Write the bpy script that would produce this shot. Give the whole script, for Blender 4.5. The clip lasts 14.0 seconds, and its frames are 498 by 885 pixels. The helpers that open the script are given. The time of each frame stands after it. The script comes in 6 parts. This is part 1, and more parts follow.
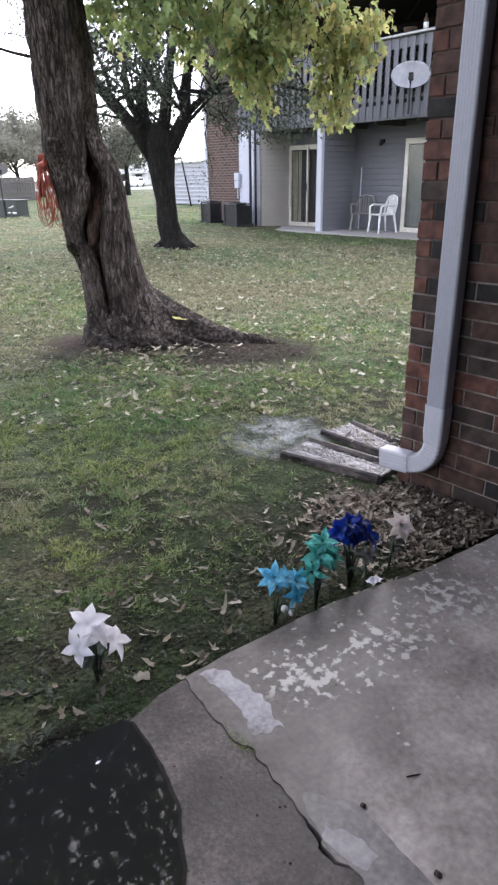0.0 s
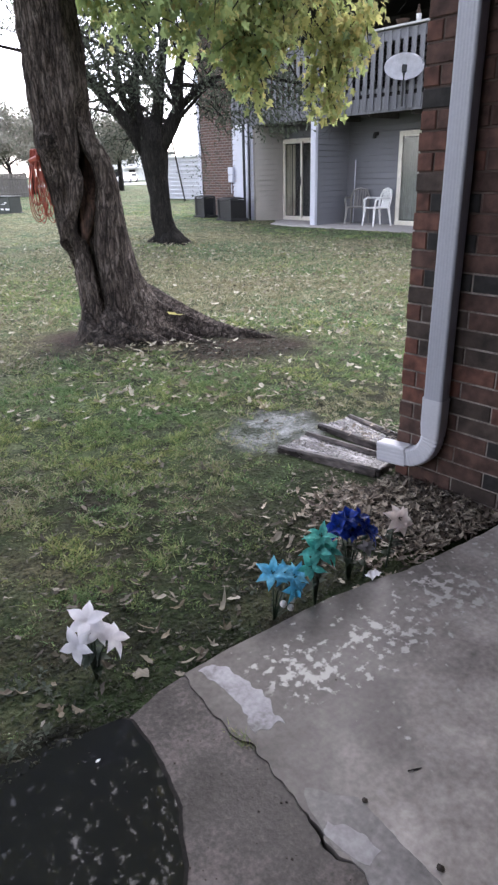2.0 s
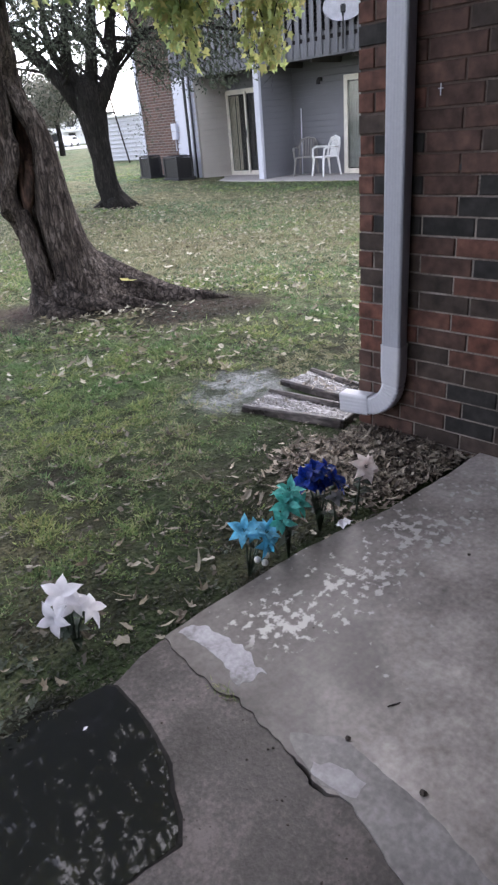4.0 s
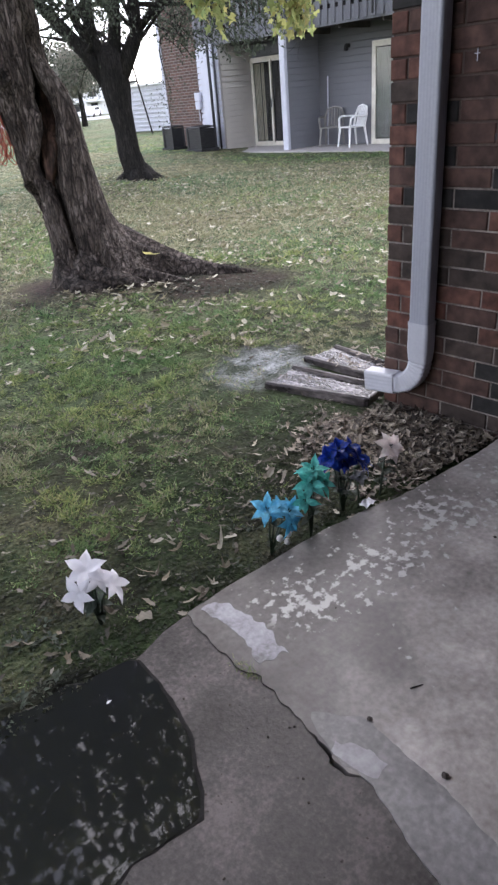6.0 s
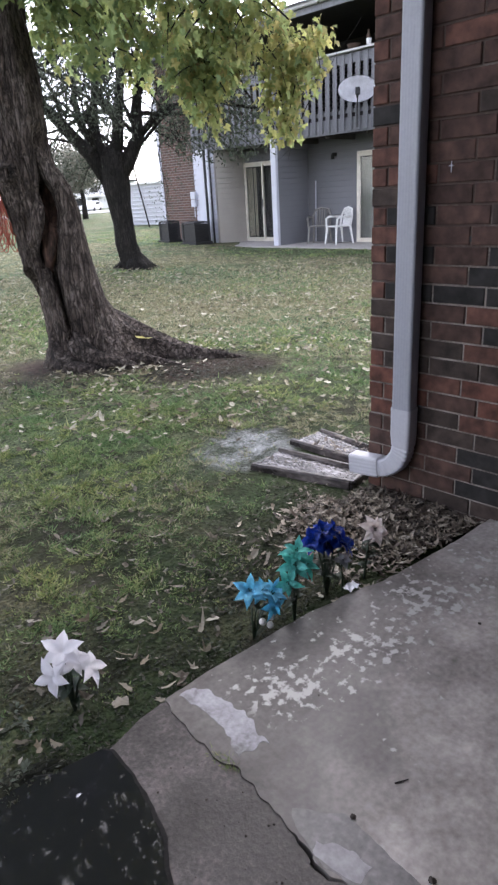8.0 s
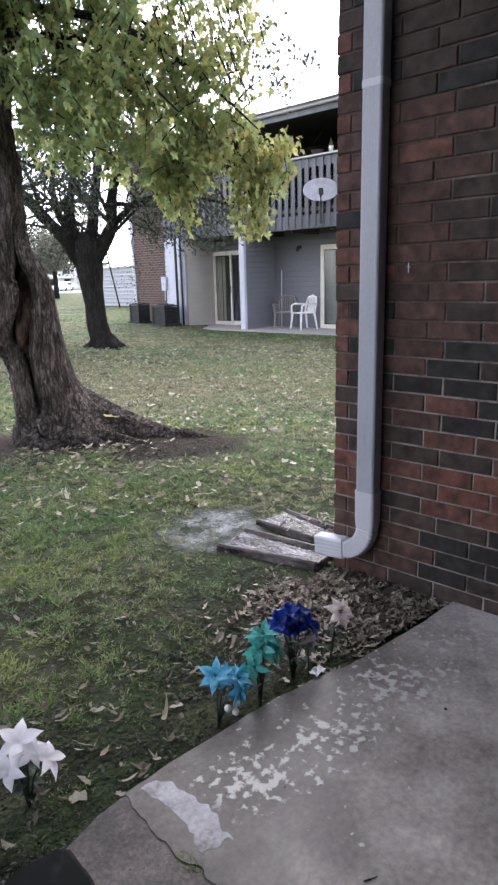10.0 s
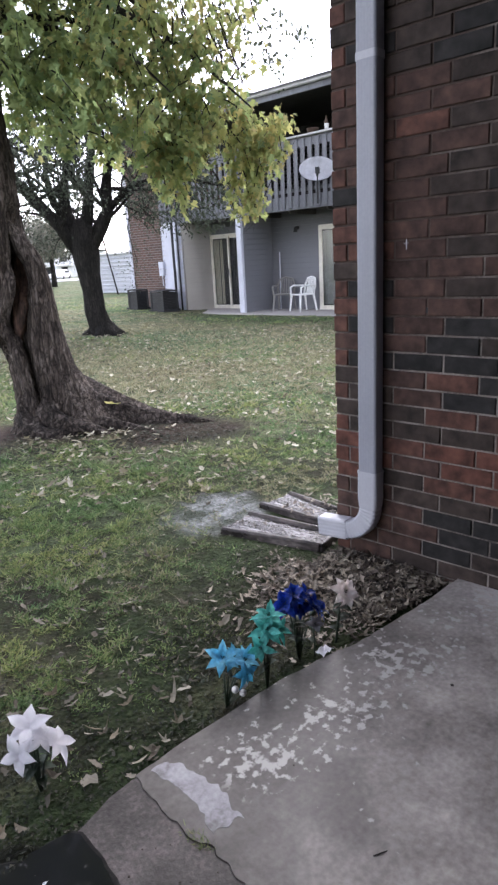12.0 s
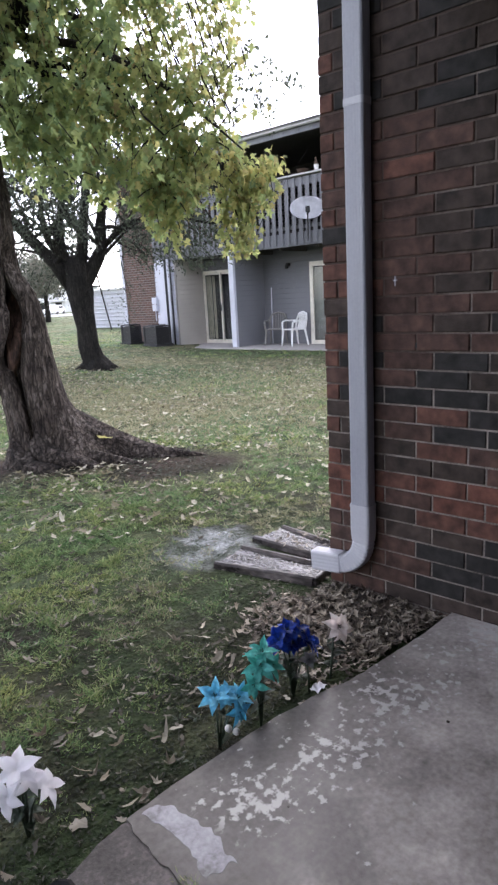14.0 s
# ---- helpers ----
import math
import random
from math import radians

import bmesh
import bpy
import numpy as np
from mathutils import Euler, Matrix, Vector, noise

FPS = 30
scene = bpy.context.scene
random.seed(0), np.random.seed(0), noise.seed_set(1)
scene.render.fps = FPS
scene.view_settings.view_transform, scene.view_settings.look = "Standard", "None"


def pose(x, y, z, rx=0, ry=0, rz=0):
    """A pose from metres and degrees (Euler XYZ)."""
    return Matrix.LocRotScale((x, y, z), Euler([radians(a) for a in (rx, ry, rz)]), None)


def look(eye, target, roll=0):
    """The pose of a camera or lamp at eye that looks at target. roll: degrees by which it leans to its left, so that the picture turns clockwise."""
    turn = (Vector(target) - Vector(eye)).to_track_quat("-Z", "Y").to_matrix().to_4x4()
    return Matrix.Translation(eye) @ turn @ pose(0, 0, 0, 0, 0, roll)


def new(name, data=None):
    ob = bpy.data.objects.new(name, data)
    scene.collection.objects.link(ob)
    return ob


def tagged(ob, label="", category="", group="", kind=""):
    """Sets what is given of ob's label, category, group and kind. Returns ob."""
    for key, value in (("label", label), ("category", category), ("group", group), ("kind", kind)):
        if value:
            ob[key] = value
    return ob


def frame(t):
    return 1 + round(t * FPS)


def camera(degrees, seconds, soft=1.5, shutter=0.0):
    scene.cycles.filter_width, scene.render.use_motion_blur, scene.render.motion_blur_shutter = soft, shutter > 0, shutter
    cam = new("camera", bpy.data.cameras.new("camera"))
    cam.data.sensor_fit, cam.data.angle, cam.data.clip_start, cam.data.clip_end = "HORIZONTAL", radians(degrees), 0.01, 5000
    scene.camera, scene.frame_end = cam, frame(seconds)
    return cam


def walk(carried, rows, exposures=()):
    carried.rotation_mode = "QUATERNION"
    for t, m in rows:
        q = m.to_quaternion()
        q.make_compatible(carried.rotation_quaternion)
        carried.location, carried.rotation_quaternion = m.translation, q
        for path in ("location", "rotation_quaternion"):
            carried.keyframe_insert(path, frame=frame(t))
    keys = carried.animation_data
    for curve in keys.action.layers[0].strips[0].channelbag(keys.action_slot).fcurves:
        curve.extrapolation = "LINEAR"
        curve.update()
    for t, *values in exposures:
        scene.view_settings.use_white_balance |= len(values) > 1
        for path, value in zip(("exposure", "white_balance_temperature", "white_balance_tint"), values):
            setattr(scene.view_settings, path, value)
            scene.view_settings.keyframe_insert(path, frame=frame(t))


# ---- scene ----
cam = camera(42.7, 14.0, soft=2.5)
PATH = [
    (0, (-2.155, -0.881, 1.227), (-0.946, 0.514, 0.457), -1.0),
    (0.5, (-2.152, -0.873, 1.223), (-0.985, 0.56, 0.457), -1.8),
    (1, (-2.154, -0.872, 1.223), (-0.975, 0.552, 0.458), -1.7),
    (1.5, (-2.146, -0.876, 1.222), (-0.96, 0.533, 0.442), -2.0),
    (2, (-2.149, -0.872, 1.221), (-0.936, 0.512, 0.437), -1.5),
    (2.5, (-2.141, -0.856, 1.212), (-0.912, 0.45, 0.326), 0.2),
    (3, (-2.145, -0.863, 1.215), (-0.885, 0.432, 0.356), 0.2),
    (3.2, (-2.118, -0.862, 1.201), (-0.921, 0.379, 0.188), -3.5),
    (3.5, (-2.134, -0.867, 1.211), (-0.888, 0.39, 0.281), -4.6),
    (4, (-2.133, -0.885, 1.209), (-0.891, 0.401, 0.313), -5.1),
    (6.3, (-2.124, -0.863, 1.208), (-0.971, 0.446, 0.23), -4.9),
    (6.5, (-2.12, -0.868, 1.209), (-0.973, 0.442, 0.225), -4.2),
    (7, (-2.134, -0.872, 1.214), (-0.931, 0.433, 0.291), -4.1),
    (7.5, (-2.13, -0.882, 1.217), (-0.898, 0.418, 0.327), -3.9),
    (8, (-2.136, -0.882, 1.21), (-0.85, 0.466, 0.482), -3.5),
    (8.2, (-2.155, -0.887, 1.224), (-0.82, 0.439, 0.546), -2.8),
    (10.3, (-2.168, -0.9, 1.234), (-0.746, 0.415, 0.737), -1.6),
    (10.5, (-2.158, -0.897, 1.228), (-0.743, 0.419, 0.71), -2.3),
    (11, (-2.157, -0.898, 1.225), (-0.769, 0.434, 0.679), -3.1),
    (11.5, (-2.158, -0.901, 1.227), (-0.759, 0.423, 0.689), -3.4),
    (12, (-2.159, -0.9, 1.227), (-0.753, 0.413, 0.679), -3.2),
    (12.5, (-2.162, -0.903, 1.229), (-0.764, 0.418, 0.679), -3.3),
    (13, (-2.167, -0.916, 1.224), (-0.711, 0.401, 0.84), -3.5),
    (13.5, (-2.172, -0.909, 1.233), (-0.714, 0.402, 0.84), -3.2),
    (14, (-2.164, -0.906, 1.231), (-0.72, 0.403, 0.783), -3.2),
]
walk(cam, [(t, look(eye, target, roll)) for t, eye, target, roll in PATH], exposures=[(0.0, 2.45, 6400, 18.0), (14.0, 2.45, 6400, 18.0)])

# ---- light ----
world = bpy.data.worlds.new("overcast_sky")
scene.world = world
world.use_nodes = True
wn, wl = world.node_tree.nodes, world.node_tree.links
sky = wn.new("ShaderNodeTexSky")
sky.sky_type = "NISHITA"
sky.sun_disc = False
sky.sun_elevation, sky.sun_rotation = radians(52), radians(65)
sky.air_density, sky.dust_density, sky.ozone_density = 1.0, 1.0, 1.0
grey = wn.new("ShaderNodeHueSaturation")
grey.inputs["Saturation"].default_value = 0.38
wl.new(sky.outputs[0], grey.inputs["Color"])
wl.new(grey.outputs[0], wn["Background"].inputs["Color"])
wn["Background"].inputs["Strength"].default_value = 0.15

sun_data = bpy.data.lights.new("sun", "SUN")
sun_data.energy, sun_data.angle, sun_data.color = 0.65, radians(60), (1.0, 0.97, 0.94)
sun = new("sun", sun_data)
sun.matrix_world = look((10.0, 4.7, 14.0), (0, 0, 0))


# ---- mesh helpers ----
def part(name, bm, material, parent=None, label="", smooth=False):
    """One mesh object out of a bmesh, under a thing or a part."""
    me = bpy.data.meshes.new(name)
    bm.normal_update()
    bm.to_mesh(me)
    bm.free()
    me.materials.append(material)
    if smooth:
        me.shade_smooth()
    ob = new(name, me)
    ob.parent = parent
    return tagged(ob, label)


def mesh_part(name, verts, faces, material, parent=None, label="", smooth=False):
    me = bpy.data.meshes.new(name)
    me.from_pydata(verts, [], faces)
    me.materials.append(material)
    if smooth:
        me.shade_smooth()
    ob = new(name, me)
    ob.parent = parent
    return tagged(ob, label)


def base(name, x, y, z, label, category, group="", kind="", rz=0):
    """An Empty at a thing's foot, which parents its parts."""
    ob = new(name)
    ob.matrix_basis = pose(x, y, z, 0, 0, rz)
    return tagged(ob, label, category, group, kind)


def add_box(bm, x0, x1, y0, y1, z0, z1, bevel=0.0):
    made = bmesh.ops.create_cube(bm, size=1.0, matrix=Matrix.Translation(((x0 + x1) / 2, (y0 + y1) / 2, (z0 + z1) / 2))
                                 @ Matrix.Diagonal((abs(x1 - x0), abs(y1 - y0), abs(z1 - z0), 1)))
    if bevel:
        edges = list({e for v in made["verts"] for e in v.link_edges})
        bmesh.ops.bevel(bm, geom=edges, offset=bevel, segments=1, affect="EDGES")
    return bm


def box(x0, x1, y0, y1, z0, z1, bevel=0.0):
    return add_box(bmesh.new(), x0, x1, y0, y1, z0, z1, bevel)


def add_tube(bm, points, radii, sides=8, rough=0.0, seed=0):
    """A tapered tube along points; rough: uneven radius, as bark has."""
    rings = []
    points = [Vector(p) for p in points]
    side = None
    for i, p in enumerate(points):
        ahead = (points[min(i + 1, len(points) - 1)] - points[max(i - 1, 0)]).normalized()
        if side is None:
            side = ahead.orthogonal().normalized()
        side = (side - ahead * side.dot(ahead)).normalized()
        other = ahead.cross(side)
        r = radii[i] if hasattr(radii, "__len__") else radii
        ring = []
        for k in range(sides):
            a = 2 * math.pi * k / sides
            q = r * (1 + rough * noise.noise((math.cos(a) * 2 + seed, math.sin(a) * 2, p.length * 2.5)))
            ring.append(bm.verts.new(p + side * math.cos(a) * q + other * math.sin(a) * q))
        rings.append(ring)
    for a, b in zip(rings, rings[1:]):
        for k in range(sides):
            bm.faces.new((a[k], a[(k + 1) % sides], b[(k + 1) % sides], b[k]))
    bm.faces.new(rings[0][::-1])
    bm.faces.new(rings[-1])
    return bm


def tube(points, radii, sides=8, rough=0.0, seed=0):
    return add_tube(bmesh.new(), points, radii, sides, rough, seed)


# ---- materials ----
def surface(name, low, high, scale=3.0, rough=0.8, bump=0.2, grain=60.0, metal=0.0, third=None, stretch=(1, 1, 1),
            random_tint=0.0, spec=0.3, rough_var=0.15, bump_size=0.01, grain_mix=0.5):
    """A material of two or three colours mixed by large patches and fine grain, with fine relief."""
    m = bpy.data.materials.new(name)
    m.use_nodes = True
    n, l = m.node_tree.nodes, m.node_tree.links
    p = n["Principled BSDF"]
    tex = n.new("ShaderNodeTexCoord")
    mp = n.new("ShaderNodeMapping")
    mp.inputs["Scale"].default_value = stretch
    l.new(tex.outputs["Object"], mp.inputs["Vector"])
    a = n.new("ShaderNodeTexNoise")
    a.inputs["Scale"].default_value, a.inputs["Detail"].default_value, a.inputs["Roughness"].default_value = scale, 6, 0.62
    b = n.new("ShaderNodeTexNoise")
    b.inputs["Scale"].default_value, b.inputs["Detail"].default_value = grain, 3
    l.new(mp.outputs[0], a.inputs["Vector"])
    l.new(mp.outputs[0], b.inputs["Vector"])
    add = n.new("ShaderNodeMath")
    add.operation = "MULTIPLY_ADD"
    add.inputs[1].default_value = grain_mix
    l.new(b.outputs["Fac"], add.inputs[0])
    half = n.new("ShaderNodeMath")
    half.operation = "MULTIPLY_ADD"
    half.inputs[1].default_value, half.inputs[2].default_value = 1.0, -0.5 * grain_mix
    l.new(a.outputs["Fac"], half.inputs[0])
    l.new(half.outputs[0], add.inputs[2])
    fac = add.outputs[0]
    if random_tint:
        info = n.new("ShaderNodeObjectInfo")
        mix = n.new("ShaderNodeMath")
        mix.operation = "MULTIPLY_ADD"
        mix.inputs[1].default_value = random_tint
        l.new(info.outputs["Random"], mix.inputs[0])
        sub = n.new("ShaderNodeMath")
        sub.operation = "ADD"
        sub.inputs[1].default_value = -random_tint / 2
        l.new(fac, sub.inputs[0])
        l.new(sub.outputs[0], mix.inputs[2])
        fac = mix.outputs[0]
    ramp = n.new("ShaderNodeValToRGB")
    ramp.color_ramp.elements[0].position, ramp.color_ramp.elements[1].position = 0.3, 0.7
    ramp.color_ramp.elements[0].color, ramp.color_ramp.elements[1].color = (*low, 1), (*high, 1)
    if third:
        e = ramp.color_ramp.elements.new(0.5)
        e.color = (*third, 1)
    l.new(fac, ramp.inputs[0])
    l.new(ramp.outputs[0], p.inputs["Base Color"])
    rr = n.new("ShaderNodeMapRange")
    rr.inputs["To Min"].default_value, rr.inputs["To Max"].default_value = max(rough - rough_var, 0.02), min(rough + rough_var, 1)
    l.new(a.outputs["Fac"], rr.inputs["Value"])
    l.new(rr.outputs[0], p.inputs["Roughness"])
    p.inputs["Metallic"].default_value = metal
    p.inputs["Specular IOR Level"].default_value = spec
    if bump:
        bp = n.new("ShaderNodeBump")
        bp.inputs["Strength"].default_value, bp.inputs["Distance"].default_value = bump, bump_size
        l.new(fac if not random_tint else add.outputs[0], bp.inputs["Height"])
        l.new(bp.outputs[0], p.inputs["Normal"])
    return m


def plain(name, colour, rough=0.5, metal=0.0, spec=0.5, scale=8.0, vary=0.15):
    low = tuple(c * (1 - vary) for c in colour)
    high = tuple(min(c * (1 + vary), 1) for c in colour)
    return surface(name, low, high, scale, rough, 0.08, 90.0, metal, spec=spec)


def patchy(m, scale, cool, warm):
    """Shifts the hue over the lawn in broad patches."""
    n, l = m.node_tree.nodes, m.node_tree.links
    p = n["Principled BSDF"]
    old = p.inputs["Base Color"].links[0].from_socket
    tc, nz, ramp, mul = n.new("ShaderNodeTexCoord"), n.new("ShaderNodeTexNoise"), n.new("ShaderNodeValToRGB"), n.new("ShaderNodeMix")
    nz.inputs["Scale"].default_value, nz.inputs["Detail"].default_value = scale, 4
    l.new(tc.outputs["Object"], nz.inputs["Vector"])
    el = ramp.color_ramp.elements
    el[0].position, el[1].position, el[0].color, el[1].color = 0.38, 0.62, (*cool, 1), (*warm, 1)
    l.new(nz.outputs["Fac"], ramp.inputs[0])
    mul.data_type, mul.blend_type = "RGBA", "MULTIPLY"
    mul.inputs["Factor"].default_value = 1.0
    l.new(old, mul.inputs["A"])
    l.new(ramp.outputs[0], mul.inputs["B"])
    for q in list(old.links):
        if q.to_node != mul:
            l.new(mul.outputs["Result"], q.to_socket)


M_LAWN = surface("lawn_soil", (0.012, 0.015, 0.010), (0.20, 0.212, 0.135), 9.0, 0.95, 1.0, 60, third=(0.104, 0.117, 0.072), bump_size=0.03, grain_mix=1.1, spec=0.1)
M_SOIL = surface("damp_soil", (0.014, 0.012, 0.011), (0.055, 0.044, 0.037), 5.0, 0.9, 0.9, 60, third=(0.045, 0.036, 0.030), bump_size=0.03)


def cover_with_soil(m):
    """Mixes bare soil into the lawn's colour by the ground's own cover map."""
    n, l = m.node_tree.nodes, m.node_tree.links
    p = n["Principled BSDF"]
    old = p.inputs["Base Color"].links[0].from_socket
    at, ramp, nz, mix = n.new("ShaderNodeAttribute"), n.new("ShaderNodeValToRGB"), n.new("ShaderNodeTexNoise"), n.new("ShaderNodeMix")
    at.attribute_name = "bare"
    nz.inputs["Scale"].default_value, nz.inputs["Detail"].default_value, nz.inputs["Roughness"].default_value = 22.0, 8, 0.72
    tc = n.new("ShaderNodeTexCoord")
    l.new(tc.outputs["Object"], nz.inputs["Vector"])
    el = ramp.color_ramp.elements
    el[0].position, el[1].position, el[0].color, el[1].color = 0.3, 0.7, (0.009, 0.0080, 0.0056, 1), (0.035, 0.0320, 0.0215, 1)
    l.new(nz.outputs["Fac"], ramp.inputs[0])
    mix.data_type = "RGBA"
    l.new(at.outputs["Fac"], mix.inputs["Factor"])
    l.new(old, mix.inputs["A"])
    # moss grows over the soil in broad drifts
    drift, cut, moss = n.new("ShaderNodeTexNoise"), n.new("ShaderNodeMapRange"), n.new("ShaderNodeMix")
    drift.inputs["Scale"].default_value, drift.inputs["Detail"].default_value, drift.inputs["Roughness"].default_value = 2.6, 7, 0.7
    l.new(tc.outputs["Object"], drift.inputs["Vector"])
    cut.inputs["From Min"].default_value, cut.inputs["From Max"].default_value, cut.inputs["To Max"].default_value = 0.40, 0.58, 0.8
    l.new(drift.outputs["Fac"], cut.inputs["Value"])
    green = n.new("ShaderNodeValToRGB")
    el = green.color_ramp.elements
    el[0].position, el[1].position, el[0].color, el[1].color = 0.3, 0.7, (0.010, 0.018, 0.008, 1), (0.042, 0.066, 0.026, 1)
    l.new(nz.outputs["Fac"], green.inputs[0])
    moss.data_type = "RGBA"
    l.new(cut.outputs[0], moss.inputs["Factor"])
    l.new(ramp.outputs[0], moss.inputs["A"])
    l.new(green.outputs[0], moss.inputs["B"])
    # round the leaning tree the soil is drier and browner, with no moss
    sep, away, clay, kind = n.new("ShaderNodeSeparateXYZ"), n.new("ShaderNodeMapRange"), n.new("ShaderNodeValToRGB"), n.new("ShaderNodeMix")
    l.new(tc.outputs["Object"], sep.inputs[0])
    away.inputs["From Min"].default_value, away.inputs["From Max"].default_value = 2.2, 2.9
    l.new(sep.outputs["Y"], away.inputs["Value"])
    el = clay.color_ramp.elements
    el[0].position, el[1].position, el[0].color, el[1].color = 0.3, 0.7, (0.022, 0.016, 0.013, 1), (0.085, 0.060, 0.049, 1)
    l.new(nz.outputs["Fac"], clay.inputs[0])
    kind.data_type = "RGBA"
    l.new(away.outputs[0], kind.inputs["Factor"])
    l.new(moss.outputs["Result"], kind.inputs["A"])
    l.new(clay.outputs[0], kind.inputs["B"])
    l.new(kind.outputs["Result"], mix.inputs["B"])
    l.new(mix.outputs["Result"], p.inputs["Base Color"])


patchy(M_LAWN, 0.45, (0.68, 0.90, 0.70), (1.16, 1.04, 0.96))
cover_with_soil(M_LAWN)


def flood(m):
    """Thin standing water where the ground's wet map says: paler, smoother, with specks of foam."""
    n, l = m.node_tree.nodes, m.node_tree.links
    p = n["Principled BSDF"]
    old, oldr = p.inputs["Base Color"].links[0].from_socket, p.inputs["Roughness"].links[0].from_socket
    at, nz, ramp, mix, mr = (n.new(k) for k in ("ShaderNodeAttribute", "ShaderNodeTexNoise", "ShaderNodeValToRGB", "ShaderNodeMix", "ShaderNodeMix"))
    at.attribute_name = "wet"
    tc = n.new("ShaderNodeTexCoord")
    l.new(tc.outputs["Object"], nz.inputs["Vector"])
    nz.inputs["Scale"].default_value, nz.inputs["Detail"].default_value, nz.inputs["Roughness"].default_value = 7.0, 8, 0.75
    el = ramp.color_ramp.elements
    el[0].position, el[1].position, el[0].color, el[1].color = 0.44, 0.70, (0.040, 0.050, 0.036, 1), (0.44, 0.45, 0.47, 1)
    l.new(nz.outputs["Fac"], ramp.inputs[0])
    mix.data_type = "RGBA"
    l.new(at.outputs["Fac"], mix.inputs["Factor"])
    l.new(old, mix.inputs["A"])
    l.new(ramp.outputs[0], mix.inputs["B"])
    l.new(mix.outputs["Result"], p.inputs["Base Color"])
    l.new(at.outputs["Fac"], mr.inputs["Factor"])
    l.new(oldr, mr.inputs["A"])
    mr.inputs["B"].default_value = 0.22
    l.new(mr.outputs["Result"], p.inputs["Roughness"])


flood(M_LAWN)
M_CONC = surface("concrete", (0.150, 0.132, 0.124), (0.53, 0.485, 0.455), 3.4, 0.40, 0.25, 60, third=(0.32, 0.286, 0.267), spec=0.3, rough_var=0.12, grain_mix=0.34)


def flaked_paint(m):
    """Pale flakes of old paint in a band along the slab's edge, thinning inwards."""
    n, l = m.node_tree.nodes, m.node_tree.links
    p = n["Principled BSDF"]
    old = p.inputs["Base Color"].links[0].from_socket
    tc, sep = n.new("ShaderNodeTexCoord"), n.new("ShaderNodeSeparateXYZ")
    l.new(tc.outputs["Object"], sep.inputs[0])
    nz, big = n.new("ShaderNodeTexNoise"), n.new("ShaderNodeTexNoise")
    nz.inputs["Scale"].default_value, nz.inputs["Detail"].default_value, nz.inputs["Roughness"].default_value = 34.0, 6, 0.52
    big.inputs["Scale"].default_value, big.inputs["Detail"].default_value = 4.0, 2
    for q in (nz, big):
        l.new(tc.outputs["Object"], q.inputs["Vector"])
    # distance from the band's middle line
    line = n.new("ShaderNodeMath")
    line.operation = "MULTIPLY_ADD"
    line.inputs[1].default_value, line.inputs[2].default_value = 0.13, 0.14
    l.new(sep.outputs["X"], line.inputs[0])
    off = n.new("ShaderNodeMath")
    off.operation = "ADD"
    l.new(sep.outputs["Y"], off.inputs[0])
    l.new(line.outputs[0], off.inputs[1])
    absn = n.new("ShaderNodeMath")
    absn.operation = "ABSOLUTE"
    l.new(off.outputs[0], absn.inputs[0])
    band = n.new("ShaderNodeMapRange")
    band.inputs["From Min"].default_value, band.inputs["From Max"].default_value = 0.02, 0.24
    band.inputs["To Min"].default_value, band.inputs["To Max"].default_value = 0.11, -0.10
    l.new(absn.outputs[0], band.inputs["Value"])
    s1, s2 = n.new("ShaderNodeMath"), n.new("ShaderNodeMath")
    s1.operation = s2.operation = "ADD"
    l.new(nz.outputs["Fac"], s1.inputs[0])
    l.new(band.outputs[0], s1.inputs[1])
    half = n.new("ShaderNodeMath")
    half.operation = "MULTIPLY_ADD"
    half.inputs[1].default_value, half.inputs[2].default_value = 0.5, -0.25
    l.new(big.outputs["Fac"], half.inputs[0])
    l.new(s1.outputs[0], s2.inputs[0])
    l.new(half.outputs[0], s2.inputs[1])
    cut = n.new("ShaderNodeMapRange")
    cut.inputs["From Min"].default_value, cut.inputs["From Max"].default_value = 0.615, 0.690
    l.new(s2.outputs[0], cut.inputs["Value"])
    clear, gate = n.new("ShaderNodeMapRange"), n.new("ShaderNodeMath")
    clear.inputs["From Min"].default_value, clear.inputs["From Max"].default_value = -1.33, -1.27
    l.new(sep.outputs["X"], clear.inputs["Value"])
    gate.operation = "MULTIPLY"
    l.new(cut.outputs[0], gate.inputs[0])
    l.new(clear.outputs[0], gate.inputs[1])
    mix = n.new("ShaderNodeMix")
    mix.data_type = "RGBA"
    l.new(gate.outputs[0], mix.inputs["Factor"])
    l.new(old, mix.inputs["A"])
    mix.inputs["B"].default_value = (0.40, 0.385, 0.37, 1)
    # rain has soaked the outer edge darker; the slab pales further in
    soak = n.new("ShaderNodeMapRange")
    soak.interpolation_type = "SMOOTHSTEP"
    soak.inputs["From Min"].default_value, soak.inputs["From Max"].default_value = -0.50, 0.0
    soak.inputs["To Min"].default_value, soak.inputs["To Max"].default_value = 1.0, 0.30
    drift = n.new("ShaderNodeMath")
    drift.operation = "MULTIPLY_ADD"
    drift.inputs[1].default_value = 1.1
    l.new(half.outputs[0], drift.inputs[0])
    # it also pales towards the wall
    wall_side = n.new("ShaderNodeMath")
    wall_side.operation = "MULTIPLY_ADD"
    wall_side.inputs[1].default_value = -0.39
    l.new(sep.outputs["X"], wall_side.inputs[0])
    l.new(sep.outputs["Y"], wall_side.inputs[2])
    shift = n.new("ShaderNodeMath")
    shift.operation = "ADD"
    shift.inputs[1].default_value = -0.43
    l.new(wall_side.outputs[0], shift.inputs[0])
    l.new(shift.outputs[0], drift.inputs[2])
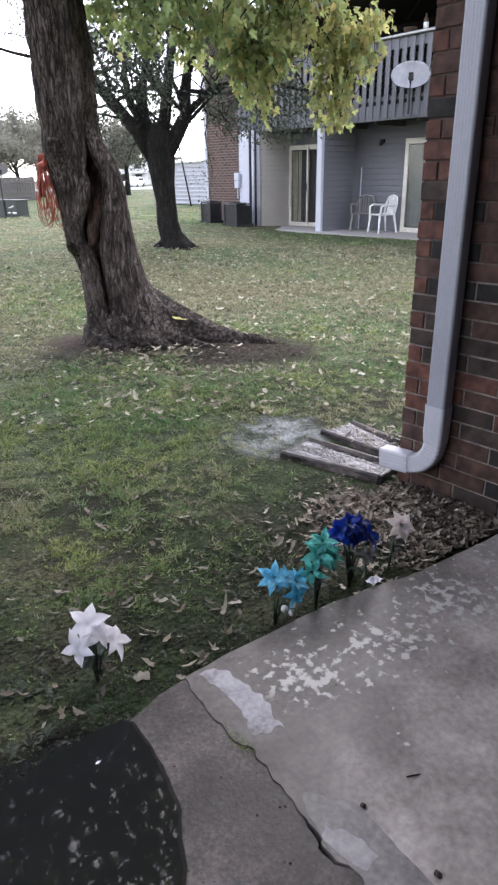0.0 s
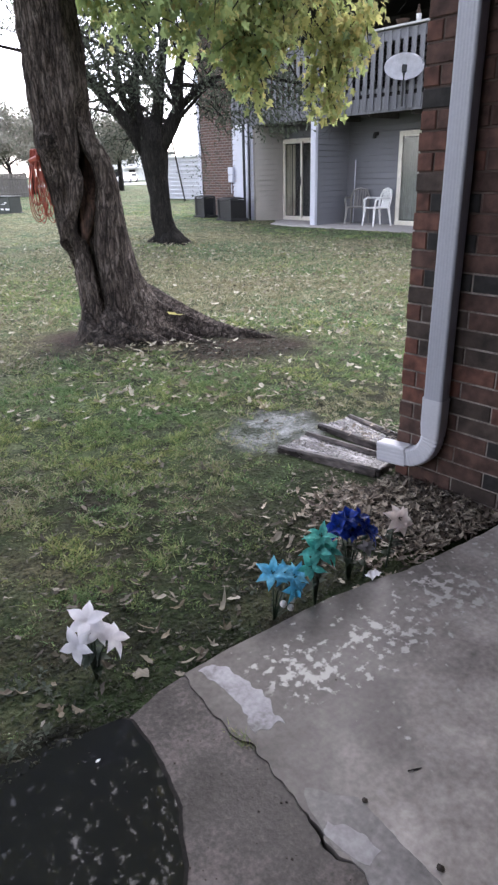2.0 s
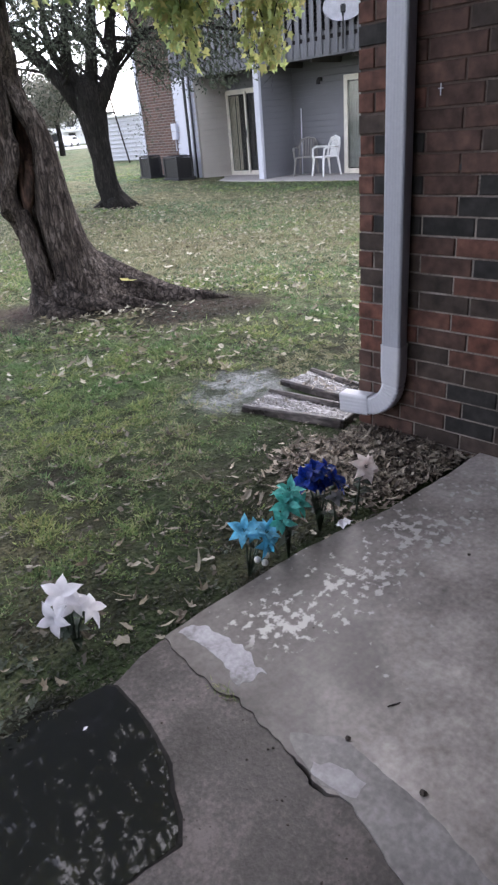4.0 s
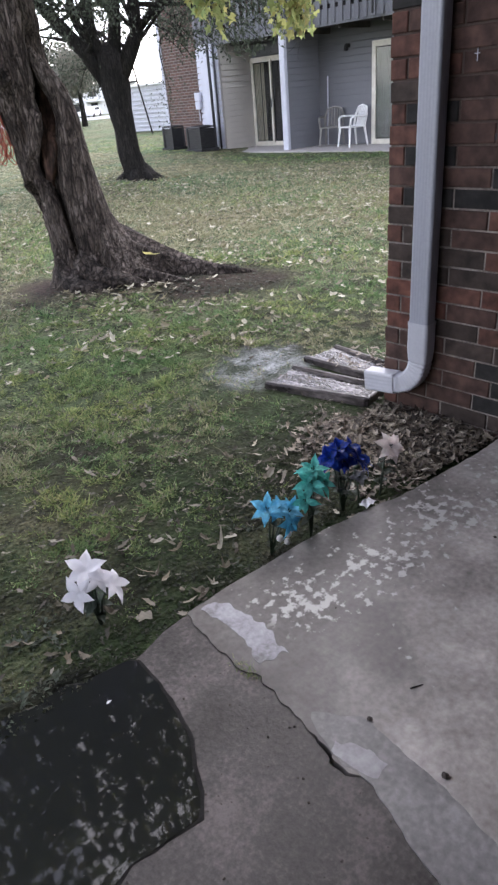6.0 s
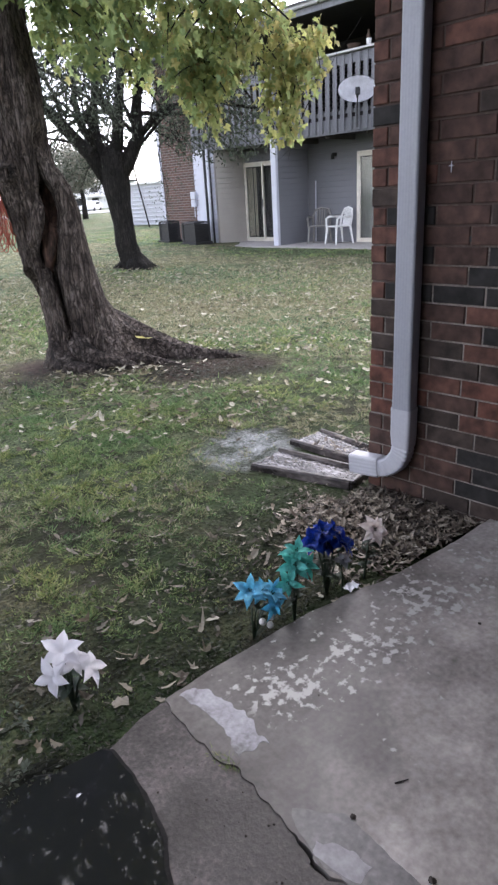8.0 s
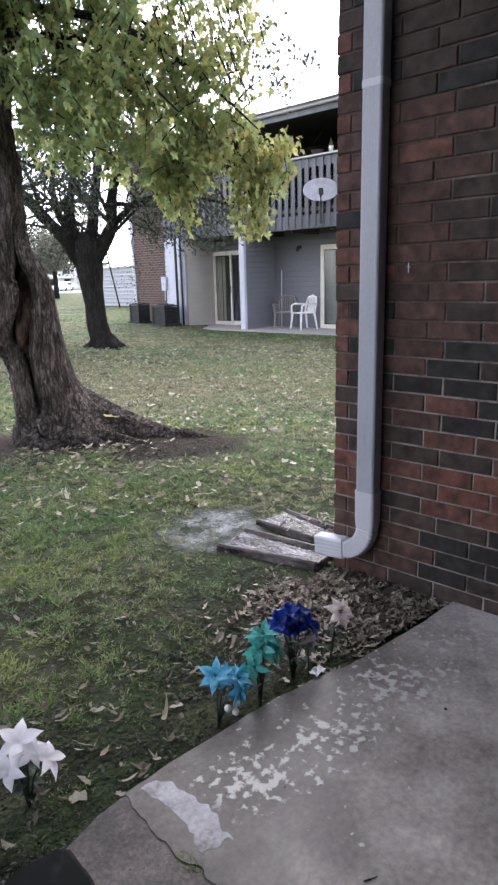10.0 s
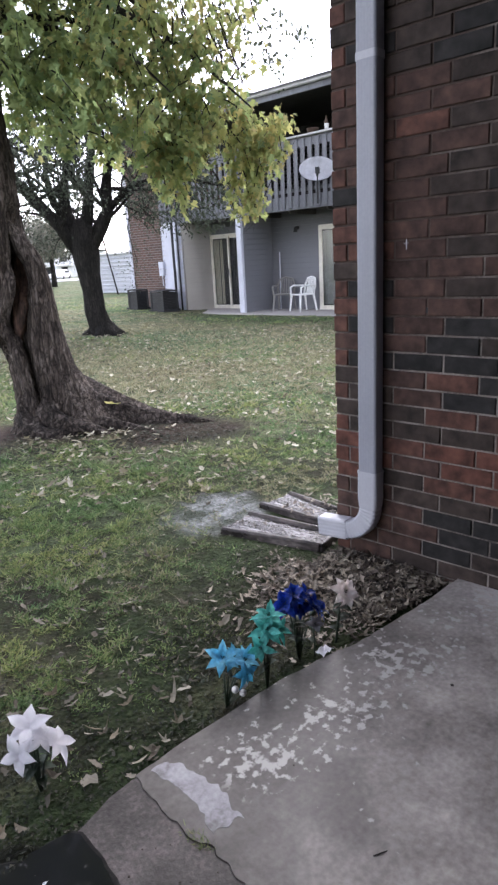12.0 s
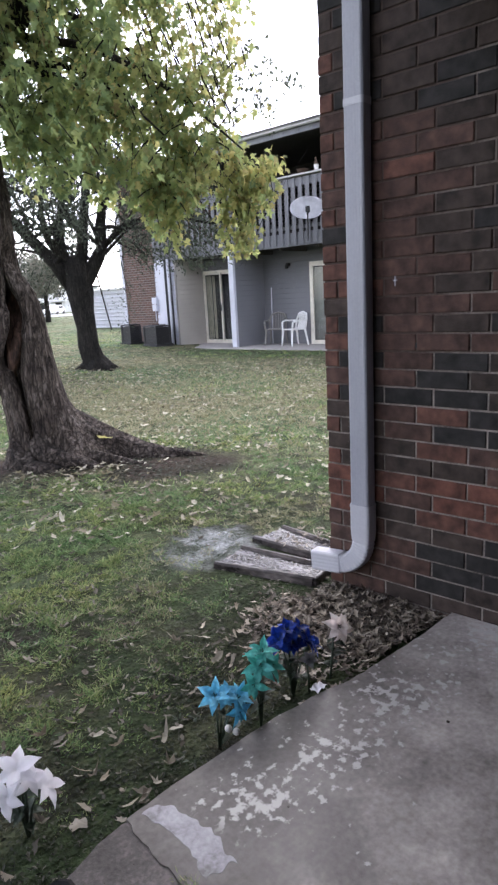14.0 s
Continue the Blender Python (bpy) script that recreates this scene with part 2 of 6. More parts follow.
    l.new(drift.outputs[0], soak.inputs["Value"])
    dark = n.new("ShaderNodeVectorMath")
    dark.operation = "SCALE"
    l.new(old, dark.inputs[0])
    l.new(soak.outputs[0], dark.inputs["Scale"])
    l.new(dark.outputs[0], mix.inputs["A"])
    l.new(mix.outputs["Result"], p.inputs["Base Color"])


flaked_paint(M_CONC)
M_CONC_ROUGH = surface("rough_concrete", (0.020, 0.0165, 0.0155), (0.120, 0.100, 0.096), 5.0, 0.42, 0.3, 110, third=(0.049, 0.042, 0.040), rough_var=0.25)
M_DAMP = surface("damp_concrete", (0.011, 0.010, 0.010), (0.026, 0.024, 0.023), 6.0, 0.8, 0.2, 120, spec=0.1)
M_PATCH = surface("repair_mortar", (0.13, 0.120, 0.122), (0.37, 0.36, 0.385), 11.0, 0.5, 0.3, 70, third=(0.27, 0.26, 0.278))
M_SKIM = surface("skim_mortar", (0.12, 0.112, 0.110), (0.29, 0.272, 0.268), 5.0, 0.45, 0.2, 70, third=(0.195, 0.182, 0.178))
M_PATCH_OLD = surface("old_repair_mortar", (0.20, 0.188, 0.19), (0.38, 0.365, 0.37), 9.0, 0.5, 0.3, 70)


def browned_joints(m):
    """Blotches of brown over the pale mortar, thicker higher up and towards the wall's end."""
    n, l = m.node_tree.nodes, m.node_tree.links
    p = n["Principled BSDF"]
    old = p.inputs["Base Color"].links[0].from_socket
    tc, sep, nz = n.new("ShaderNodeTexCoord"), n.new("ShaderNodeSeparateXYZ"), n.new("ShaderNodeTexNoise")
    l.new(tc.outputs["Object"], sep.inputs[0])
    l.new(tc.outputs["Object"], nz.inputs["Vector"])
    nz.inputs["Scale"].default_value, nz.inputs["Detail"].default_value, nz.inputs["Roughness"].default_value = 3.4, 5, 0.65
    total = nz.outputs["Fac"]
    for axis, low, high, gain in (("Z", 0.75, 1.25, 0.34), ("Y", -0.15, 0.25, 0.30)):
        mr, add = n.new("ShaderNodeMapRange"), n.new("ShaderNodeMath")
        mr.inputs["From Min"].default_value, mr.inputs["From Max"].default_value, mr.inputs["To Max"].default_value = low, high, gain
        l.new(sep.outputs[axis], mr.inputs["Value"])
        l.new(mr.outputs[0], add.inputs[0])
        l.new(total, add.inputs[1])
        total = add.outputs[0]
    cut, mix = n.new("ShaderNodeMapRange"), n.new("ShaderNodeMix")
    cut.inputs["From Min"].default_value, cut.inputs["From Max"].default_value = 0.80, 1.02
    cut.inputs["To Max"].default_value = 0.9
    l.new(total, cut.inputs["Value"])
    mix.data_type = "RGBA"
    mix.inputs["B"].default_value = (0.050, 0.032, 0.026, 1)
    l.new(cut.outputs[0], mix.inputs["Factor"])
    l.new(old, mix.inputs["A"])
    l.new(mix.outputs["Result"], p.inputs["Base Color"])


M_JOINT = surface("wall_mortar", (0.060, 0.050, 0.045), (0.30, 0.265, 0.24), 7, 0.95, 0.5, 160, third=(0.19, 0.165, 0.148))
browned_joints(M_JOINT)


def brick_material(name, per_island, stops):
    """Fired clay: red, brown and near-black bricks, each with its own shade, blotches and pits."""
    m = bpy.data.materials.new(name)
    m.use_nodes = True
    n, l = m.node_tree.nodes, m.node_tree.links
    p = n["Principled BSDF"]
    tc, shift = n.new("ShaderNodeTexCoord"), n.new("ShaderNodeVectorMath")
    pick = n.new("ShaderNodeNewGeometry") if per_island else n.new("ShaderNodeObjectInfo")
    rnd = pick.outputs["Random Per Island" if per_island else "Random"]
    scl = n.new("ShaderNodeVectorMath")
    scl.operation = "SCALE"
    scl.inputs[0].default_value = (13.0, 7.0, 5.0)
    l.new(rnd, scl.inputs["Scale"])
    l.new(tc.outputs["Object"], shift.inputs[0])
    l.new(scl.outputs[0], shift.inputs[1])
    ramp = n.new("ShaderNodeValToRGB")
    el = ramp.color_ramp.elements
    while len(el) < len(stops):
        el.new(0.5)
    for k, (q, c) in enumerate(stops):
        el[k].position = q
    for k, (q, c) in enumerate(stops):
        el[k].color = (*c, 1)
    l.new(rnd, ramp.inputs[0])
    a, b = n.new("ShaderNodeTexNoise"), n.new("ShaderNodeTexNoise")
    a.inputs["Scale"].default_value, a.inputs["Detail"].default_value = 18.0, 5
    b.inputs["Scale"].default_value, b.inputs["Detail"].default_value = 160.0, 3
    for q in (a, b):
        l.new(shift.outputs[0], q.inputs["Vector"])
    mr = n.new("ShaderNodeMapRange")
    mr.inputs["From Min"].default_value, mr.inputs["From Max"].default_value = 0.3, 0.7
    mr.inputs["To Min"].default_value, mr.inputs["To Max"].default_value = 0.45, 1.5
    l.new(a.outputs["Fac"], mr.inputs["Value"])
    mul = n.new("ShaderNodeVectorMath")
    mul.operation = "SCALE"
    l.new(ramp.outputs[0], mul.inputs[0])
    l.new(mr.outputs[0], mul.inputs["Scale"])
    l.new(mul.outputs[0], p.inputs["Base Color"])
    p.inputs["Roughness"].default_value = 0.82
    p.inputs["Specular IOR Level"].default_value = 0.3
    add = n.new("ShaderNodeMath")
    add.operation = "MULTIPLY_ADD"
    add.inputs[1].default_value = 0.5
    l.new(b.outputs["Fac"], add.inputs[0])
    l.new(a.outputs["Fac"], add.inputs[2])
    bp = n.new("ShaderNodeBump")
    bp.inputs["Strength"].default_value, bp.inputs["Distance"].default_value = 0.5, 0.006
    l.new(add.outputs[0], bp.inputs["Height"])
    l.new(bp.outputs[0], p.inputs["Normal"])
    return m


def shades(c, spread=0.22):
    return tuple((q, tuple(v * (1 + spread * (w - 1)) for v in c)) for q, w in ((0.0, 0.2), (0.3, 1.3), (0.55, 0.7), (0.8, 1.8), (1.0, 1.0)))


MIXED = ((0.0, (0.021, 0.019, 0.0185)), (0.24, (0.035, 0.027, 0.024)), (0.36, (0.056, 0.036, 0.029)), (0.66, (0.068, 0.039, 0.031)), (0.86, (0.085, 0.042, 0.032)), (1.0, (0.056, 0.034, 0.027)))
M_BRICK_REST = brick_material("brick_rest", True, MIXED)
CLAY = {"R": brick_material("red_brick", False, shades((0.104, 0.042, 0.030))), "r": brick_material("dull_red_brick", False, shades((0.086, 0.039, 0.029))),
        "b": brick_material("brown_brick", False, shades((0.063, 0.0345, 0.0275))), "d": brick_material("dark_brown_brick", False, shades((0.038, 0.027, 0.0225))),
        "k": brick_material("black_brick", False, shades((0.0195, 0.0175, 0.017)))}
M_SPOUT = plain("painted_aluminium", (0.29, 0.295, 0.335), 0.42, 0.0, 0.5, 2.5, 0.08)


def bark_material(name, furrow, plate, ridge, scale=26.0, along=0.13, plates=34.0, plate_long=0.22):
    """Bark: long broken ridges parted by dark furrows, blotched in a larger pattern, with fine grain."""
    m = bpy.data.materials.new(name)
    m.use_nodes = True
    n, l = m.node_tree.nodes, m.node_tree.links
    p = n["Principled BSDF"]
    tc, mp = n.new("ShaderNodeTexCoord"), n.new("ShaderNodeMapping")
    l.new(tc.outputs["Object"], mp.inputs["Vector"])
    mp.inputs["Scale"].default_value = (1.0, 1.0, along)
    streak, fine, big = (n.new("ShaderNodeTexNoise") for _ in range(3))
    for q, sc, det, ro in ((streak, scale, 6, 0.62), (fine, 80.0, 4, 0.6), (big, 3.2, 4, 0.55)):
        q.inputs["Scale"].default_value, q.inputs["Detail"].default_value, q.inputs["Roughness"].default_value = sc, det, ro
    streak.inputs["Distortion"].default_value = 0.9
    l.new(mp.outputs[0], streak.inputs["Vector"])
    l.new(tc.outputs["Object"], fine.inputs["Vector"])
    l.new(tc.outputs["Object"], big.inputs["Vector"])
    one, two = n.new("ShaderNodeMath"), n.new("ShaderNodeMath")
    one.operation = two.operation = "MULTIPLY_ADD"
    one.inputs[1].default_value, two.inputs[1].default_value = 0.25, 0.55
    l.new(fine.outputs["Fac"], one.inputs[0])
    l.new(streak.outputs["Fac"], one.inputs[2])
    l.new(big.outputs["Fac"], two.inputs[0])
    l.new(one.outputs[0], two.inputs[2])
    ramp = n.new("ShaderNodeValToRGB")
    el = ramp.color_ramp.elements
    el[0].position, el[0].color = 0.39, (*furrow, 1)
    el[1].position, el[1].color = 0.64, (*ridge, 1)
    e = el.new(0.50)
    e.color = (*plate, 1)
    norm = n.new("ShaderNodeMath")
    norm.operation = "MULTIPLY"
    norm.inputs[1].default_value = 0.556
    l.new(two.outputs[0], norm.inputs[0])
    l.new(norm.outputs[0], ramp.inputs[0])
    l.new(ramp.outputs[0], p.inputs["Base Color"])
    p.inputs["Roughness"].default_value = 0.92
    p.inputs["Specular IOR Level"].default_value = 0.25
    # narrow cracks part the bark into long scaly plates
    bend, warp, vor = n.new("ShaderNodeVectorMath"), n.new("ShaderNodeVectorMath"), n.new("ShaderNodeTexVoronoi")
    bend.operation = "SCALE"
    bend.inputs["Scale"].default_value = 0.07
    l.new(streak.outputs["Color"], bend.inputs[0])
    mp2 = n.new("ShaderNodeMapping")
    mp2.inputs["Scale"].default_value = (1.0, 1.0, plate_long)
    l.new(tc.outputs["Object"], mp2.inputs["Vector"])
    l.new(mp2.outputs[0], warp.inputs[0])
    l.new(bend.outputs[0], warp.inputs[1])
    vor.feature = "DISTANCE_TO_EDGE"
    vor.inputs["Scale"].default_value = plates
    l.new(warp.outputs[0], vor.inputs["Vector"])
    crack = n.new("ShaderNodeMapRange")
    crack.inputs["From Max"].default_value, crack.inputs["To Min"].default_value = 0.16, 0.30
    l.new(vor.outputs["Distance"], crack.inputs["Value"])
    dim = n.new("ShaderNodeVectorMath")
    dim.operation = "SCALE"
    l.new(ramp.outputs[0], dim.inputs[0])
    l.new(crack.outputs[0], dim.inputs["Scale"])
    l.new(dim.outputs[0], p.inputs["Base Color"])
    rise = n.new("ShaderNodeMath")
    rise.operation = "MULTIPLY_ADD"
    rise.inputs[1].default_value = 0.6
    l.new(crack.outputs[0], rise.inputs[0])
    l.new(one.outputs[0], rise.inputs[2])
    bp = n.new("ShaderNodeBump")
    bp.inputs["Strength"].default_value, bp.inputs["Distance"].default_value = 1.0, 0.03
    l.new(rise.outputs[0], bp.inputs["Height"])
    l.new(bp.outputs[0], p.inputs["Normal"])
    return m


M_ROOT = bark_material("root_bark", (0.014, 0.0105, 0.009), (0.062, 0.048, 0.041), (0.20, 0.168, 0.15), 14.0, 0.7, 24.0, 0.8)
M_BARK = bark_material("bark", (0.026, 0.0195, 0.0165), (0.092, 0.071, 0.060), (0.250, 0.212, 0.188), 30.0, 0.16)
M_HEART = surface("bare_heartwood", (0.012, 0.008, 0.006), (0.115, 0.066, 0.050), 26, 0.85, 1.0, 60, third=(0.050, 0.029, 0.022), stretch=(1, 1, 0.25))
M_BARK_DARK = bark_material("dark_bark", (0.012, 0.011, 0.010), (0.024, 0.021, 0.019), (0.052, 0.046, 0.042), 24.0)
M_SIDING = plain("vinyl_siding", (0.165, 0.168, 0.186), 0.55, 0, 0.4, 1.5, 0.06)
M_SIDING_WARM = plain("beige_siding", (0.47, 0.44, 0.40), 0.55, 0, 0.4, 1.5, 0.06)
M_TRIM = plain("white_trim", (0.52, 0.53, 0.60), 0.5, 0, 0.4, 3, 0.06)
M_DECK = surface("weathered_grey_wood", (0.115, 0.117, 0.13), (0.24, 0.242, 0.26), 3, 0.85, 0.3, 70, stretch=(1, 1, 0.2))
M_DARK = plain("dark_interior", (0.02, 0.02, 0.022), 0.7)
M_ROOF = surface("grey_shingles", (0.05, 0.05, 0.05), (0.13, 0.125, 0.12), 3, 0.95, 0.5, 30)
M_WATER = bpy.data.materials.new("still_water")
M_FARBRICK = bpy.data.materials.new("far_brick")
M_FARBRICK.use_nodes = True
_n, _l = M_FARBRICK.node_tree.nodes, M_FARBRICK.node_tree.links
_tc, _mp, _bt = _n.new("ShaderNodeTexCoord"), _n.new("ShaderNodeMapping"), _n.new("ShaderNodeTexBrick")
_sx, _cb = _n.new("ShaderNodeSeparateXYZ"), _n.new("ShaderNodeCombineXYZ")
_n.remove(_mp)
_l.new(_tc.outputs["Object"], _sx.inputs[0])
_l.new(_sx.outputs["Y"], _cb.inputs["X"])
_l.new(_sx.outputs["Z"], _cb.inputs["Y"])
_l.new(_cb.outputs[0], _bt.inputs["Vector"])
_bt.inputs["Scale"].default_value = 1.0
_bt.inputs["Brick Width"].default_value, _bt.inputs["Row Height"].default_value, _bt.inputs["Mortar Size"].default_value = 0.2032, 0.0677, 0.008
_bt.inputs["Color1"].default_value, _bt.inputs["Color2"].default_value, _bt.inputs["Mortar"].default_value = (0.115, 0.060, 0.047, 1), (0.066, 0.042, 0.036, 1), (0.19, 0.165, 0.15, 1)
_l.new(_bt.outputs["Color"], _n["Principled BSDF"].inputs["Base Color"])
_bp = _n.new("ShaderNodeBump")
_bp.inputs["Strength"].default_value, _bp.inputs["Distance"].default_value = 0.6, 0.01
_bp.invert = True
_l.new(_bt.outputs["Fac"], _bp.inputs["Height"])
_l.new(_bp.outputs[0], _n["Principled BSDF"].inputs["Normal"])
_n["Principled BSDF"].inputs["Roughness"].default_value = 0.9


def leafy(name, colours, through_light=0.35, rough=0.55):
    """Leaves: colour varies from leaf to leaf, and some light comes through."""
    m = bpy.data.materials.new(name)
    m.use_nodes = True
    n, l = m.node_tree.nodes, m.node_tree.links
    p, out = n["Principled BSDF"], n["Material Output"]
    geo, ramp = n.new("ShaderNodeNewGeometry"), n.new("ShaderNodeValToRGB")
    el = ramp.color_ramp.elements
    while len(el) < len(colours):
        el.new(0.5)
    for k, c in enumerate(colours):
        el[k].position = k / (len(colours) - 1)
    for k, c in enumerate(colours):
        el[k].color = (*c, 1)
    l.new(geo.outputs["Random Per Island"], ramp.inputs[0])
    nz = n.new("ShaderNodeTexNoise")
    nz.inputs["Scale"].default_value = 30
    mul = n.new("ShaderNodeMix")
    mul.data_type, mul.blend_type = "RGBA", "MULTIPLY"
    mul.inputs["Factor"].default_value = 0.5
    l.new(ramp.outputs[0], mul.inputs["A"])
    l.new(nz.outputs["Fac"], mul.inputs["B"])
    l.new(mul.outputs["Result"], p.inputs["Base Color"])
    p.inputs["Roughness"].default_value = rough
    p.inputs["Specular IOR Level"].default_value = 0.3
    if through_light:
        tr, mix = n.new("ShaderNodeBsdfTranslucent"), n.new("ShaderNodeMixShader")
        mix.inputs[0].default_value = through_light
        l.new(mul.outputs["Result"], tr.inputs["Color"])
        l.new(p.outputs[0], mix.inputs[1])
        l.new(tr.outputs[0], mix.inputs[2])
        l.new(mix.outputs[0], out.inputs["Surface"])
    return m


M_LEAF = leafy("autumn_leaf", [(0.29, 0.35, 0.14), (0.44, 0.47, 0.18), (0.34, 0.40, 0.16), (0.54, 0.53, 0.21), (0.53, 0.46, 0.19), (0.31, 0.38, 0.155), (0.40, 0.33, 0.155)], 0.66)
M_LEAF_GREEN = leafy("green_leaf", [(0.21, 0.30, 0.14), (0.36, 0.44, 0.18), (0.26, 0.36, 0.16), (0.50, 0.55, 0.22), (0.22, 0.32, 0.155), (0.41, 0.48, 0.18)], 0.66)
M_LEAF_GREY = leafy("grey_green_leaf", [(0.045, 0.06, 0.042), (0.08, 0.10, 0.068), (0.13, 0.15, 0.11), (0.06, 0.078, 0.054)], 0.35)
# distance haze is put into these pale leaf colours
M_LEAF_FAR = leafy("far_leaf", [(0.20, 0.21, 0.165), (0.29, 0.29, 0.235), (0.26, 0.235, 0.20)], 0.4)
M_GRASS = leafy("grass_blade", [(0.055, 0.098, 0.050), (0.20, 0.31, 0.13), (0.33, 0.44, 0.195), (0.46, 0.50, 0.26), (0.125, 0.245, 0.105)], 0.5, 0.8)
patchy(M_GRASS, 1.6, (0.66, 0.80, 0.76), (1.20, 1.08, 0.92))
M_GRASS_DRY = leafy("dry_grass_blade", [(0.25, 0.24, 0.145), (0.40, 0.38, 0.25), (0.55, 0.52, 0.37), (0.33, 0.325, 0.19), (0.19, 0.20, 0.11)], 0.5, 0.85)
M_DEADLEAF = leafy("fallen_leaf", [(0.035, 0.030, 0.022), (0.08, 0.070, 0.053), (0.20, 0.18, 0.15), (0.12, 0.105, 0.076), (0.05, 0.040, 0.029), (0.27, 0.25, 0.21)], 0.15, 0.75)
M_PALELEAF = leafy("pale_leaf", [(0.17, 0.15, 0.11), (0.50, 0.46, 0.35), (0.70, 0.66, 0.54), (0.34, 0.30, 0.18), (0.075, 0.058, 0.042), (0.44, 0.40, 0.29), (0.10, 0.08, 0.052), (0.60, 0.56, 0.45), (0.22, 0.19, 0.12), (0.30, 0.27, 0.17)], 0.25, 0.8)
M_BROWNLEAF = leafy("brown_leaf", [(0.026, 0.019, 0.015), (0.14, 0.112, 0.086), (0.39, 0.33, 0.26), (0.06, 0.044, 0.035), (0.58, 0.51, 0.41), (0.035, 0.026, 0.021), (0.22, 0.175, 0.135)], 0.05, 0.6)
M_MUD = surface("wet_mud", (0.005, 0.005, 0.004), (0.026, 0.026, 0.017), 9.0, 0.9, 0.9, 70, third=(0.011, 0.012, 0.008), bump_size=0.012, grain_mix=0.8, spec=0.05, rough_var=0.05)
M_PALEBIG = leafy("pale_curled_leaf", [(0.11, 0.09, 0.07), (0.26, 0.23, 0.185), (0.38, 0.345, 0.28), (0.17, 0.135, 0.09), (0.48, 0.45, 0.38)], 0.15, 0.8)
M_WEED = leafy("weed_leaf", [(0.035, 0.05, 0.034), (0.06, 0.078, 0.05), (0.09, 0.105, 0.075), (0.05, 0.066, 0.04)], 0.3, 0.6)
M_GLASS = bpy.data.materials.new("window_glass")
M_GLASS.use_nodes = True
_g = M_GLASS.node_tree.nodes["Principled BSDF"]
_g.inputs["Base Color"].default_value, _g.inputs["Roughness"].default_value = (0.9, 0.93, 0.92, 1), 0.02
_g.inputs["Transmission Weight"].default_value, _g.inputs["IOR"].default_value = 1.0, 1.35
M_WATER.use_nodes = True
_w = M_WATER.node_tree.nodes["Principled BSDF"]
_w.inputs["Base Color"].default_value, _w.inputs["Roughness"].default_value, _w.inputs["IOR"].default_value = (0.010, 0.011, 0.012, 1), 0.026, 1.33
_wn, _wb = M_WATER.node_tree.nodes.new("ShaderNodeTexNoise"), M_WATER.node_tree.nodes.new("ShaderNodeBump")
_wn.inputs["Scale"].default_value, _wb.inputs["Strength"].default_value, _wb.inputs["Distance"].default_value = 11.0, 0.05, 0.004
M_WATER.node_tree.links.new(_wn.outputs["Fac"], _wb.inputs["Height"])
M_WATER.node_tree.links.new(_wb.outputs[0], _w.inputs["Normal"])
M_RAIL = plain("pale_rail", (0.50, 0.50, 0.50), 0.6, scale=3)
# near-black stands in for the shade in the far house's upper recess
M_UPPER = plain("recess_shade", (0.013, 0.011, 0.0105), 0.8)
M_CREAM = plain("cream_frame", (0.70, 0.66, 0.58), 0.45)
M_BLIND = plain("tan_blind", (0.48, 0.43, 0.34), 0.7)
# grey slats of the right door, with the patio's shade put into the colour
M_BLIND_GREY = plain("grey_blind", (0.27, 0.265, 0.26), 0.7)
M_CONC_FAR = plain("pale_concrete", (0.34, 0.32, 0.30), 0.85)
M_METAL = plain("dark_grey_metal", (0.030, 0.030, 0.032), 0.45, 0.3)
M_WHITE = plain("white_plastic", (0.76, 0.76, 0.76), 0.4)
M_GREYPLASTIC = plain("grey_plastic", (0.20, 0.19, 0.18), 0.5)
M_DISH = plain("dish_paint", (0.66, 0.66, 0.70), 0.4)
M_TERRA = plain("terracotta", (0.085, 0.055, 0.042), 0.85)
M_SHED = plain("pale_sheet_metal", (0.46, 0.47, 0.51), 0.4, 0.1)
M_UTIL = plain("dark_green_paint", (0.030, 0.036, 0.033), 0.5)
M_FENCE = surface("fence_boards", (0.07, 0.064, 0.06), (0.15, 0.14, 0.13), 2, 0.9, 0.3, 40, stretch=(1, 1, 0.2))
M_ROAD = surface("asphalt", (0.22, 0.22, 0.22), (0.32, 0.32, 0.32), 1.5, 0.9, 0.2, 60)
M_ORANGE = plain("orange_rubber", (0.30, 0.050, 0.025), 0.5)
M_ELBOW = plain("pale_painted_metal", (0.42, 0.42, 0.46), 0.38, 0.0, 0.5, 5, 0.06)
M_BLOCK = surface("weathered_plastic", (0.010, 0.008, 0.008), (0.15, 0.128, 0.124), 9, 0.30, 0.5, 60, third=(0.046, 0.038, 0.037), stretch=(1, 0.35, 1))
# pale streaks in the wet floor's colour stand in for the water's gloss
M_BLOCK_WET = surface("wet_trough", (0.008, 0.007, 0.008), (0.22, 0.212, 0.225), 22, 0.16, 0.7, 90, third=(0.026, 0.023, 0.025), spec=0.5, stretch=(1, 0.3, 1))
M_DEBRIS = leafy("soil_debris", [(0.011, 0.0115, 0.008), (0.026, 0.030, 0.018), (0.048, 0.056, 0.034), (0.019, 0.023, 0.013), (0.11, 0.104, 0.080), (0.025, 0.040, 0.018)], 0.0, 0.8)
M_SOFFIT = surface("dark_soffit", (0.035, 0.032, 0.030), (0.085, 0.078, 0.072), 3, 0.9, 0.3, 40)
M_STEM = plain("green_plastic_stem", (0.018, 0.035, 0.018), 0.5)
M_PWHITE = plain("white_cloth", (0.92, 0.91, 0.95), 0.75, 0, 0.2, 20, 0.05)
M_PBLUE = plain("light_blue_cloth", (0.22, 0.60, 0.80), 0.7, 0, 0.2, 25, 0.3)
M_PTEAL = plain("teal_cloth", (0.14, 0.53, 0.48), 0.7, 0, 0.2, 25, 0.35)
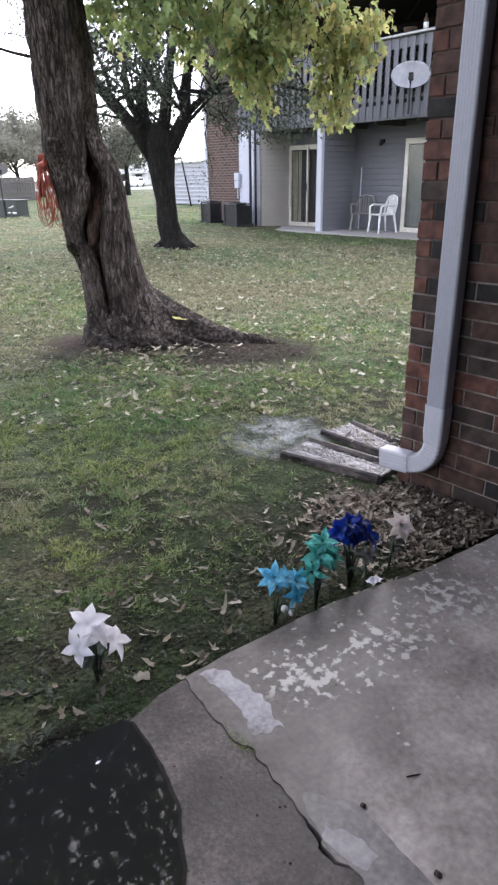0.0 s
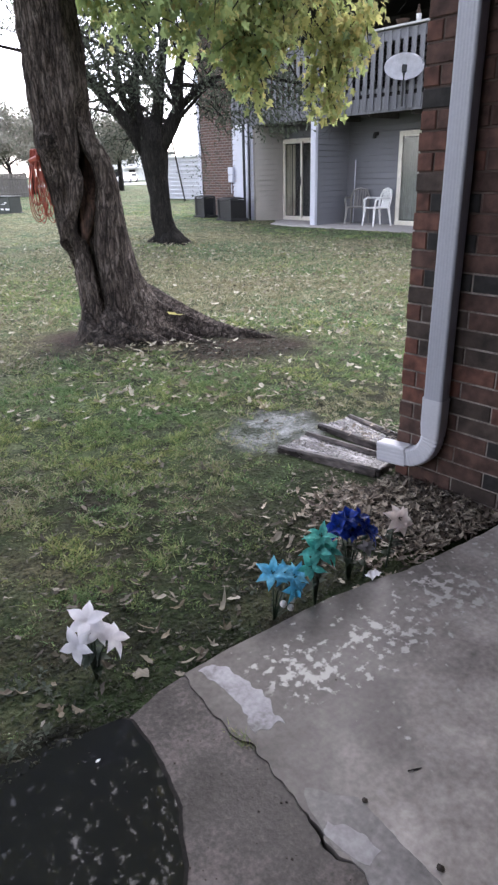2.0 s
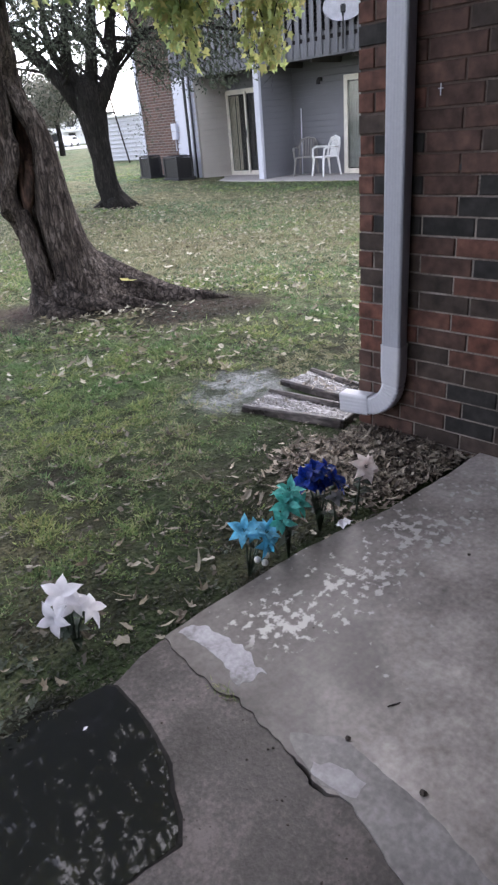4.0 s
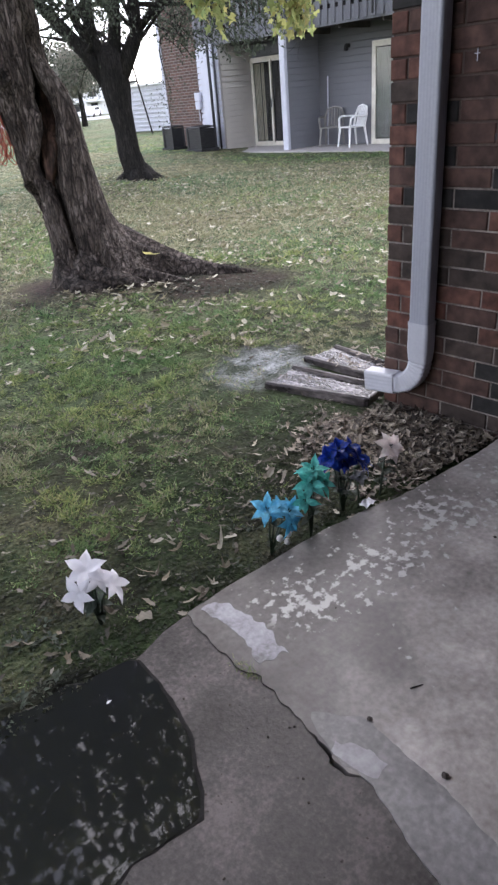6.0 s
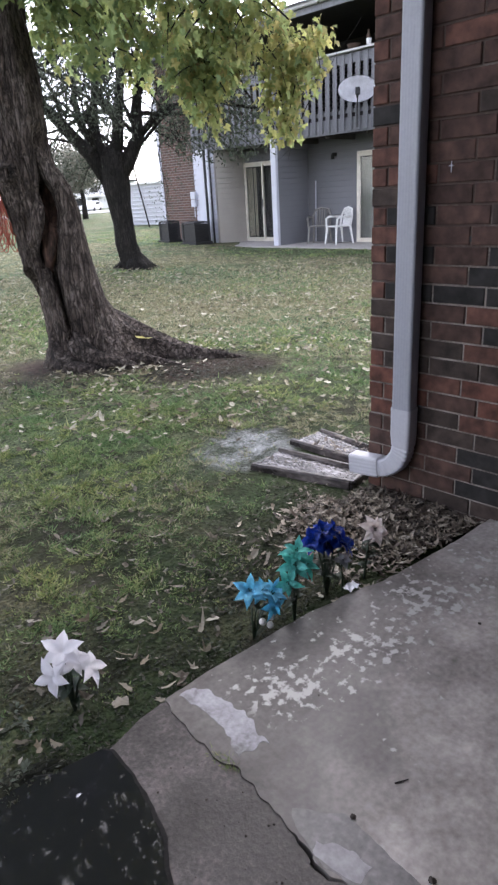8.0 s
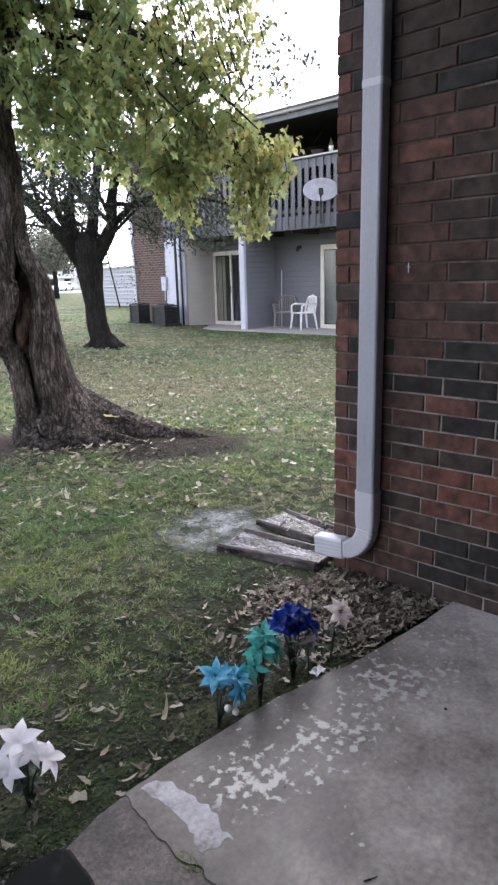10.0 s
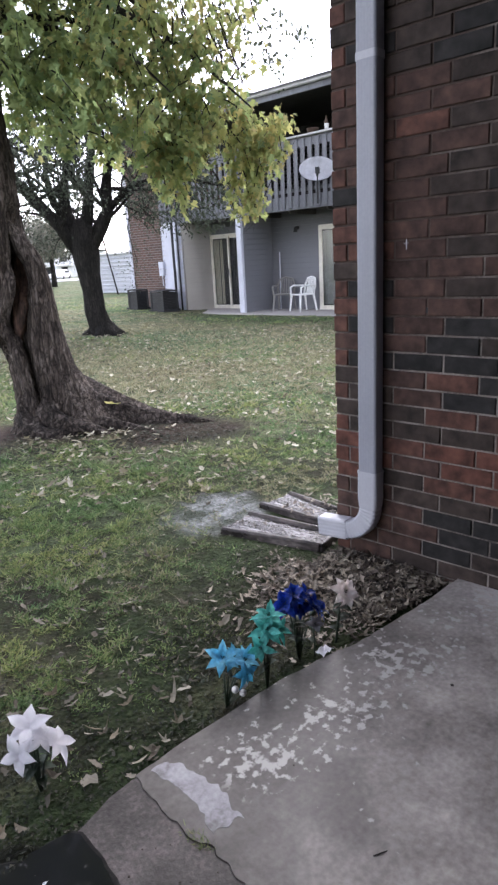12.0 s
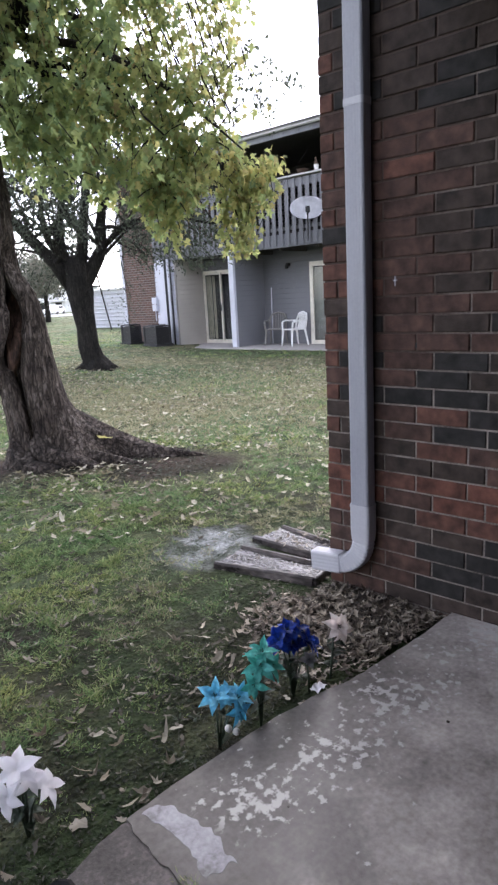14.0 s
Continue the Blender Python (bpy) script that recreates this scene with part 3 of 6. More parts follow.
M_PNAVY = plain("dark_blue_cloth", (0.014, 0.055, 0.36), 0.30, 0, 0.35, 25, 0.6)
M_PPEACH = plain("peach_cloth", (0.96, 0.86, 0.83), 0.75, 0, 0.2, 20, 0.1)
M_PGREY = plain("faded_cloth", (0.48, 0.47, 0.48), 0.75, 0, 0.2, 20, 0.1)
M_PEARL = plain("pearl", (0.68, 0.66, 0.64), 0.25)


# ---- the ground, the slab and the walls ----
def ground_z(x, y):
    """The lawn lies just under the slab, falls a little towards the far house and swells beyond the trees."""
    s = min(max((x + y - 1.0) / 20.0, 0.0), 1.0)
    d = math.hypot(x - 0.7, y - 3.6)
    far = min(max((math.hypot(x, y) - 24.0) / 40.0, 0.0), 1.0)
    r = math.hypot(x + 2.2, y + 0.9)
    u = min(max((y - 0.8 * x - 3.0) / 3.5, 0.0), 1.0)
    v = min(max((r - 6.0) / 5.0, 0.0), 1.0) * min(max((46.0 - r) / 14.0, 0.0), 1.0)
    return -0.035 - 0.085 * s + 0.24 * far + 0.14 * u * u * (3 - 2 * u) * v + 0.05 * math.exp(-(d / 0.8) ** 2) + 0.012 * noise.noise((x * 0.9, y * 0.9, 3.1))


def bare(x, y):
    """How bare the soil is: round the trunk, along the slab, in the leaf bed, and in worn patches."""
    s, d = (x - 0.513) * 0.874 - (y - 3.917) * 0.485, (x - 0.513) * 0.485 + (y - 3.917) * 0.874
    b = math.exp(-((s - 0.15) / 0.80) ** 4 - ((d + 0.22) / 0.50) ** 4)
    b = max(b, 1.15 * math.exp(-((s - 0.98) / 0.50) ** 4 - ((d + 0.70) / 0.50) ** 4))
    b = max(b, 0.85 * math.exp(-((y - 0.22) / 0.26) ** 2 - ((x + 1.2) / 1.5) ** 4))
    b = max(b, math.exp(-((x + 0.30) / 0.42) ** 4 - ((y - 0.45) / 0.42) ** 4))
    b = max(b, 0.75 * math.exp(-((x + 1.9) / 0.30) ** 2 - ((y - 0.75) / 0.5) ** 2))
    b = max(b, 0.75 * math.exp(-((x + 1.55) / 0.16) ** 2 - ((y - 1.25) / 0.10) ** 2))
    n = noise.noise((x * 1.3, y * 1.3, 0.0)) * 0.5 + noise.noise((x * 4.1, y * 4.1, 5.0)) * 0.35
    trodden = 1.3 * math.exp(-((s - 1.05) / 0.52) ** 4 - ((d + 0.78) / 0.34) ** 4)
    near = max(0.0, 1.0 - max(y - 0.3, 0) / 2.6)
    return min(max(trodden * (1 + 0.5 * n), b * (0.90 + 0.9 * n) + 0.7 * near * max(n + 0.06, 0) + 0.25 * max(n - 0.1, 0), 0.0), 1.0)


def dark_ground(x, y):
    """How dark the ground is between the blades: bare or wet soil, plus shade over the lawn near the patio."""
    d = min(max((2.7 - y) / 1.3, 0.0), 1.0) * min(max((x + 6.0) / 2.0, 0.0), 1.0) * min(max((3.0 - x) / 2.0, 0.0), 1.0)
    return max(bare(x, y), min(d * (0.86 + 0.35 * noise.noise((x * 2.4, y * 2.4, 12.0))), 1.0))


def wet(x, y):
    """Where runoff from the downspout stands on the grass."""
    n = 0.35 * noise.noise((x * 5, y * 5, 9.0)) + 0.25 * noise.noise((x * 13, y * 13, 2.0))
    a = 1.35 - ((x - 0.02) / 0.30) ** 2 - ((y - 1.40) / 0.26) ** 2
    b = 1.0 - ((x + 0.33) / 0.13) ** 2 - ((y - 0.55) / 0.10) ** 2
    return min(max(max(a, b) * 0.9 + n, 0.0), 1.0)


def build_ground():
    coarse = [-60, -30, -15, -8, -5, -4]
    near = [-3 + 0.06 * i for i in range(150)]
    far = [6.2 + 0.4 * i for i in range(26)] + [17.2, 18.5, 20, 22, 24, 27, 30, 34, 39, 45, 60, 90, 150, 400, 1500]
    xs = ys = coarse + near + far
    verts = [(x, y, ground_z(x, y)) for y in ys for x in xs]
    w = len(xs)
    faces = [(j * w + i, j * w + i + 1, (j + 1) * w + i + 1, (j + 1) * w + i) for j in range(len(ys) - 1) for i in range(w - 1)]
    ob = mesh_part("ground", verts, faces, M_LAWN, smooth=True)
    cover = ob.data.attributes.new("bare", "FLOAT", "POINT")
    cover.data.foreach_set("value", [dark_ground(x, y) for x, y, _ in verts])
    pool = ob.data.attributes.new("wet", "FLOAT", "POINT")
    pool.data.foreach_set("value", [wet(x, y) for x, y, _ in verts])
    tagged(ob, "patchy green and bare lawn of an apartment yard", "lawn", kind="structure")


build_ground()


def prism(outline, z0, z1, bevel=0.0):
    """A flat body with the outline given, seen from above."""
    bm = bmesh.new()
    top = bm.faces.new([bm.verts.new((x, y, z1)) for x, y in outline])
    if top.calc_area() and top.normal.z < 0:
        top.normal_flip()
    bm.normal_update()
    if bm.faces[:][0].normal.z < 0:
        bmesh.ops.reverse_faces(bm, faces=bm.faces[:])
    made = bmesh.ops.extrude_face_region(bm, geom=bm.faces[:])
    bmesh.ops.translate(bm, verts=[v for v in made["geom"] if isinstance(v, bmesh.types.BMVert)], vec=(0, 0, z0 - z1))
    bmesh.ops.recalc_face_normals(bm, faces=bm.faces[:])
    return bm


def jagged(points, step=0.02, shake=0.004, seed=0.0):
    out = []
    for (x0, y0), (x1, y1) in zip(points, points[1:]):
        n = max(1, int(math.hypot(x1 - x0, y1 - y0) / step))
        for k in range(n):
            x, y = x0 + (x1 - x0) * k / n, y0 + (y1 - y0) * k / n
            out.append((x + shake * noise.noise((x * 31, y * 31, seed)), y + shake * noise.noise((x * 31, y * 31, seed + 7))))
    return out + [points[-1]]


CRACK = [(-1.426, 0.237), (-1.447, 0.112), (-1.454, 0.041), (-1.458, -0.008), (-1.442, -0.058), (-1.457, -0.128), (-1.463, -0.186), (-1.475, -0.25),
         (-1.478, -0.287), (-1.493, -0.316), (-1.495, -0.357), (-1.48, -0.39), (-1.455, -0.46), (-1.44, -0.60), (-1.47, -0.9), (-1.45, -1.6), (-1.46, -4.0)]
crack_line = jagged(CRACK, 0.010, 0.011, 2.0)
slab = base("pavement", 0, 0, 0, "worn grey concrete patio slab, cracked and patched", "patio", kind="structure")
edge = jagged([(-1.426, 0.237), (-1.281, 0.234), (-1.124, 0.217), (-0.906, 0.194), (-0.731, 0.158), (-0.606, 0.117), (-0.362, 0.081), (-0.205, 0.06), (-0.004, 0.045)], 0.03, 0.006, 4.0)
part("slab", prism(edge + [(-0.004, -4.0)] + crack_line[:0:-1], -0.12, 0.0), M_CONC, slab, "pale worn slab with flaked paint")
left_line = [(x - 0.0014 - 0.022 * max(noise.noise((x * 9, y * 9, 1.0)), 0.0) ** 1.5, y) for x, y in crack_line]
part("slab", prism(left_line + [(-7.0, -4.0), (-7.0, 0.30)] + jagged([(-2.4, 0.235), (-1.9, 0.225), (-1.618, 0.213), (-1.508, 0.236), (-1.436, 0.239)], 0.03, 0.005, 6.0), -0.12, -0.004),
     M_CONC_ROUGH, slab, "darker rough slab with bared pebbles")
part("bedding", box(-6.9, -0.01, -3.9, 0.10, -0.2, -0.06), M_SOIL, slab)
pts = [(-1.390, 0.218), (-1.335, 0.207), (-1.327, 0.148), (-1.311, 0.067), (-1.335, -0.007), (-1.343, -0.056), (-1.387, -0.043), (-1.42, -0.035), (-1.403, 0.009), (-1.375, 0.096), (-1.383, 0.151), (-1.390, 0.218)]
part("repair_patch", prism(jagged(pts, 0.005, 0.016, 9.0)[:-1], -0.01, 0.0010), M_PATCH, slab, "smooth pale mortar repair patch")
pts = [(-1.462, -0.292), (-1.440, -0.325), (-1.428, -0.375), (-1.432, -0.41), (-1.462, -0.405), (-1.480, -0.375), (-1.484, -0.335), (-1.476, -0.300), (-1.462, -0.292)]
part("repair_patch", prism(jagged(pts, 0.005, 0.012, 9.0)[:-1], -0.01, 0.0014), M_PATCH_OLD, slab, "smooth pale mortar repair patch")
skim = [(-1.432, -0.212), (-1.402, -0.262), (-1.374, -0.30), (-1.379, -0.36), (-1.387, -0.42), (-1.393, -0.50), (-1.41, -0.565), (-1.425, -0.625), (-1.445, -0.70), (-1.47, -0.95), (-1.56, -0.95),
        (-1.55, -0.60), (-1.53, -0.53), (-1.505, -0.465), (-1.484, -0.41), (-1.484, -0.37), (-1.487, -0.34), (-1.48, -0.30), (-1.467, -0.26), (-1.452, -0.225), (-1.432, -0.212)]
part("skim_coat", prism(jagged(skim, 0.006, 0.006, 5.0)[:-1], -0.01, 0.0008), M_SKIM, slab, "smooth dark grey skim coat over the joint")
PUDDLE = [(-1.612, 0.204), (-1.62, 0.111), (-1.641, 0.013), (-1.663, -0.063), (-1.699, -0.115), (-1.727, -0.17), (-1.763, -0.209), (-1.815, -0.197), (-1.862, -0.188), (-1.908, -0.178),
          (-1.962, -0.195), (-2.1, -0.25), (-2.6, -0.3), (-2.9, 0.0), (-2.7, 0.3), (-2.2, 0.335), (-1.917, 0.306), (-1.863, 0.277), (-1.78, 0.279), (-1.74, 0.25), (-1.675, 0.24), (-1.625, 0.225), (-1.612, 0.204)]
damp = [(-2.0 + (x + 2.0) * 1.004 + 0.007, y * 1.01 - 0.003) for x, y in PUDDLE]
ob = part("damp_edge", prism(jagged(damp, 0.02, 0.004, 1.0)[:-1], -0.02, -0.0026), M_DAMP, slab, "dark wet concrete round the puddle")
water = part("water", prism(jagged(PUDDLE, 0.02, 0.005, 3.0)[:-1], -0.03, -0.0012), M_WATER)
tagged(water, "dark still rainwater puddle on the patio's corner", "puddle", kind="structure")

# the building that the patio belongs to
wall = base("wall_east", 0, 0, 0, "mixed red and dark brown brick wall beside the patio", "wall", kind="structure")
part("mortar_bed", box(0.005, 0.30, -4, 0.603, -0.12, 5.2), M_JOINT, wall, "grey recessed mortar joints")
south = part("wall_south", box(-7.2, 0.30, -3.2, -3.0, -0.12, 5.2), M_SIDING)
tagged(south, "plain grey siding wall behind the patio", "wall", kind="structure")
# unseen side wall, added to cut the light that reaches the patio
west = part("wall_west", box(-3.75, -3.60, -3.0, 0.0, -0.12, 2.17), M_SIDING)
tagged(west, "unseen grey wall added to darken the patio", "wall", kind="structure")
# unseen front and top slab, added to block sky over the near lawn
shade_front = part("wall_north", box(-7.0, -0.02, 0.02, 0.10, 2.404, 3.45), M_SOFFIT)
tagged(shade_front, "unseen board front added to shade the near lawn", "balcony front", kind="structure")
shade_slab = part("ceiling", box(-7.4, 0.6, -3.2, 0.55, 5.204, 5.40), M_SOFFIT)
tagged(shade_slab, "unseen slab added above to shade the near lawn", "eaves", kind="structure")
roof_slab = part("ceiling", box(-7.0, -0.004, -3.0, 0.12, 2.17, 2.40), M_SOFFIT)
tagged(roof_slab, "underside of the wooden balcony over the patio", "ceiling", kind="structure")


# ---- the far apartment house ----
HX, HY, HZ = 10.5, 10.0, -0.09


def lap_siding(name, parent, origin, along, up_count, length, normal, material, pitch=0.130):
    """A wall of lapped boards: each board leans out at its foot."""
    o, a, nv = Vector(origin), Vector(along), Vector(normal)
    verts, faces = [], []
    for k in range(up_count):
        z = k * pitch
        i = len(verts)
        for q in (o + nv * 0.055 + Vector((0, 0, z)), o + nv * 0.036 + Vector((0, 0, z + pitch - 0.011)), o + nv * 0.004 + Vector((0, 0, z))):
            verts += [q, q + a * length]
        faces += [(i, i + 1, i + 3, i + 2), (i + 4, i + 5, i + 1, i)]
    return mesh_part(name, verts, faces, material, parent)


def build_house():
    house = base("apartment_house", HX, HY, HZ, "two-storey brick and grey siding apartment house with a weathered wooden balcony", "house")
    house.scale = (1, 1, 1.025)
    # masonry and shell
    brick = part("brick_wall", box(0.0, 9.0, 3.95, 5.35, -0.3, 4.76), M_FARBRICK, house, "weathered red-brown brick wall")
    part("corner_board", box(-0.03, 0.02, 5.35, 5.47, -0.1, 4.76, 0.006), M_TRIM, house, "white corner board")
    part("back_wall", box(1.22, 9.0, -9.0, 3.95, -0.3, 2.5), M_SIDING, house)
    part("upper_wall", box(2.6, 9.0, -9.0, 3.95, 2.5, 4.76), M_UPPER, house, "upper wall coloured near-black for the recess's shade")
    lap_siding("siding", house, (1.215, -9.0, 0), (0, 1, 0), 18, 12.1, (-1, 0, 0), M_SIDING)
    part("divider_wall", box(0.03, 1.2, 0.80, 0.90, 0.0, 2.4), M_SIDING, house)
    lap_siding("siding", house, (0.04, 0.80, 0), (1, 0, 0), 18, 1.17, (0, -1, 0), M_SIDING)
    part("post", box(-0.05, 0.045, 0.76, 0.93, -0.05, 2.42, 0.008), M_TRIM, house, "white painted balcony post")
    part("side_wall", box(0.06, 1.2, 3.09, 3.95, -0.3, 2.42), M_SIDING_WARM, house)
    lap_siding("siding", house, (0.04, 3.09, 0), (1, 0, 0), 18, 1.17, (0, -1, 0), M_SIDING_WARM)
    lap_siding("siding", house, (0.055, 3.10, 0), (0, 1, 0), 18, 0.85, (-1, 0, 0), M_TRIM)
    part("corner_board", box(-0.02, 0.06, 3.50, 3.78, -0.1, 2.42, 0.008), M_TRIM, house)
    for y, r, m in ((3.40, 0.035, M_DARK), (3.27, 0.04, M_TRIM), (3.19, 0.025, M_DARK)):
        part("drain_pipe", tube([(-0.06, y, -0.05), (-0.06, y, 1.2), (-0.06, y, 2.4)], r, 8), m, house, smooth=True)
    for z, w in ((1.02, 0.09), (1.22, 0.10)):
        meter = part("meter_box", box(-0.09, 0.0, 3.97 - w, 3.97 + w, z - 0.02, z + 0.17, 0.01), M_TRIM, house, "white electrical box on the brickwork")
        part("conduit", tube([(-0.04, 3.97, z - 0.3), (-0.04, 3.97, z)], 0.015, 6), M_TRIM, meter)
    part("patio_slab", box(-0.35, 1.2, -9.0, 3.09, -0.25, 0.0, 0.01), M_CONC_FAR, house, "pale concrete patio slab")
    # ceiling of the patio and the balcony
    # deck and joists take a dark colour for the shade under the balcony
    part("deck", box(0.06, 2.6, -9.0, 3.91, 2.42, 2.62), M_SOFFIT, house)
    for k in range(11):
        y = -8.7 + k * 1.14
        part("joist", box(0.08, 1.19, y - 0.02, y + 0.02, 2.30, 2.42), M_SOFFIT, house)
    part("rim_board", box(0.0, 0.05, -9.0, 3.91, 2.36, 2.66, 0.005), M_DECK, house, "weathered grey rim board")
    part("top_rail", box(-0.10, 0.10, -9.0, 3.95, 3.86, 3.90, 0.006), M_RAIL, house, "pale grey flat top rail")
    part("rail_board", box(-0.01, 0.03, -9.0, 3.91, 3.66, 3.85, 0.005), M_DECK, house)
    part("bottom_rail", box(0.01, 0.045, -9.0, 3.91, 2.74, 2.82, 0.004), M_DECK, house)
    me = None
    for k in range(62):
        y = 3.85 - k * 0.205
        if me is None:
            first = part("baluster", box(-0.035, -0.012, -0.058, 0.058, 2.40, 3.84, 0.004), M_DECK, house)
            me, ob = first.data, first
        else:
            ob = new("baluster", me)
            ob.parent = house
        ob.location = (0, y, 0)
    for y in (3.86, 0.85, -2.2, -5.2):
        part("rail_post", box(0.05, 0.14, y - 0.05, y + 0.05, 2.6, 3.86, 0.005), M_DECK, house)
    # diagonal lattice behind the balusters
    bm = bmesh.new()
    for k in range(-5, 40):
        y0 = -4.6 + k * 0.13
        for s in (1, -1):
            a, b = (y0, 2.82), (y0 + s * 0.86, 3.66)
            if min(a[0], b[0]) < -4.6 or max(a[0], b[0]) > 0.85:
                continue
            d = 0.026
            x = 0.045 if s > 0 else 0.052
            vs = [bm.verts.new((x, q[0] + e, q[1])) for q, e in ((a, -d), (a, d), (b, d), (b, -d))]
            bm.faces.new(vs)
    bmesh.ops.solidify(bm, geom=bm.faces[:], thickness=0.006)
    part("lattice", bm, M_DECK, house, "grey wooden lattice behind the balusters")
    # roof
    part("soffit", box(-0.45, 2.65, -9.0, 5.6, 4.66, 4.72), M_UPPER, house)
    part("fascia", box(-0.50, -0.45, -9.0, 5.65, 4.62, 4.82, 0.005), M_DECK, house)
    part("gutter", box(-0.60, -0.505, -9.0, 5.65, 4.74, 4.85, 0.02), M_RAIL, house, "pale metal gutter")
    vs = [(-0.62, -9.0, 4.84), (-0.62, 5.75, 4.84), (5.0, 5.75, 6.26), (5.0, -9.0, 6.26), (10.6, 5.75, 4.84), (10.6, -9.0, 4.84)]
    vs += [(x, y, z - 0.05) for x, y, z in vs]
    mesh_part("roof", vs, [(0, 3, 2, 1), (3, 5, 4, 2), (6, 7, 8, 9), (9, 8, 10, 11), (0, 1, 7, 6), (4, 5, 11, 10), (1, 2, 8, 7), (2, 4, 10, 8)],
              M_ROOF, house, "grey shingle roof")
    mesh_part("gable", [(0.01, 5.34, 4.66), (9.0, 5.34, 4.66), (5.0, 5.34, 6.19)], [(0, 1, 2)], M_SIDING, house)
    # the sliding doors
    for y0, y1 in ((1.60, 3.06), (-2.4, -0.86)):
        door = part("sliding_door", bmesh.new(), M_TRIM, house, "white framed sliding glass door with blinds")
        mid = (y0 + y1) / 2
        part("door_frame", frame_yz(1.09, 1.165, y0, y1, 0.0, 2.04, 0.06), M_CREAM, door)
        part("panel_frame", frame_yz(1.075, 1.11, mid - 0.03, y1 - 0.06, 0.05, 1.98, 0.055), M_CREAM, door)
        part("panel_frame", frame_yz(1.112, 1.14, y0 + 0.06, mid + 0.03, 0.05, 1.98, 0.055), M_CREAM, door)
        part("pane", box(1.092, 1.097, mid + 0.02, y1 - 0.11, 0.1, 1.93), M_GLASS, door)
        part("pane", box(1.124, 1.129, y0 + 0.11, mid - 0.02, 0.1, 1.93), M_GLASS, door)
        part("handle", box(1.05, 1.075, mid - 0.015, mid + 0.015, 0.9, 1.1, 0.005), M_DARK, door)
        # a dark sheet behind the blinds stands in for the unlit room
        part("room_shade", box(1.160, 1.166, y0 + 0.06, y1 - 0.06, 0.05, 1.98), M_DARK, door, "dark sheet in place of the unlit room")
        for k in range(22 if y0 < 0 else 6):
            y = (y1 - 0.13 - k * 0.062) if y0 < 0 else (y1 - 0.14 - k * 0.055 - 0.03 * (k > 3))
            part("blind_slat", box(1.146, 1.150, y, y + (0.056 if y0 < 0 else 0.040), 0.12, 1.9), M_BLIND_GREY if y0 < 0 else M_BLIND, door)
    lamp = part("wall_lamp", box(1.10, 1.20, -0.19, -0.07, 1.98, 2.06, 0.02), M_DARK, house, "small dark wall lamp")
    part("lamp_shade", tube([(1.08, -0.13, 1.92), (1.08, -0.13, 2.02)], [0.05, 0.035], 8), M_DARK, lamp)
    return house


def frame_yz(x0, x1, y0, y1, z0, z1, w):
    bm = bmesh.new()
    for a in ((y0, y0 + w, z0, z1), (y1 - w, y1, z0, z1), (y0 + w, y1 - w, z0, z0 + w), (y0 + w, y1 - w, z1 - w, z1)):
        add_box(bm, x0, x1, *a)
    return bm


build_house()


def build_condenser(x, y, label, s=0.25, rz=0):
    """An air-conditioner box: louvred dark sides, corner posts, a lid with a fan guard."""
    ac = base("air_conditioner", x, y, ground_z(x, y), label, "air conditioner", "air conditioners beside the far house", rz=rz)
    h = 0.54
    part("pad", box(-s - 0.06, s + 0.06, -s - 0.06, s + 0.06, -0.02, 0.06, 0.008), M_DARK, ac)
    part("body", box(-s + 0.02, s - 0.02, -s + 0.02, s - 0.02, 0.06, h - 0.03), M_DARK, ac)
    for sx in (-1, 1):
        for sy in (-1, 1):
            part("corner_post", box(sx * s - 0.025, sx * s + 0.025, sy * s - 0.025, sy * s + 0.025, 0.06, h, 0.006), M_METAL, ac)
    part("lid", box(-s - 0.02, s + 0.02, -s - 0.02, s + 0.02, h, h + 0.035, 0.01), M_METAL, ac)
    shared = None
    for k in range(12):
        z = 0.09 + k * 0.042
        if shared is None:
            bm = bmesh.new()
            for q in ((-s - 0.008, -s + 0.004, -s, s), (s - 0.004, s + 0.008, -s, s)):
                add_box(bm, *q, -0.012, 0.012)
                add_box(bm, q[2], q[3], q[0], q[1], -0.012, 0.012)
            ob = part("louvre", bm, M_METAL, ac)
            shared = ob.data
        else:
            ob = new("louvre", shared)
            ob.parent = ac
        ob.location = (0, 0, z)
    for r in (0.4 * s, 0.7 * s, s):
        pts = [(r * math.cos(a * math.pi / 10), r * math.sin(a * math.pi / 10), h + 0.045) for a in range(21)]
        part("guard_ring", tube(pts, 0.006, 5), M_DARK, ac)
    return ac


build_condenser(9.85, 14.45, "dark grey louvred air conditioner near the house corner", 0.19)
build_condenser(9.80, 13.22, "wide dark grey louvred air conditioner by the patio's end", 0.255)


def build_chair(x, y, rz, material, label):
    """A moulded plastic garden chair with a slatted back and arms."""
    ch = base("garden_chair", x, y, HZ, label, "chair", "plastic chairs on the far patio", rz=rz)
    part("seat", box(-0.22, 0.22, -0.22, 0.22, 0.40, 0.43, 0.012), material, ch)
    for sx in (-1, 1):
        part("leg", tube([(sx * 0.25, -0.24, 0), (sx * 0.21, -0.2, 0.41)], [0.018, 0.03], 6), material, ch)
        part("leg", tube([(sx * 0.24, 0.27, 0), (sx * 0.2, 0.2, 0.41)], [0.018, 0.03], 6), material, ch)
        part("armrest", tube([(sx * 0.23, -0.21, 0.40), (sx * 0.26, -0.2, 0.60), (sx * 0.27, -0.1, 0.64), (sx * 0.25, 0.2, 0.63)], 0.024, 6), material, ch, smooth=True)
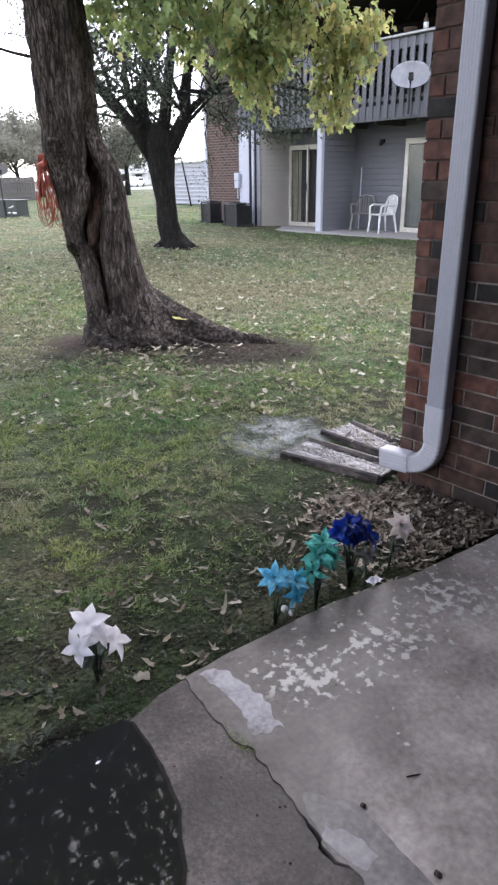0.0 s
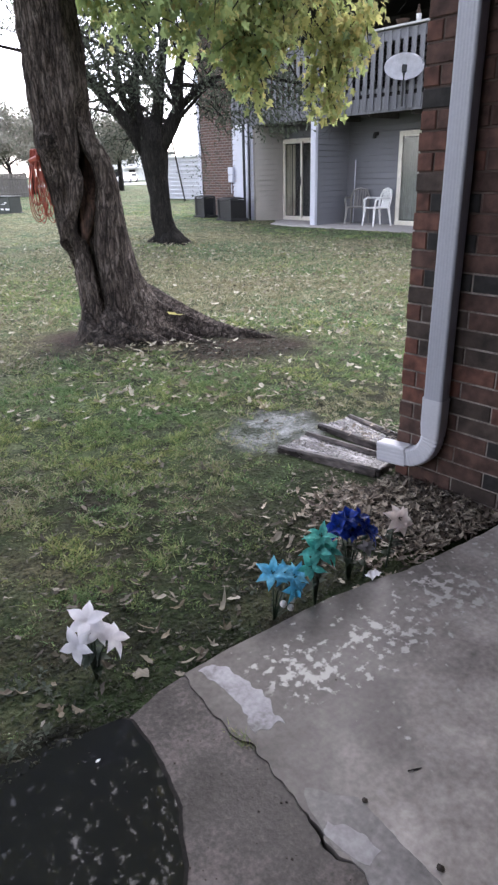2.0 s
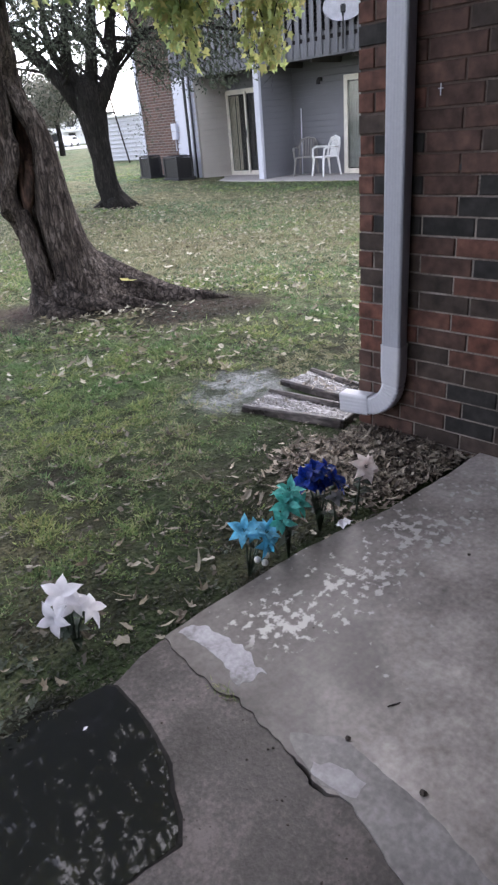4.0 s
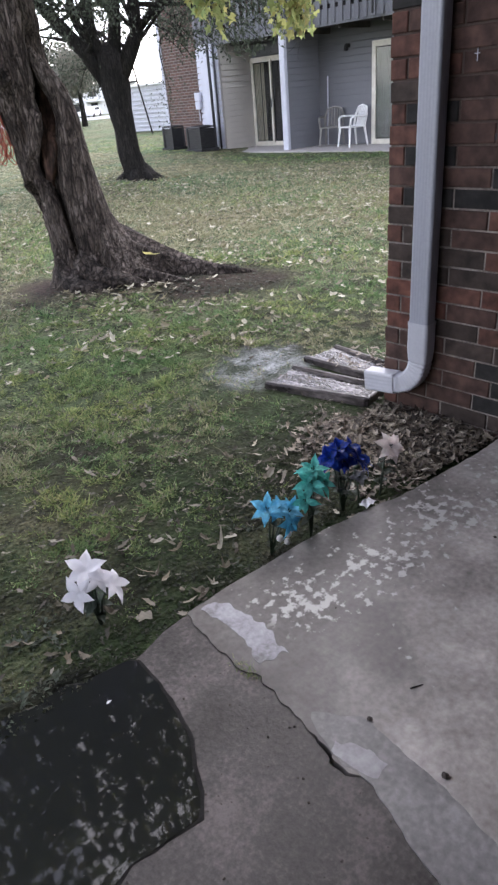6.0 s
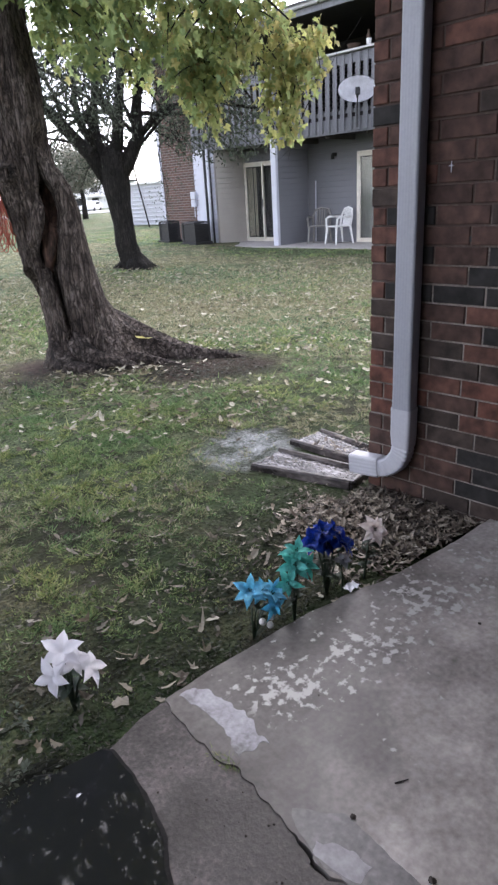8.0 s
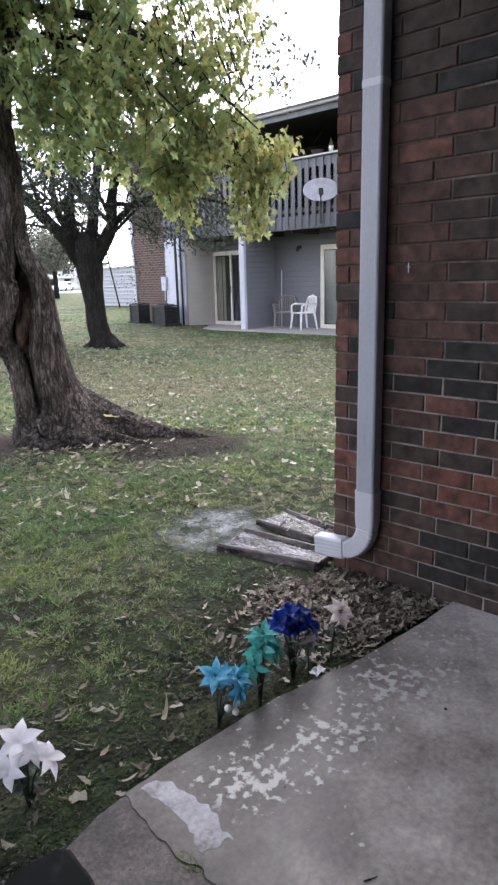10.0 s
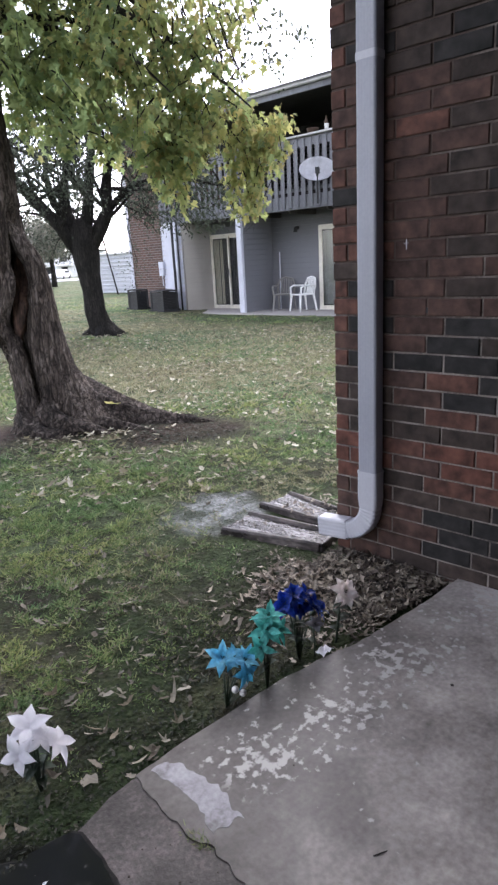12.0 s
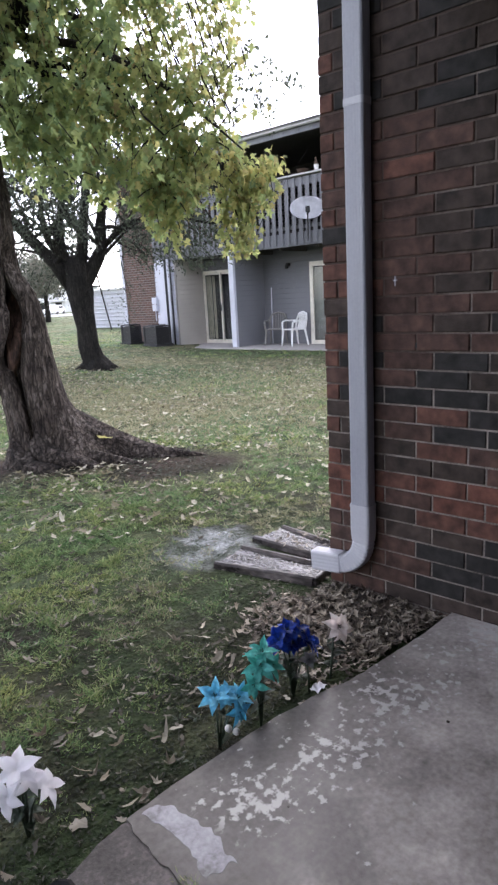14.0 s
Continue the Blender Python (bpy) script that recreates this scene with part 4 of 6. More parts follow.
    arch = [(-0.22, 0.19, 0.42), (-0.23, 0.24, 0.65), (-0.17, 0.28, 0.80), (0, 0.29, 0.84), (0.17, 0.28, 0.80), (0.23, 0.24, 0.65), (0.22, 0.19, 0.42)]
    part("backrest", tube(arch, 0.026, 7), material, ch, smooth=True)
    for k in range(5):
        px = -0.13 + k * 0.065
        part("back_slat", tube([(px, 0.2, 0.42), (px, 0.26, 0.65), (px, 0.285, 0.82)], [0.02, 0.016, 0.018], 5), material, ch)
    return ch


build_chair(11.15, 9.36, 250, M_WHITE, "white moulded plastic chair on the far patio")
build_chair(11.25, 10.05, 294, M_GREYPLASTIC, "grey plastic chair in the patio's shade")

pole = base("pole", 11.55, 10.42, HZ, "thin pale pole leaning on the patio wall", "pole")
part("shaft", tube([(0, 0, 0), (0.05, 0.02, 1.5)], 0.014, 6), M_TRIM, pole)


def build_dish(x, y, z, rz, size, post_h, label, paint=M_DISH):
    d = base("satellite_dish", x, y, z, label, "satellite dish", rz=rz)
    bm = bmesh.new()
    rings = []
    for i in range(7):
        r = size * i / 6
        depth = 0.20 * size * (i / 6) ** 2
        rings.append([bm.verts.new((-depth, r * 1.30 * math.cos(2 * math.pi * k / 28), r * 0.84 * math.sin(2 * math.pi * k / 28))) for k in range(28)] if i else [bm.verts.new((0, 0, 0))])
    for k in range(28):
        bm.faces.new((rings[0][0], rings[1][k], rings[1][(k + 1) % 28]))
        for a, b in zip(rings[1:], rings[2:]):
            bm.faces.new((a[k], b[k], b[(k + 1) % 28], a[(k + 1) % 28]))
    bmesh.ops.solidify(bm, geom=bm.faces[:], thickness=0.012)
    bmesh.ops.rotate(bm, verts=bm.verts[:], cent=(0, 0, 0), matrix=Matrix.Rotation(radians(12), 3, "Y"))
    part("reflector", bm, paint, d, smooth=True)
    part("arm", tube([(-0.02, 0, -size * 0.85), (-0.32, 0, -size * 0.55), (-0.42, 0, -size * 0.1)], 0.014, 6), M_DARK, d)
    part("receiver", box(-0.47, -0.37, -0.05, 0.05, -0.14, 0.0, 0.015), M_DARK, d)
    part("mount", tube([(-0.05, 0, 0.0), (-0.045, 0, -size * 0.5), (-0.03, 0, -size), (0.02, 0, -size - post_h)], 0.022, 8), M_DARK, d)
    return d


build_dish(10.28, 8.18, 3.10, 37, 0.31, 0.4, "white oval satellite dish bracketed to the balcony rail")

cup = base("cup", 10.52, 8.07, 3.910, "white cup standing on the balcony rail", "cup")
part("body", tube([(0, 0, 0), (0, 0, 0.06), (0, 0, 0.13)], [0.045, 0.05, 0.055], 12), M_WHITE, cup, smooth=True)
pot = base("flower_pot", 10.52, 8.45, 3.910, "low terracotta pot on the balcony rail", "pot")
part("body", tube([(0, 0, 0), (0, 0, 0.08), (0, 0, 0.09)], [0.11, 0.14, 0.15], 12), M_TERRA, pot, smooth=True)
jar = base("bottle", 10.58, 8.12, 3.910, "brown bottle beside the cup on the rail", "bottle")
part("body", tube([(0, 0, 0), (0, 0, 0.2), (0, 0, 0.24), (0, 0, 0.30)], [0.045, 0.045, 0.02, 0.018], 10), M_TERRA, jar, smooth=True)


# ---- the far yard ----
def build_shed():
    sh = base("metal_shed", 17.5, 25.0, ground_z(17.5, 25.0) - 0.02, "pale corrugated metal shed behind the house corner", "shed")
    part("shell", box(0.03, 6.0, -4.0, 3.0, 0, 1.85), M_SHED, sh)
    for k in range(10):
        z = 0.05 + k * 0.18
        part("panel", tube([(0.02, -4.0, z), (0.02, 3.0, z)], 0.04, 6), M_SHED, sh)
    part("roof", box(-0.15, 6.1, -4.1, 3.1, 1.85, 1.95, 0.02), M_WHITE, sh)


build_shed()
lean = base("leaning_pole", 15.9, 23.6, ground_z(15.9, 23.6), "thin dark pole leaning beside the shed", "pole")
part("shaft", tube([(0, 0, 0), (-0.35, 0.35, 2.9)], 0.035, 6), M_BARK_DARK, lean)


def build_utility():
    ub = base("utility_box", 7.6, 23.3, ground_z(7.6, 23.3) - 0.01, "dark green utility cabinets with white stickers", "utility box", rz=20)
    ub.scale = (0.8, 0.8, 0.85)
    for k, y in enumerate((-0.36, 0.40)):
        b = part("cabinet", box(-0.35, 0.35, y - 0.34, y + 0.34, 0.04, 0.66, 0.02), M_UTIL, ub)
        part("lid", box(-0.38, 0.38, y - 0.37, y + 0.37, 0.66, 0.70, 0.012), M_UTIL, b)
        if k == 0:
            for yy, zz, w, h in ((-0.1, 0.42, 0.06, 0.05), (0.05, 0.38, 0.12, 0.02), (-0.18, 0.15, 0.12, 0.07), (0.15, 0.16, 0.08, 0.06)):
                part("sticker", box(-0.356, -0.351, y + yy - w, y + yy + w, zz, zz + h), M_WHITE, b)
    part("pad", box(-0.40, 0.40, -0.74, 0.78, -0.02, 0.04, 0.01), M_UTIL, ub)


build_utility()
build_dish(6.9, 22.2, 1.58, 75, 0.24, 1.35, "grey satellite dish on a pole in the far yard", M_GREYPLASTIC)


def build_fence(x0, y0, x1, y1, n):
    fe = base("fence", x0, y0, -0.1, "weathered brown board fence at the yard's end", "fence")
    shared = None
    for k in range(n):
        f = k / n
        if shared is None:
            ob = part("board", box(-0.02, 0.02, -0.085, 0.085, 0, 1.55, 0.004), M_FENCE, fe)
            shared = ob.data
        else:
            ob = new("board", shared)
            ob.parent = fe
        ob.location = ((x1 - x0) * f, (y1 - y0) * f, 0.04 * noise.noise((k, 0.5, 0.5)))
        ob.rotation_euler = (0, 0, math.atan2(-(x1 - x0), y1 - y0))
    for z in (0.35, 1.2):
        part("rail", tube([(0.05, 0, z), (x1 - x0 + 0.05, y1 - y0, z)], 0.04, 5), M_FENCE, fe)


build_fence(6.5, 39.0, 17.0, 42.0, 54)


def build_car(x, y, rz, material, label):
    car = base("car", x, y, 0.0, label, "car", "parked cars beyond the lawn", rz=rz)
    bm = bmesh.new()
    prof = [(-2.2, 0.35), (-2.25, 0.75), (-1.35, 0.95), (-0.6, 1.42), (0.9, 1.45), (1.7, 1.0), (2.2, 0.92), (2.25, 0.35)]
    a = [bm.verts.new((px, -0.88, pz)) for px, pz in prof]
    b = [bm.verts.new((px, 0.88, pz)) for px, pz in prof]
    bm.faces.new(a), bm.faces.new(b[::-1])
    for i in range(len(prof)):
        j = (i + 1) % len(prof)
        bm.faces.new((a[j], a[i], b[i], b[j]))
    bmesh.ops.bevel(bm, geom=bm.edges[:], offset=0.08, segments=2, affect="EDGES")
    part("body", bm, material, car)
    for sy in (-1, 1):
        part("side_window", box(-0.75, 1.2, sy * 0.885, sy * 0.892, 0.98, 1.3), M_DARK, car)
        for px in (-1.4, 1.4):
            wh = part("wheel", tube([(px, sy * 0.72, 0.32), (px, sy * 0.92, 0.32)], 0.32, 14), M_DARK, car)
            part("rim", tube([(px, sy * 0.9, 0.32), (px, sy * 0.935, 0.32)], 0.19, 10), M_METAL, wh)


build_car(41.5, 76.0, 60, M_DARK, "dark sedan parked beyond the lawn")
build_car(49.0, 81.5, 40, M_WHITE, "white car parked beyond the lawn")
build_car(54.0, 80.5, 45, M_METAL, "grey car parked beyond the lawn")


def build_far_block():
    fb = base("white_building", 66.0, 110.0, 0.1, "white two-storey building beyond the parked cars", "house", rz=-33)
    part("wall", box(-9, 9, 0.0, 8, 0, 4.4), M_WHITE, fb)
    part("roof", box(-9.5, 9.5, -1.6, 8.5, 4.4, 4.7, 0.05), M_ROOF, fb)
    part("gallery", box(-9, 9, -1.5, 0, 2.1, 2.3), M_WHITE, fb)
    for k in range(7):
        part("column", box(-9 + k * 3 - 0.12, -9 + k * 3 + 0.12, -1.5, -1.26, 0, 4.4), M_WHITE, fb)
    for k in range(6):
        for z in (0.2, 2.35):
            w = part("window", box(-8.2 + k * 3, -6.8 + k * 3, -0.06, -0.005, z + 0.4, z + 1.8), M_WHITE, fb)
            part("pane", box(-8.1 + k * 3, -6.9 + k * 3, -0.08, -0.062, z + 0.5, z + 1.7), M_DARK, w)


build_far_block()
road = mesh_part("road", [(-60, 92, 0.16), (95, 44, 0.16), (110, 62, 0.17), (-45, 118, 0.17)], [(0, 1, 2, 3)], M_ROAD)
tagged(road, "pale asphalt parking strip beyond the lawn", "road", kind="structure")


# ---- trees ----
rng = random.Random(7)


# outline of a lobed leaf from its stalk: along, across, bend
LOBED = ((0.0, 0.03, 0.0), (0.10, 0.34, 0.10), (0.34, 0.24, 0.03), (0.58, 0.56, 0.12), (0.66, 0.20, 0.0), (1.18, 0.0, -0.16), (0.66, -0.20, 0.0), (0.58, -0.56, 0.12), (0.34, -0.24, 0.03), (0.10, -0.34, 0.10), (0.0, -0.03, 0.0))


def leaf_cloud(name, places, size, material, parent, label="", droop=0.6, lobes=5, seed=1):
    """Many small lobed leaves, each a bent star of a few triangles, hanging from the places given."""
    rg = np.random.RandomState(seed)
    verts, faces = [], []
    for p in places:
        s = size * rg.uniform(0.6, 1.3)
        tip = Vector((rg.normal(0, 0.6), rg.normal(0, 0.6), -droop + rg.normal(0, 0.4))).normalized()
        side = tip.cross(Vector(rg.normal(0, 1, 3))).normalized()
        nv = tip.cross(side)
        i = len(verts)
        c = Vector(p)
        if lobes == 5:
            verts.append(c + tip * (0.42 * s))
            shape = LOBED
        else:
            verts.append(c)
            shape = ((0.4, 0.2, 0.03), (1.0, 0.0, -0.1), (0.4, -0.2, 0.03))
        for a, b, d in shape:
            verts.append(c + tip * (a * s) + side * (b * s) + nv * (d * s))
        n = len(shape)
        faces += [(i, i + k, i + k + 1) for k in range(1, n)]
        if lobes == 5:
            faces.append((i, i + n, i + 1))
    return mesh_part(name, verts, faces, material, parent, label)


def grow(bm, start, way, length, radius, depth, ends, spread=0.6, lift=0.15, sides=6, wander=0.22, keep=None):
    """A limb that wanders, tapers and splits; ends gathers the points along its thinnest twigs."""
    p, d = Vector(start), Vector(way).normalized()
    pts, rad = [p.copy()], [radius]
    n = 5
    for k in range(n):
        d = (d + Vector((rng.gauss(0, wander), rng.gauss(0, wander), rng.gauss(0, wander) + lift * 0.4))).normalized()
        p = p + d * (length / n)
        pts.append(p.copy())
        rad.append(radius * (1 - (0.50 if depth else 0.85) * (k + 1) / n))
    add_tube(bm, pts, rad, sides if radius > 0.02 else 4, 0.12, rng.random() * 9)
    if depth <= 1:
        ends += pts[1:]
    if depth <= 0:
        return
    for k in range(rng.choice((2, 3, 3))):
        j = 5 if k == 0 else rng.choice((2, 3, 4))
        way2 = (d * 0.8 + Vector((rng.gauss(0, spread), rng.gauss(0, spread), rng.gauss(0, spread) + lift))).normalized()
        grow(bm, pts[j], way2, length * rng.uniform(0.6, 0.85), rad[j] * (0.95 if k == 0 else rng.uniform(0.5, 0.72)), depth - 1, ends, spread, lift, sides, wander)


T1, R1, N1 = Vector((0.513, 3.917, -0.05)), Vector((0.874, -0.485, 0)), Vector((0.485, 0.874, 0))


def on_tree(s, z, d=0.0):
    """A place by the leaning tree: s metres to its side, z up, d behind."""
    return R1 * s + N1 * d + Vector((0, 0, z))


# heights, sides, width and depth of the trunk's ridges (+) and grooves (-)
RIDGES = (((0.80, 0.95, 1.10, 1.25, 1.45), (-0.13, -0.09, -0.03, 0.0, 0.01), 0.070, -0.16), ((0.72, 0.95, 1.15, 1.35), (-0.22, -0.17, -0.11, -0.07), 0.036, 0.055), ((1.25, 1.5, 1.8), (0.01, -0.01, -0.02), 0.042, -0.13),
          ((0.10, 0.35, 0.60, 0.90), (0.04, 0.01, -0.03, -0.11), 0.030, -0.05), ((0.55, 0.8, 1.0), (-0.24, -0.23, -0.19), 0.024, -0.06),
          ((0.70, 0.85, 1.0, 1.16, 1.3), (-0.27, -0.24, -0.20, -0.15, -0.12), 0.035, 0.07), ((0.05, 0.25, 0.5, 0.8), (-0.08, -0.07, -0.09, -0.16), 0.05, 0.06),
          ((1.42, 1.5, 1.62), (-0.31, -0.31, -0.30), 0.07, 0.03), ((1.7, 2.2, 2.8), (-0.18, -0.20, -0.22), 0.05, -0.025), ((1.6, 2.1, 2.6), (-0.08, -0.10, -0.12), 0.04, 0.03),
          ((1.5, 1.56, 1.62), (-0.31, -0.305, -0.30), 0.018, -0.05))


def build_leaning_tree():
    tree = base("tree", *T1, "leaning old tree with a twisted split trunk and drooping yellow-green leaves", "tree")
    # outline of the trunk: height, left and right reach
    outline = [(-0.12, -0.36, 0.60), (0.0, -0.30, 0.52), (0.08, -0.255, 0.45), (0.18, -0.22, 0.30), (0.34, -0.205, 0.16), (0.54, -0.22, 0.08), (0.74, -0.275, 0.035), (0.92, -0.325, -0.02),
               (1.09, -0.335, -0.035), (1.26, -0.36, 0.0), (1.42, -0.395, 0.045), (1.57, -0.395, 0.05), (1.80, -0.408, 0.035), (2.02, -0.405, 0.03),
               (2.23, -0.405, 0.012), (2.43, -0.40, 0.005), (2.9, -0.36, 0.02), (3.4, -0.29, 0.05)]
    zs = np.linspace(-0.12, 3.4, 170)
    lo = np.interp(zs, [o[0] for o in outline], [o[1] for o in outline])
    hi = np.interp(zs, [o[0] for o in outline], [o[2] for o in outline])
    sides = 120
    verts, faces = [], []
    for z, a, b in zip(zs, lo, hi):
        mid, half = (a + b) / 2, (b - a) / 2
        deep = min(half, 0.27 + max(0, 0.25 - z) * 0.4)
        for k in range(sides):
            t = 2 * math.pi * k / sides
            # t = 0 to the side, 3/2 pi towards the patio
            twist = t + 0.35 * z
            q = 1.0
            # the hollow seam between two grown-together stems
            seam = 1.45 * math.pi + 0.16 * math.sin(z * 3.1) + (0.25 if z < 0.7 else 0.0)
            off = (t - seam + math.pi) % (2 * math.pi) - math.pi
            depth = 0.10 * math.exp(-((z - 1.02) / 0.40) ** 2)
            q -= depth * math.exp(-(off / 0.20) ** 2)
            off2 = (t - seam - 0.75 + math.pi) % (2 * math.pi) - math.pi
            q += 0.08 * math.exp(-(off2 / 0.35) ** 2) * math.exp(-((z - 0.8) / 0.6) ** 2)
            # ridges and grooves of the grown-together stems, by side and height
            if math.sin(t) < 0.2:
                s0 = mid + half * math.cos(t)
                lift = 0.012 * noise.noise((s0 * 26, z * 7, 2.0)) + 0.008 * noise.noise((s0 * 60, z * 22, 5.0))
                for zz, ss, wd, hgt in RIDGES:
                    if zz[0] < z < zz[-1]:
                        end = min(1.0, 6 * (z - zz[0]) / (zz[-1] - zz[0]), 6 * (zz[-1] - z) / (zz[-1] - zz[0]))
                        lift += hgt * end * math.exp(-((s0 - np.interp(z, zz, ss)) / wd) ** 2)
                q += lift / max(deep, 0.1)
            # root buttresses
            q += 0.12 * max(0, 0.42 - z) * math.cos(5 * t + 1.3)
            # ridged bark
            q += 0.085 * noise.noise((math.cos(twist) * 4.0, math.sin(twist) * 4.0, z * 1.6)) + 0.05 * noise.noise((math.cos(twist) * 15, math.sin(twist) * 15, z * 3.5))
            q += 0.022 * noise.noise((math.cos(twist) * 30, math.sin(twist) * 30, z * 8))
            # a knot
            kz, kt = z - 1.47, (t - 1.28 * math.pi)
            d2 = (kz / 0.10) ** 2 + (kt / 0.30) ** 2
            q += 0.16 * math.exp(-d2) - 0.24 * math.exp(-d2 * 7)
            p = on_tree(mid + half * q * math.cos(t), z, deep * q * math.sin(t))
            verts.append(p)
    for j in range(len(zs) - 1):
        for k in range(sides):
            a, b = j * sides + k, j * sides + (k + 1) % sides
            faces.append((a, b, b + sides, a + sides))
    mesh_part("trunk", verts, faces, M_BARK, tree, "ridged grey-brown bark with a hollow seam", smooth=True)
    # the second stem, grown together with the first above a hollow
    stem = [(0.02, 0.33, 0.42), (0.10, 0.30, 0.36), (0.20, 0.25, 0.285), (0.34, 0.19, 0.222), (0.54, 0.125, 0.170), (0.74, 0.098, 0.145), (0.92, 0.092, 0.120), (1.09, 0.092, 0.098),
            (1.22, 0.100, 0.078), (1.34, 0.075, 0.074), (1.46, 0.022, 0.078), (1.58, -0.05, 0.06), (1.68, -0.08, 0.02)]
    sz = np.linspace(0.02, 1.68, 70)
    sc, sr = np.interp(sz, [q[0] for q in stem], [q[1] for q in stem]), np.interp(sz, [q[0] for q in stem], [q[2] for q in stem])
    verts, faces = [], []
    for z, c, r in zip(sz, sc, sr):
        for k in range(64):
            t = 2 * math.pi * k / 64
            q = 1 + 0.14 * noise.noise((math.cos(t) * 2.2, math.sin(t) * 2.2, z * 1.5 + 4)) + 0.05 * noise.noise((math.cos(t) * 9, math.sin(t) * 9, z * 2.5)) + 0.03 * noise.noise((math.cos(t) * 22, math.sin(t) * 22, z * 8))
            verts.append(on_tree(c + r * q * math.cos(t), z, -0.09 - 0.05 * min(z, 1) + r * 1.05 * q * math.sin(t)))
    for j in range(len(sz) - 1):
        for k in range(64):
            a, b = j * 64 + k, j * 64 + (k + 1) % 64
            faces.append((a, b, b + 64, a + 64))
    mesh_part("second_stem", verts, faces, M_BARK, tree, "ridged stem grown against the trunk", smooth=True)
    # reddish heartwood laid bare in the hollow
    part("hollow", tube([on_tree(s, z, d) for s, z, d in ((0.01, 1.52, -0.04), (0.03, 1.40, 0.0), (0.03, 1.28, 0.03), (0.0, 1.14, 0.01), (-0.04, 1.0, -0.03), (-0.08, 0.88, -0.07), (-0.11, 0.76, -0.09))],
                        [0.05, 0.09, 0.11, 0.11, 0.10, 0.07, 0.03], 40, 0.7, 3.0), M_HEART, tree, "dark reddish heartwood in the hollow", smooth=True)
    knot = [on_tree(-0.290 + 0.050 * math.cos(a), 1.50 + 0.050 * math.sin(a), -0.205 - 0.02 * math.cos(a)) for a in np.linspace(0, 2 * math.pi, 15)]
    ring = part("knot", tube(knot, [0.027 + 0.009 * math.sin(3.1 * k) for k in range(15)], 10, 0.5, 2.0), M_ROOT, tree, "gnarled knot on the trunk", smooth=True)
    part("knot_hole", tube([on_tree(-0.290, 1.50, -0.215), on_tree(-0.290, 1.50, -0.14)], [0.020, 0.026], 10), M_HEART, ring)
    # roots running out over the soil
    for pts, rad in (([(0.06, 0.52, 0.0), (0.16, 0.38, -0.03), (0.28, 0.265, -0.08), (0.43, 0.175, -0.15), (0.62, 0.11, -0.24), (0.84, 0.06, -0.36), (1.06, 0.03, -0.46), (1.26, 0.0, -0.52), (1.46, -0.05, -0.56)], [0.08, 0.13, 0.165, 0.155, 0.12, 0.085, 0.055, 0.035, 0.018]),
                     ([(0.03, 0.20, -0.20), (0.10, 0.12, -0.36), (0.22, 0.08, -0.47), (0.38, 0.05, -0.53), (0.52, 0.0, -0.58)], [0.13, 0.095, 0.07, 0.052, 0.025]),
                     ([(-0.10, 0.18, -0.16), (-0.11, 0.08, -0.28), (-0.05, 0.045, -0.40), (0.09, 0.04, -0.48), (0.26, 0.0, -0.54)], [0.11, 0.085, 0.072, 0.058, 0.03]),
                     ([(0.36, 0.10, -0.04), (0.62, 0.045, -0.08), (0.92, 0.015, -0.16), (1.18, 0.0, -0.26), (1.45, -0.05, -0.30)], [0.13, 0.085, 0.055, 0.035, 0.015]),
                     ([(0.20, 0.16, -0.24), (0.40, 0.08, -0.40), (0.62, 0.05, -0.52), (0.84, 0.0, -0.62)], [0.09, 0.065, 0.04, 0.02])):
        part("root", tube([on_tree(s, z, d) for s, z, d in pts], rad, 16, 0.55, 7.0 * pts[0][0] + 2.0), M_ROOT, tree, smooth=True)
    # limbs and the drooping crown
    rng.seed(7)
    bm, ends = bmesh.new(), []
    for s, z, d, way, ln, r, dep in ((-0.15, 2.9, 0, (0.75, -0.2, 0.75), 2.2, 0.12, 3), (-0.12, 3.3, 0, (0.5, 0.4, 0.7), 2.0, 0.11, 3), (-0.12, 3.35, 0, (-0.2, 0.6, 0.9), 2.2, 0.12, 3),
                                    (-0.10, 3.35, 0, (0.2, -0.8, 0.7), 2.0, 0.10, 3), (-0.15, 3.3, 0, (-0.8, 0.1, 0.8), 2.0, 0.09, 2)):
        grow(bm, on_tree(s, z, d), R1 * way[0] + N1 * way[1] + Vector((0, 0, way[2])), ln, r, dep, ends, 0.5, 0.12)
    part("limb", bm, M_BARK_DARK, tree, smooth=True)
    # drooping sprays: hanging twigs beaded with leaves, in clumps with gaps between them
    low_s, low_z = [-1.2, -0.5, 0.0, 0.2, 0.45, 0.6, 0.95, 1.15, 1.27, 1.42, 1.52, 1.68, 1.76, 1.88, 2.0, 2.1, 2.2], [2.95, 2.66, 2.50, 2.25, 2.05, 2.16, 2.08, 1.90, 1.78, 1.98, 2.22, 2.25, 1.80, 1.62, 1.80, 2.15, 2.36]
    top_s, top_z = [-1.2, 0.9, 1.25, 1.47, 1.68, 2.0, 2.12, 2.2], [4.4, 4.1, 3.6, 3.2, 2.82, 2.54, 2.45, 2.40]
    bm = bmesh.new()
    green, yellow = [], []
    made = 0
    while made < 540:
        s = rng.uniform(1.15, 2.18) if rng.random() < 0.15 else rng.uniform(-1.0, 1.5)
        a, b = np.interp(s, low_s, low_z), np.interp(s, top_s, top_z)
        z = rng.uniform(a + 0.06, max(b, a + 0.12))
        wide = 0.85 if s < 1.1 else 0.38
        d = rng.uniform(-wide, wide)
        # open pockets where the sky and the house show through
        if noise.noise((s * 2.3, z * 2.3, d * 0.8 + 3.0)) < (-0.32 if s < 1.2 else -0.16):
            made += 0.25
            continue
        made += 1
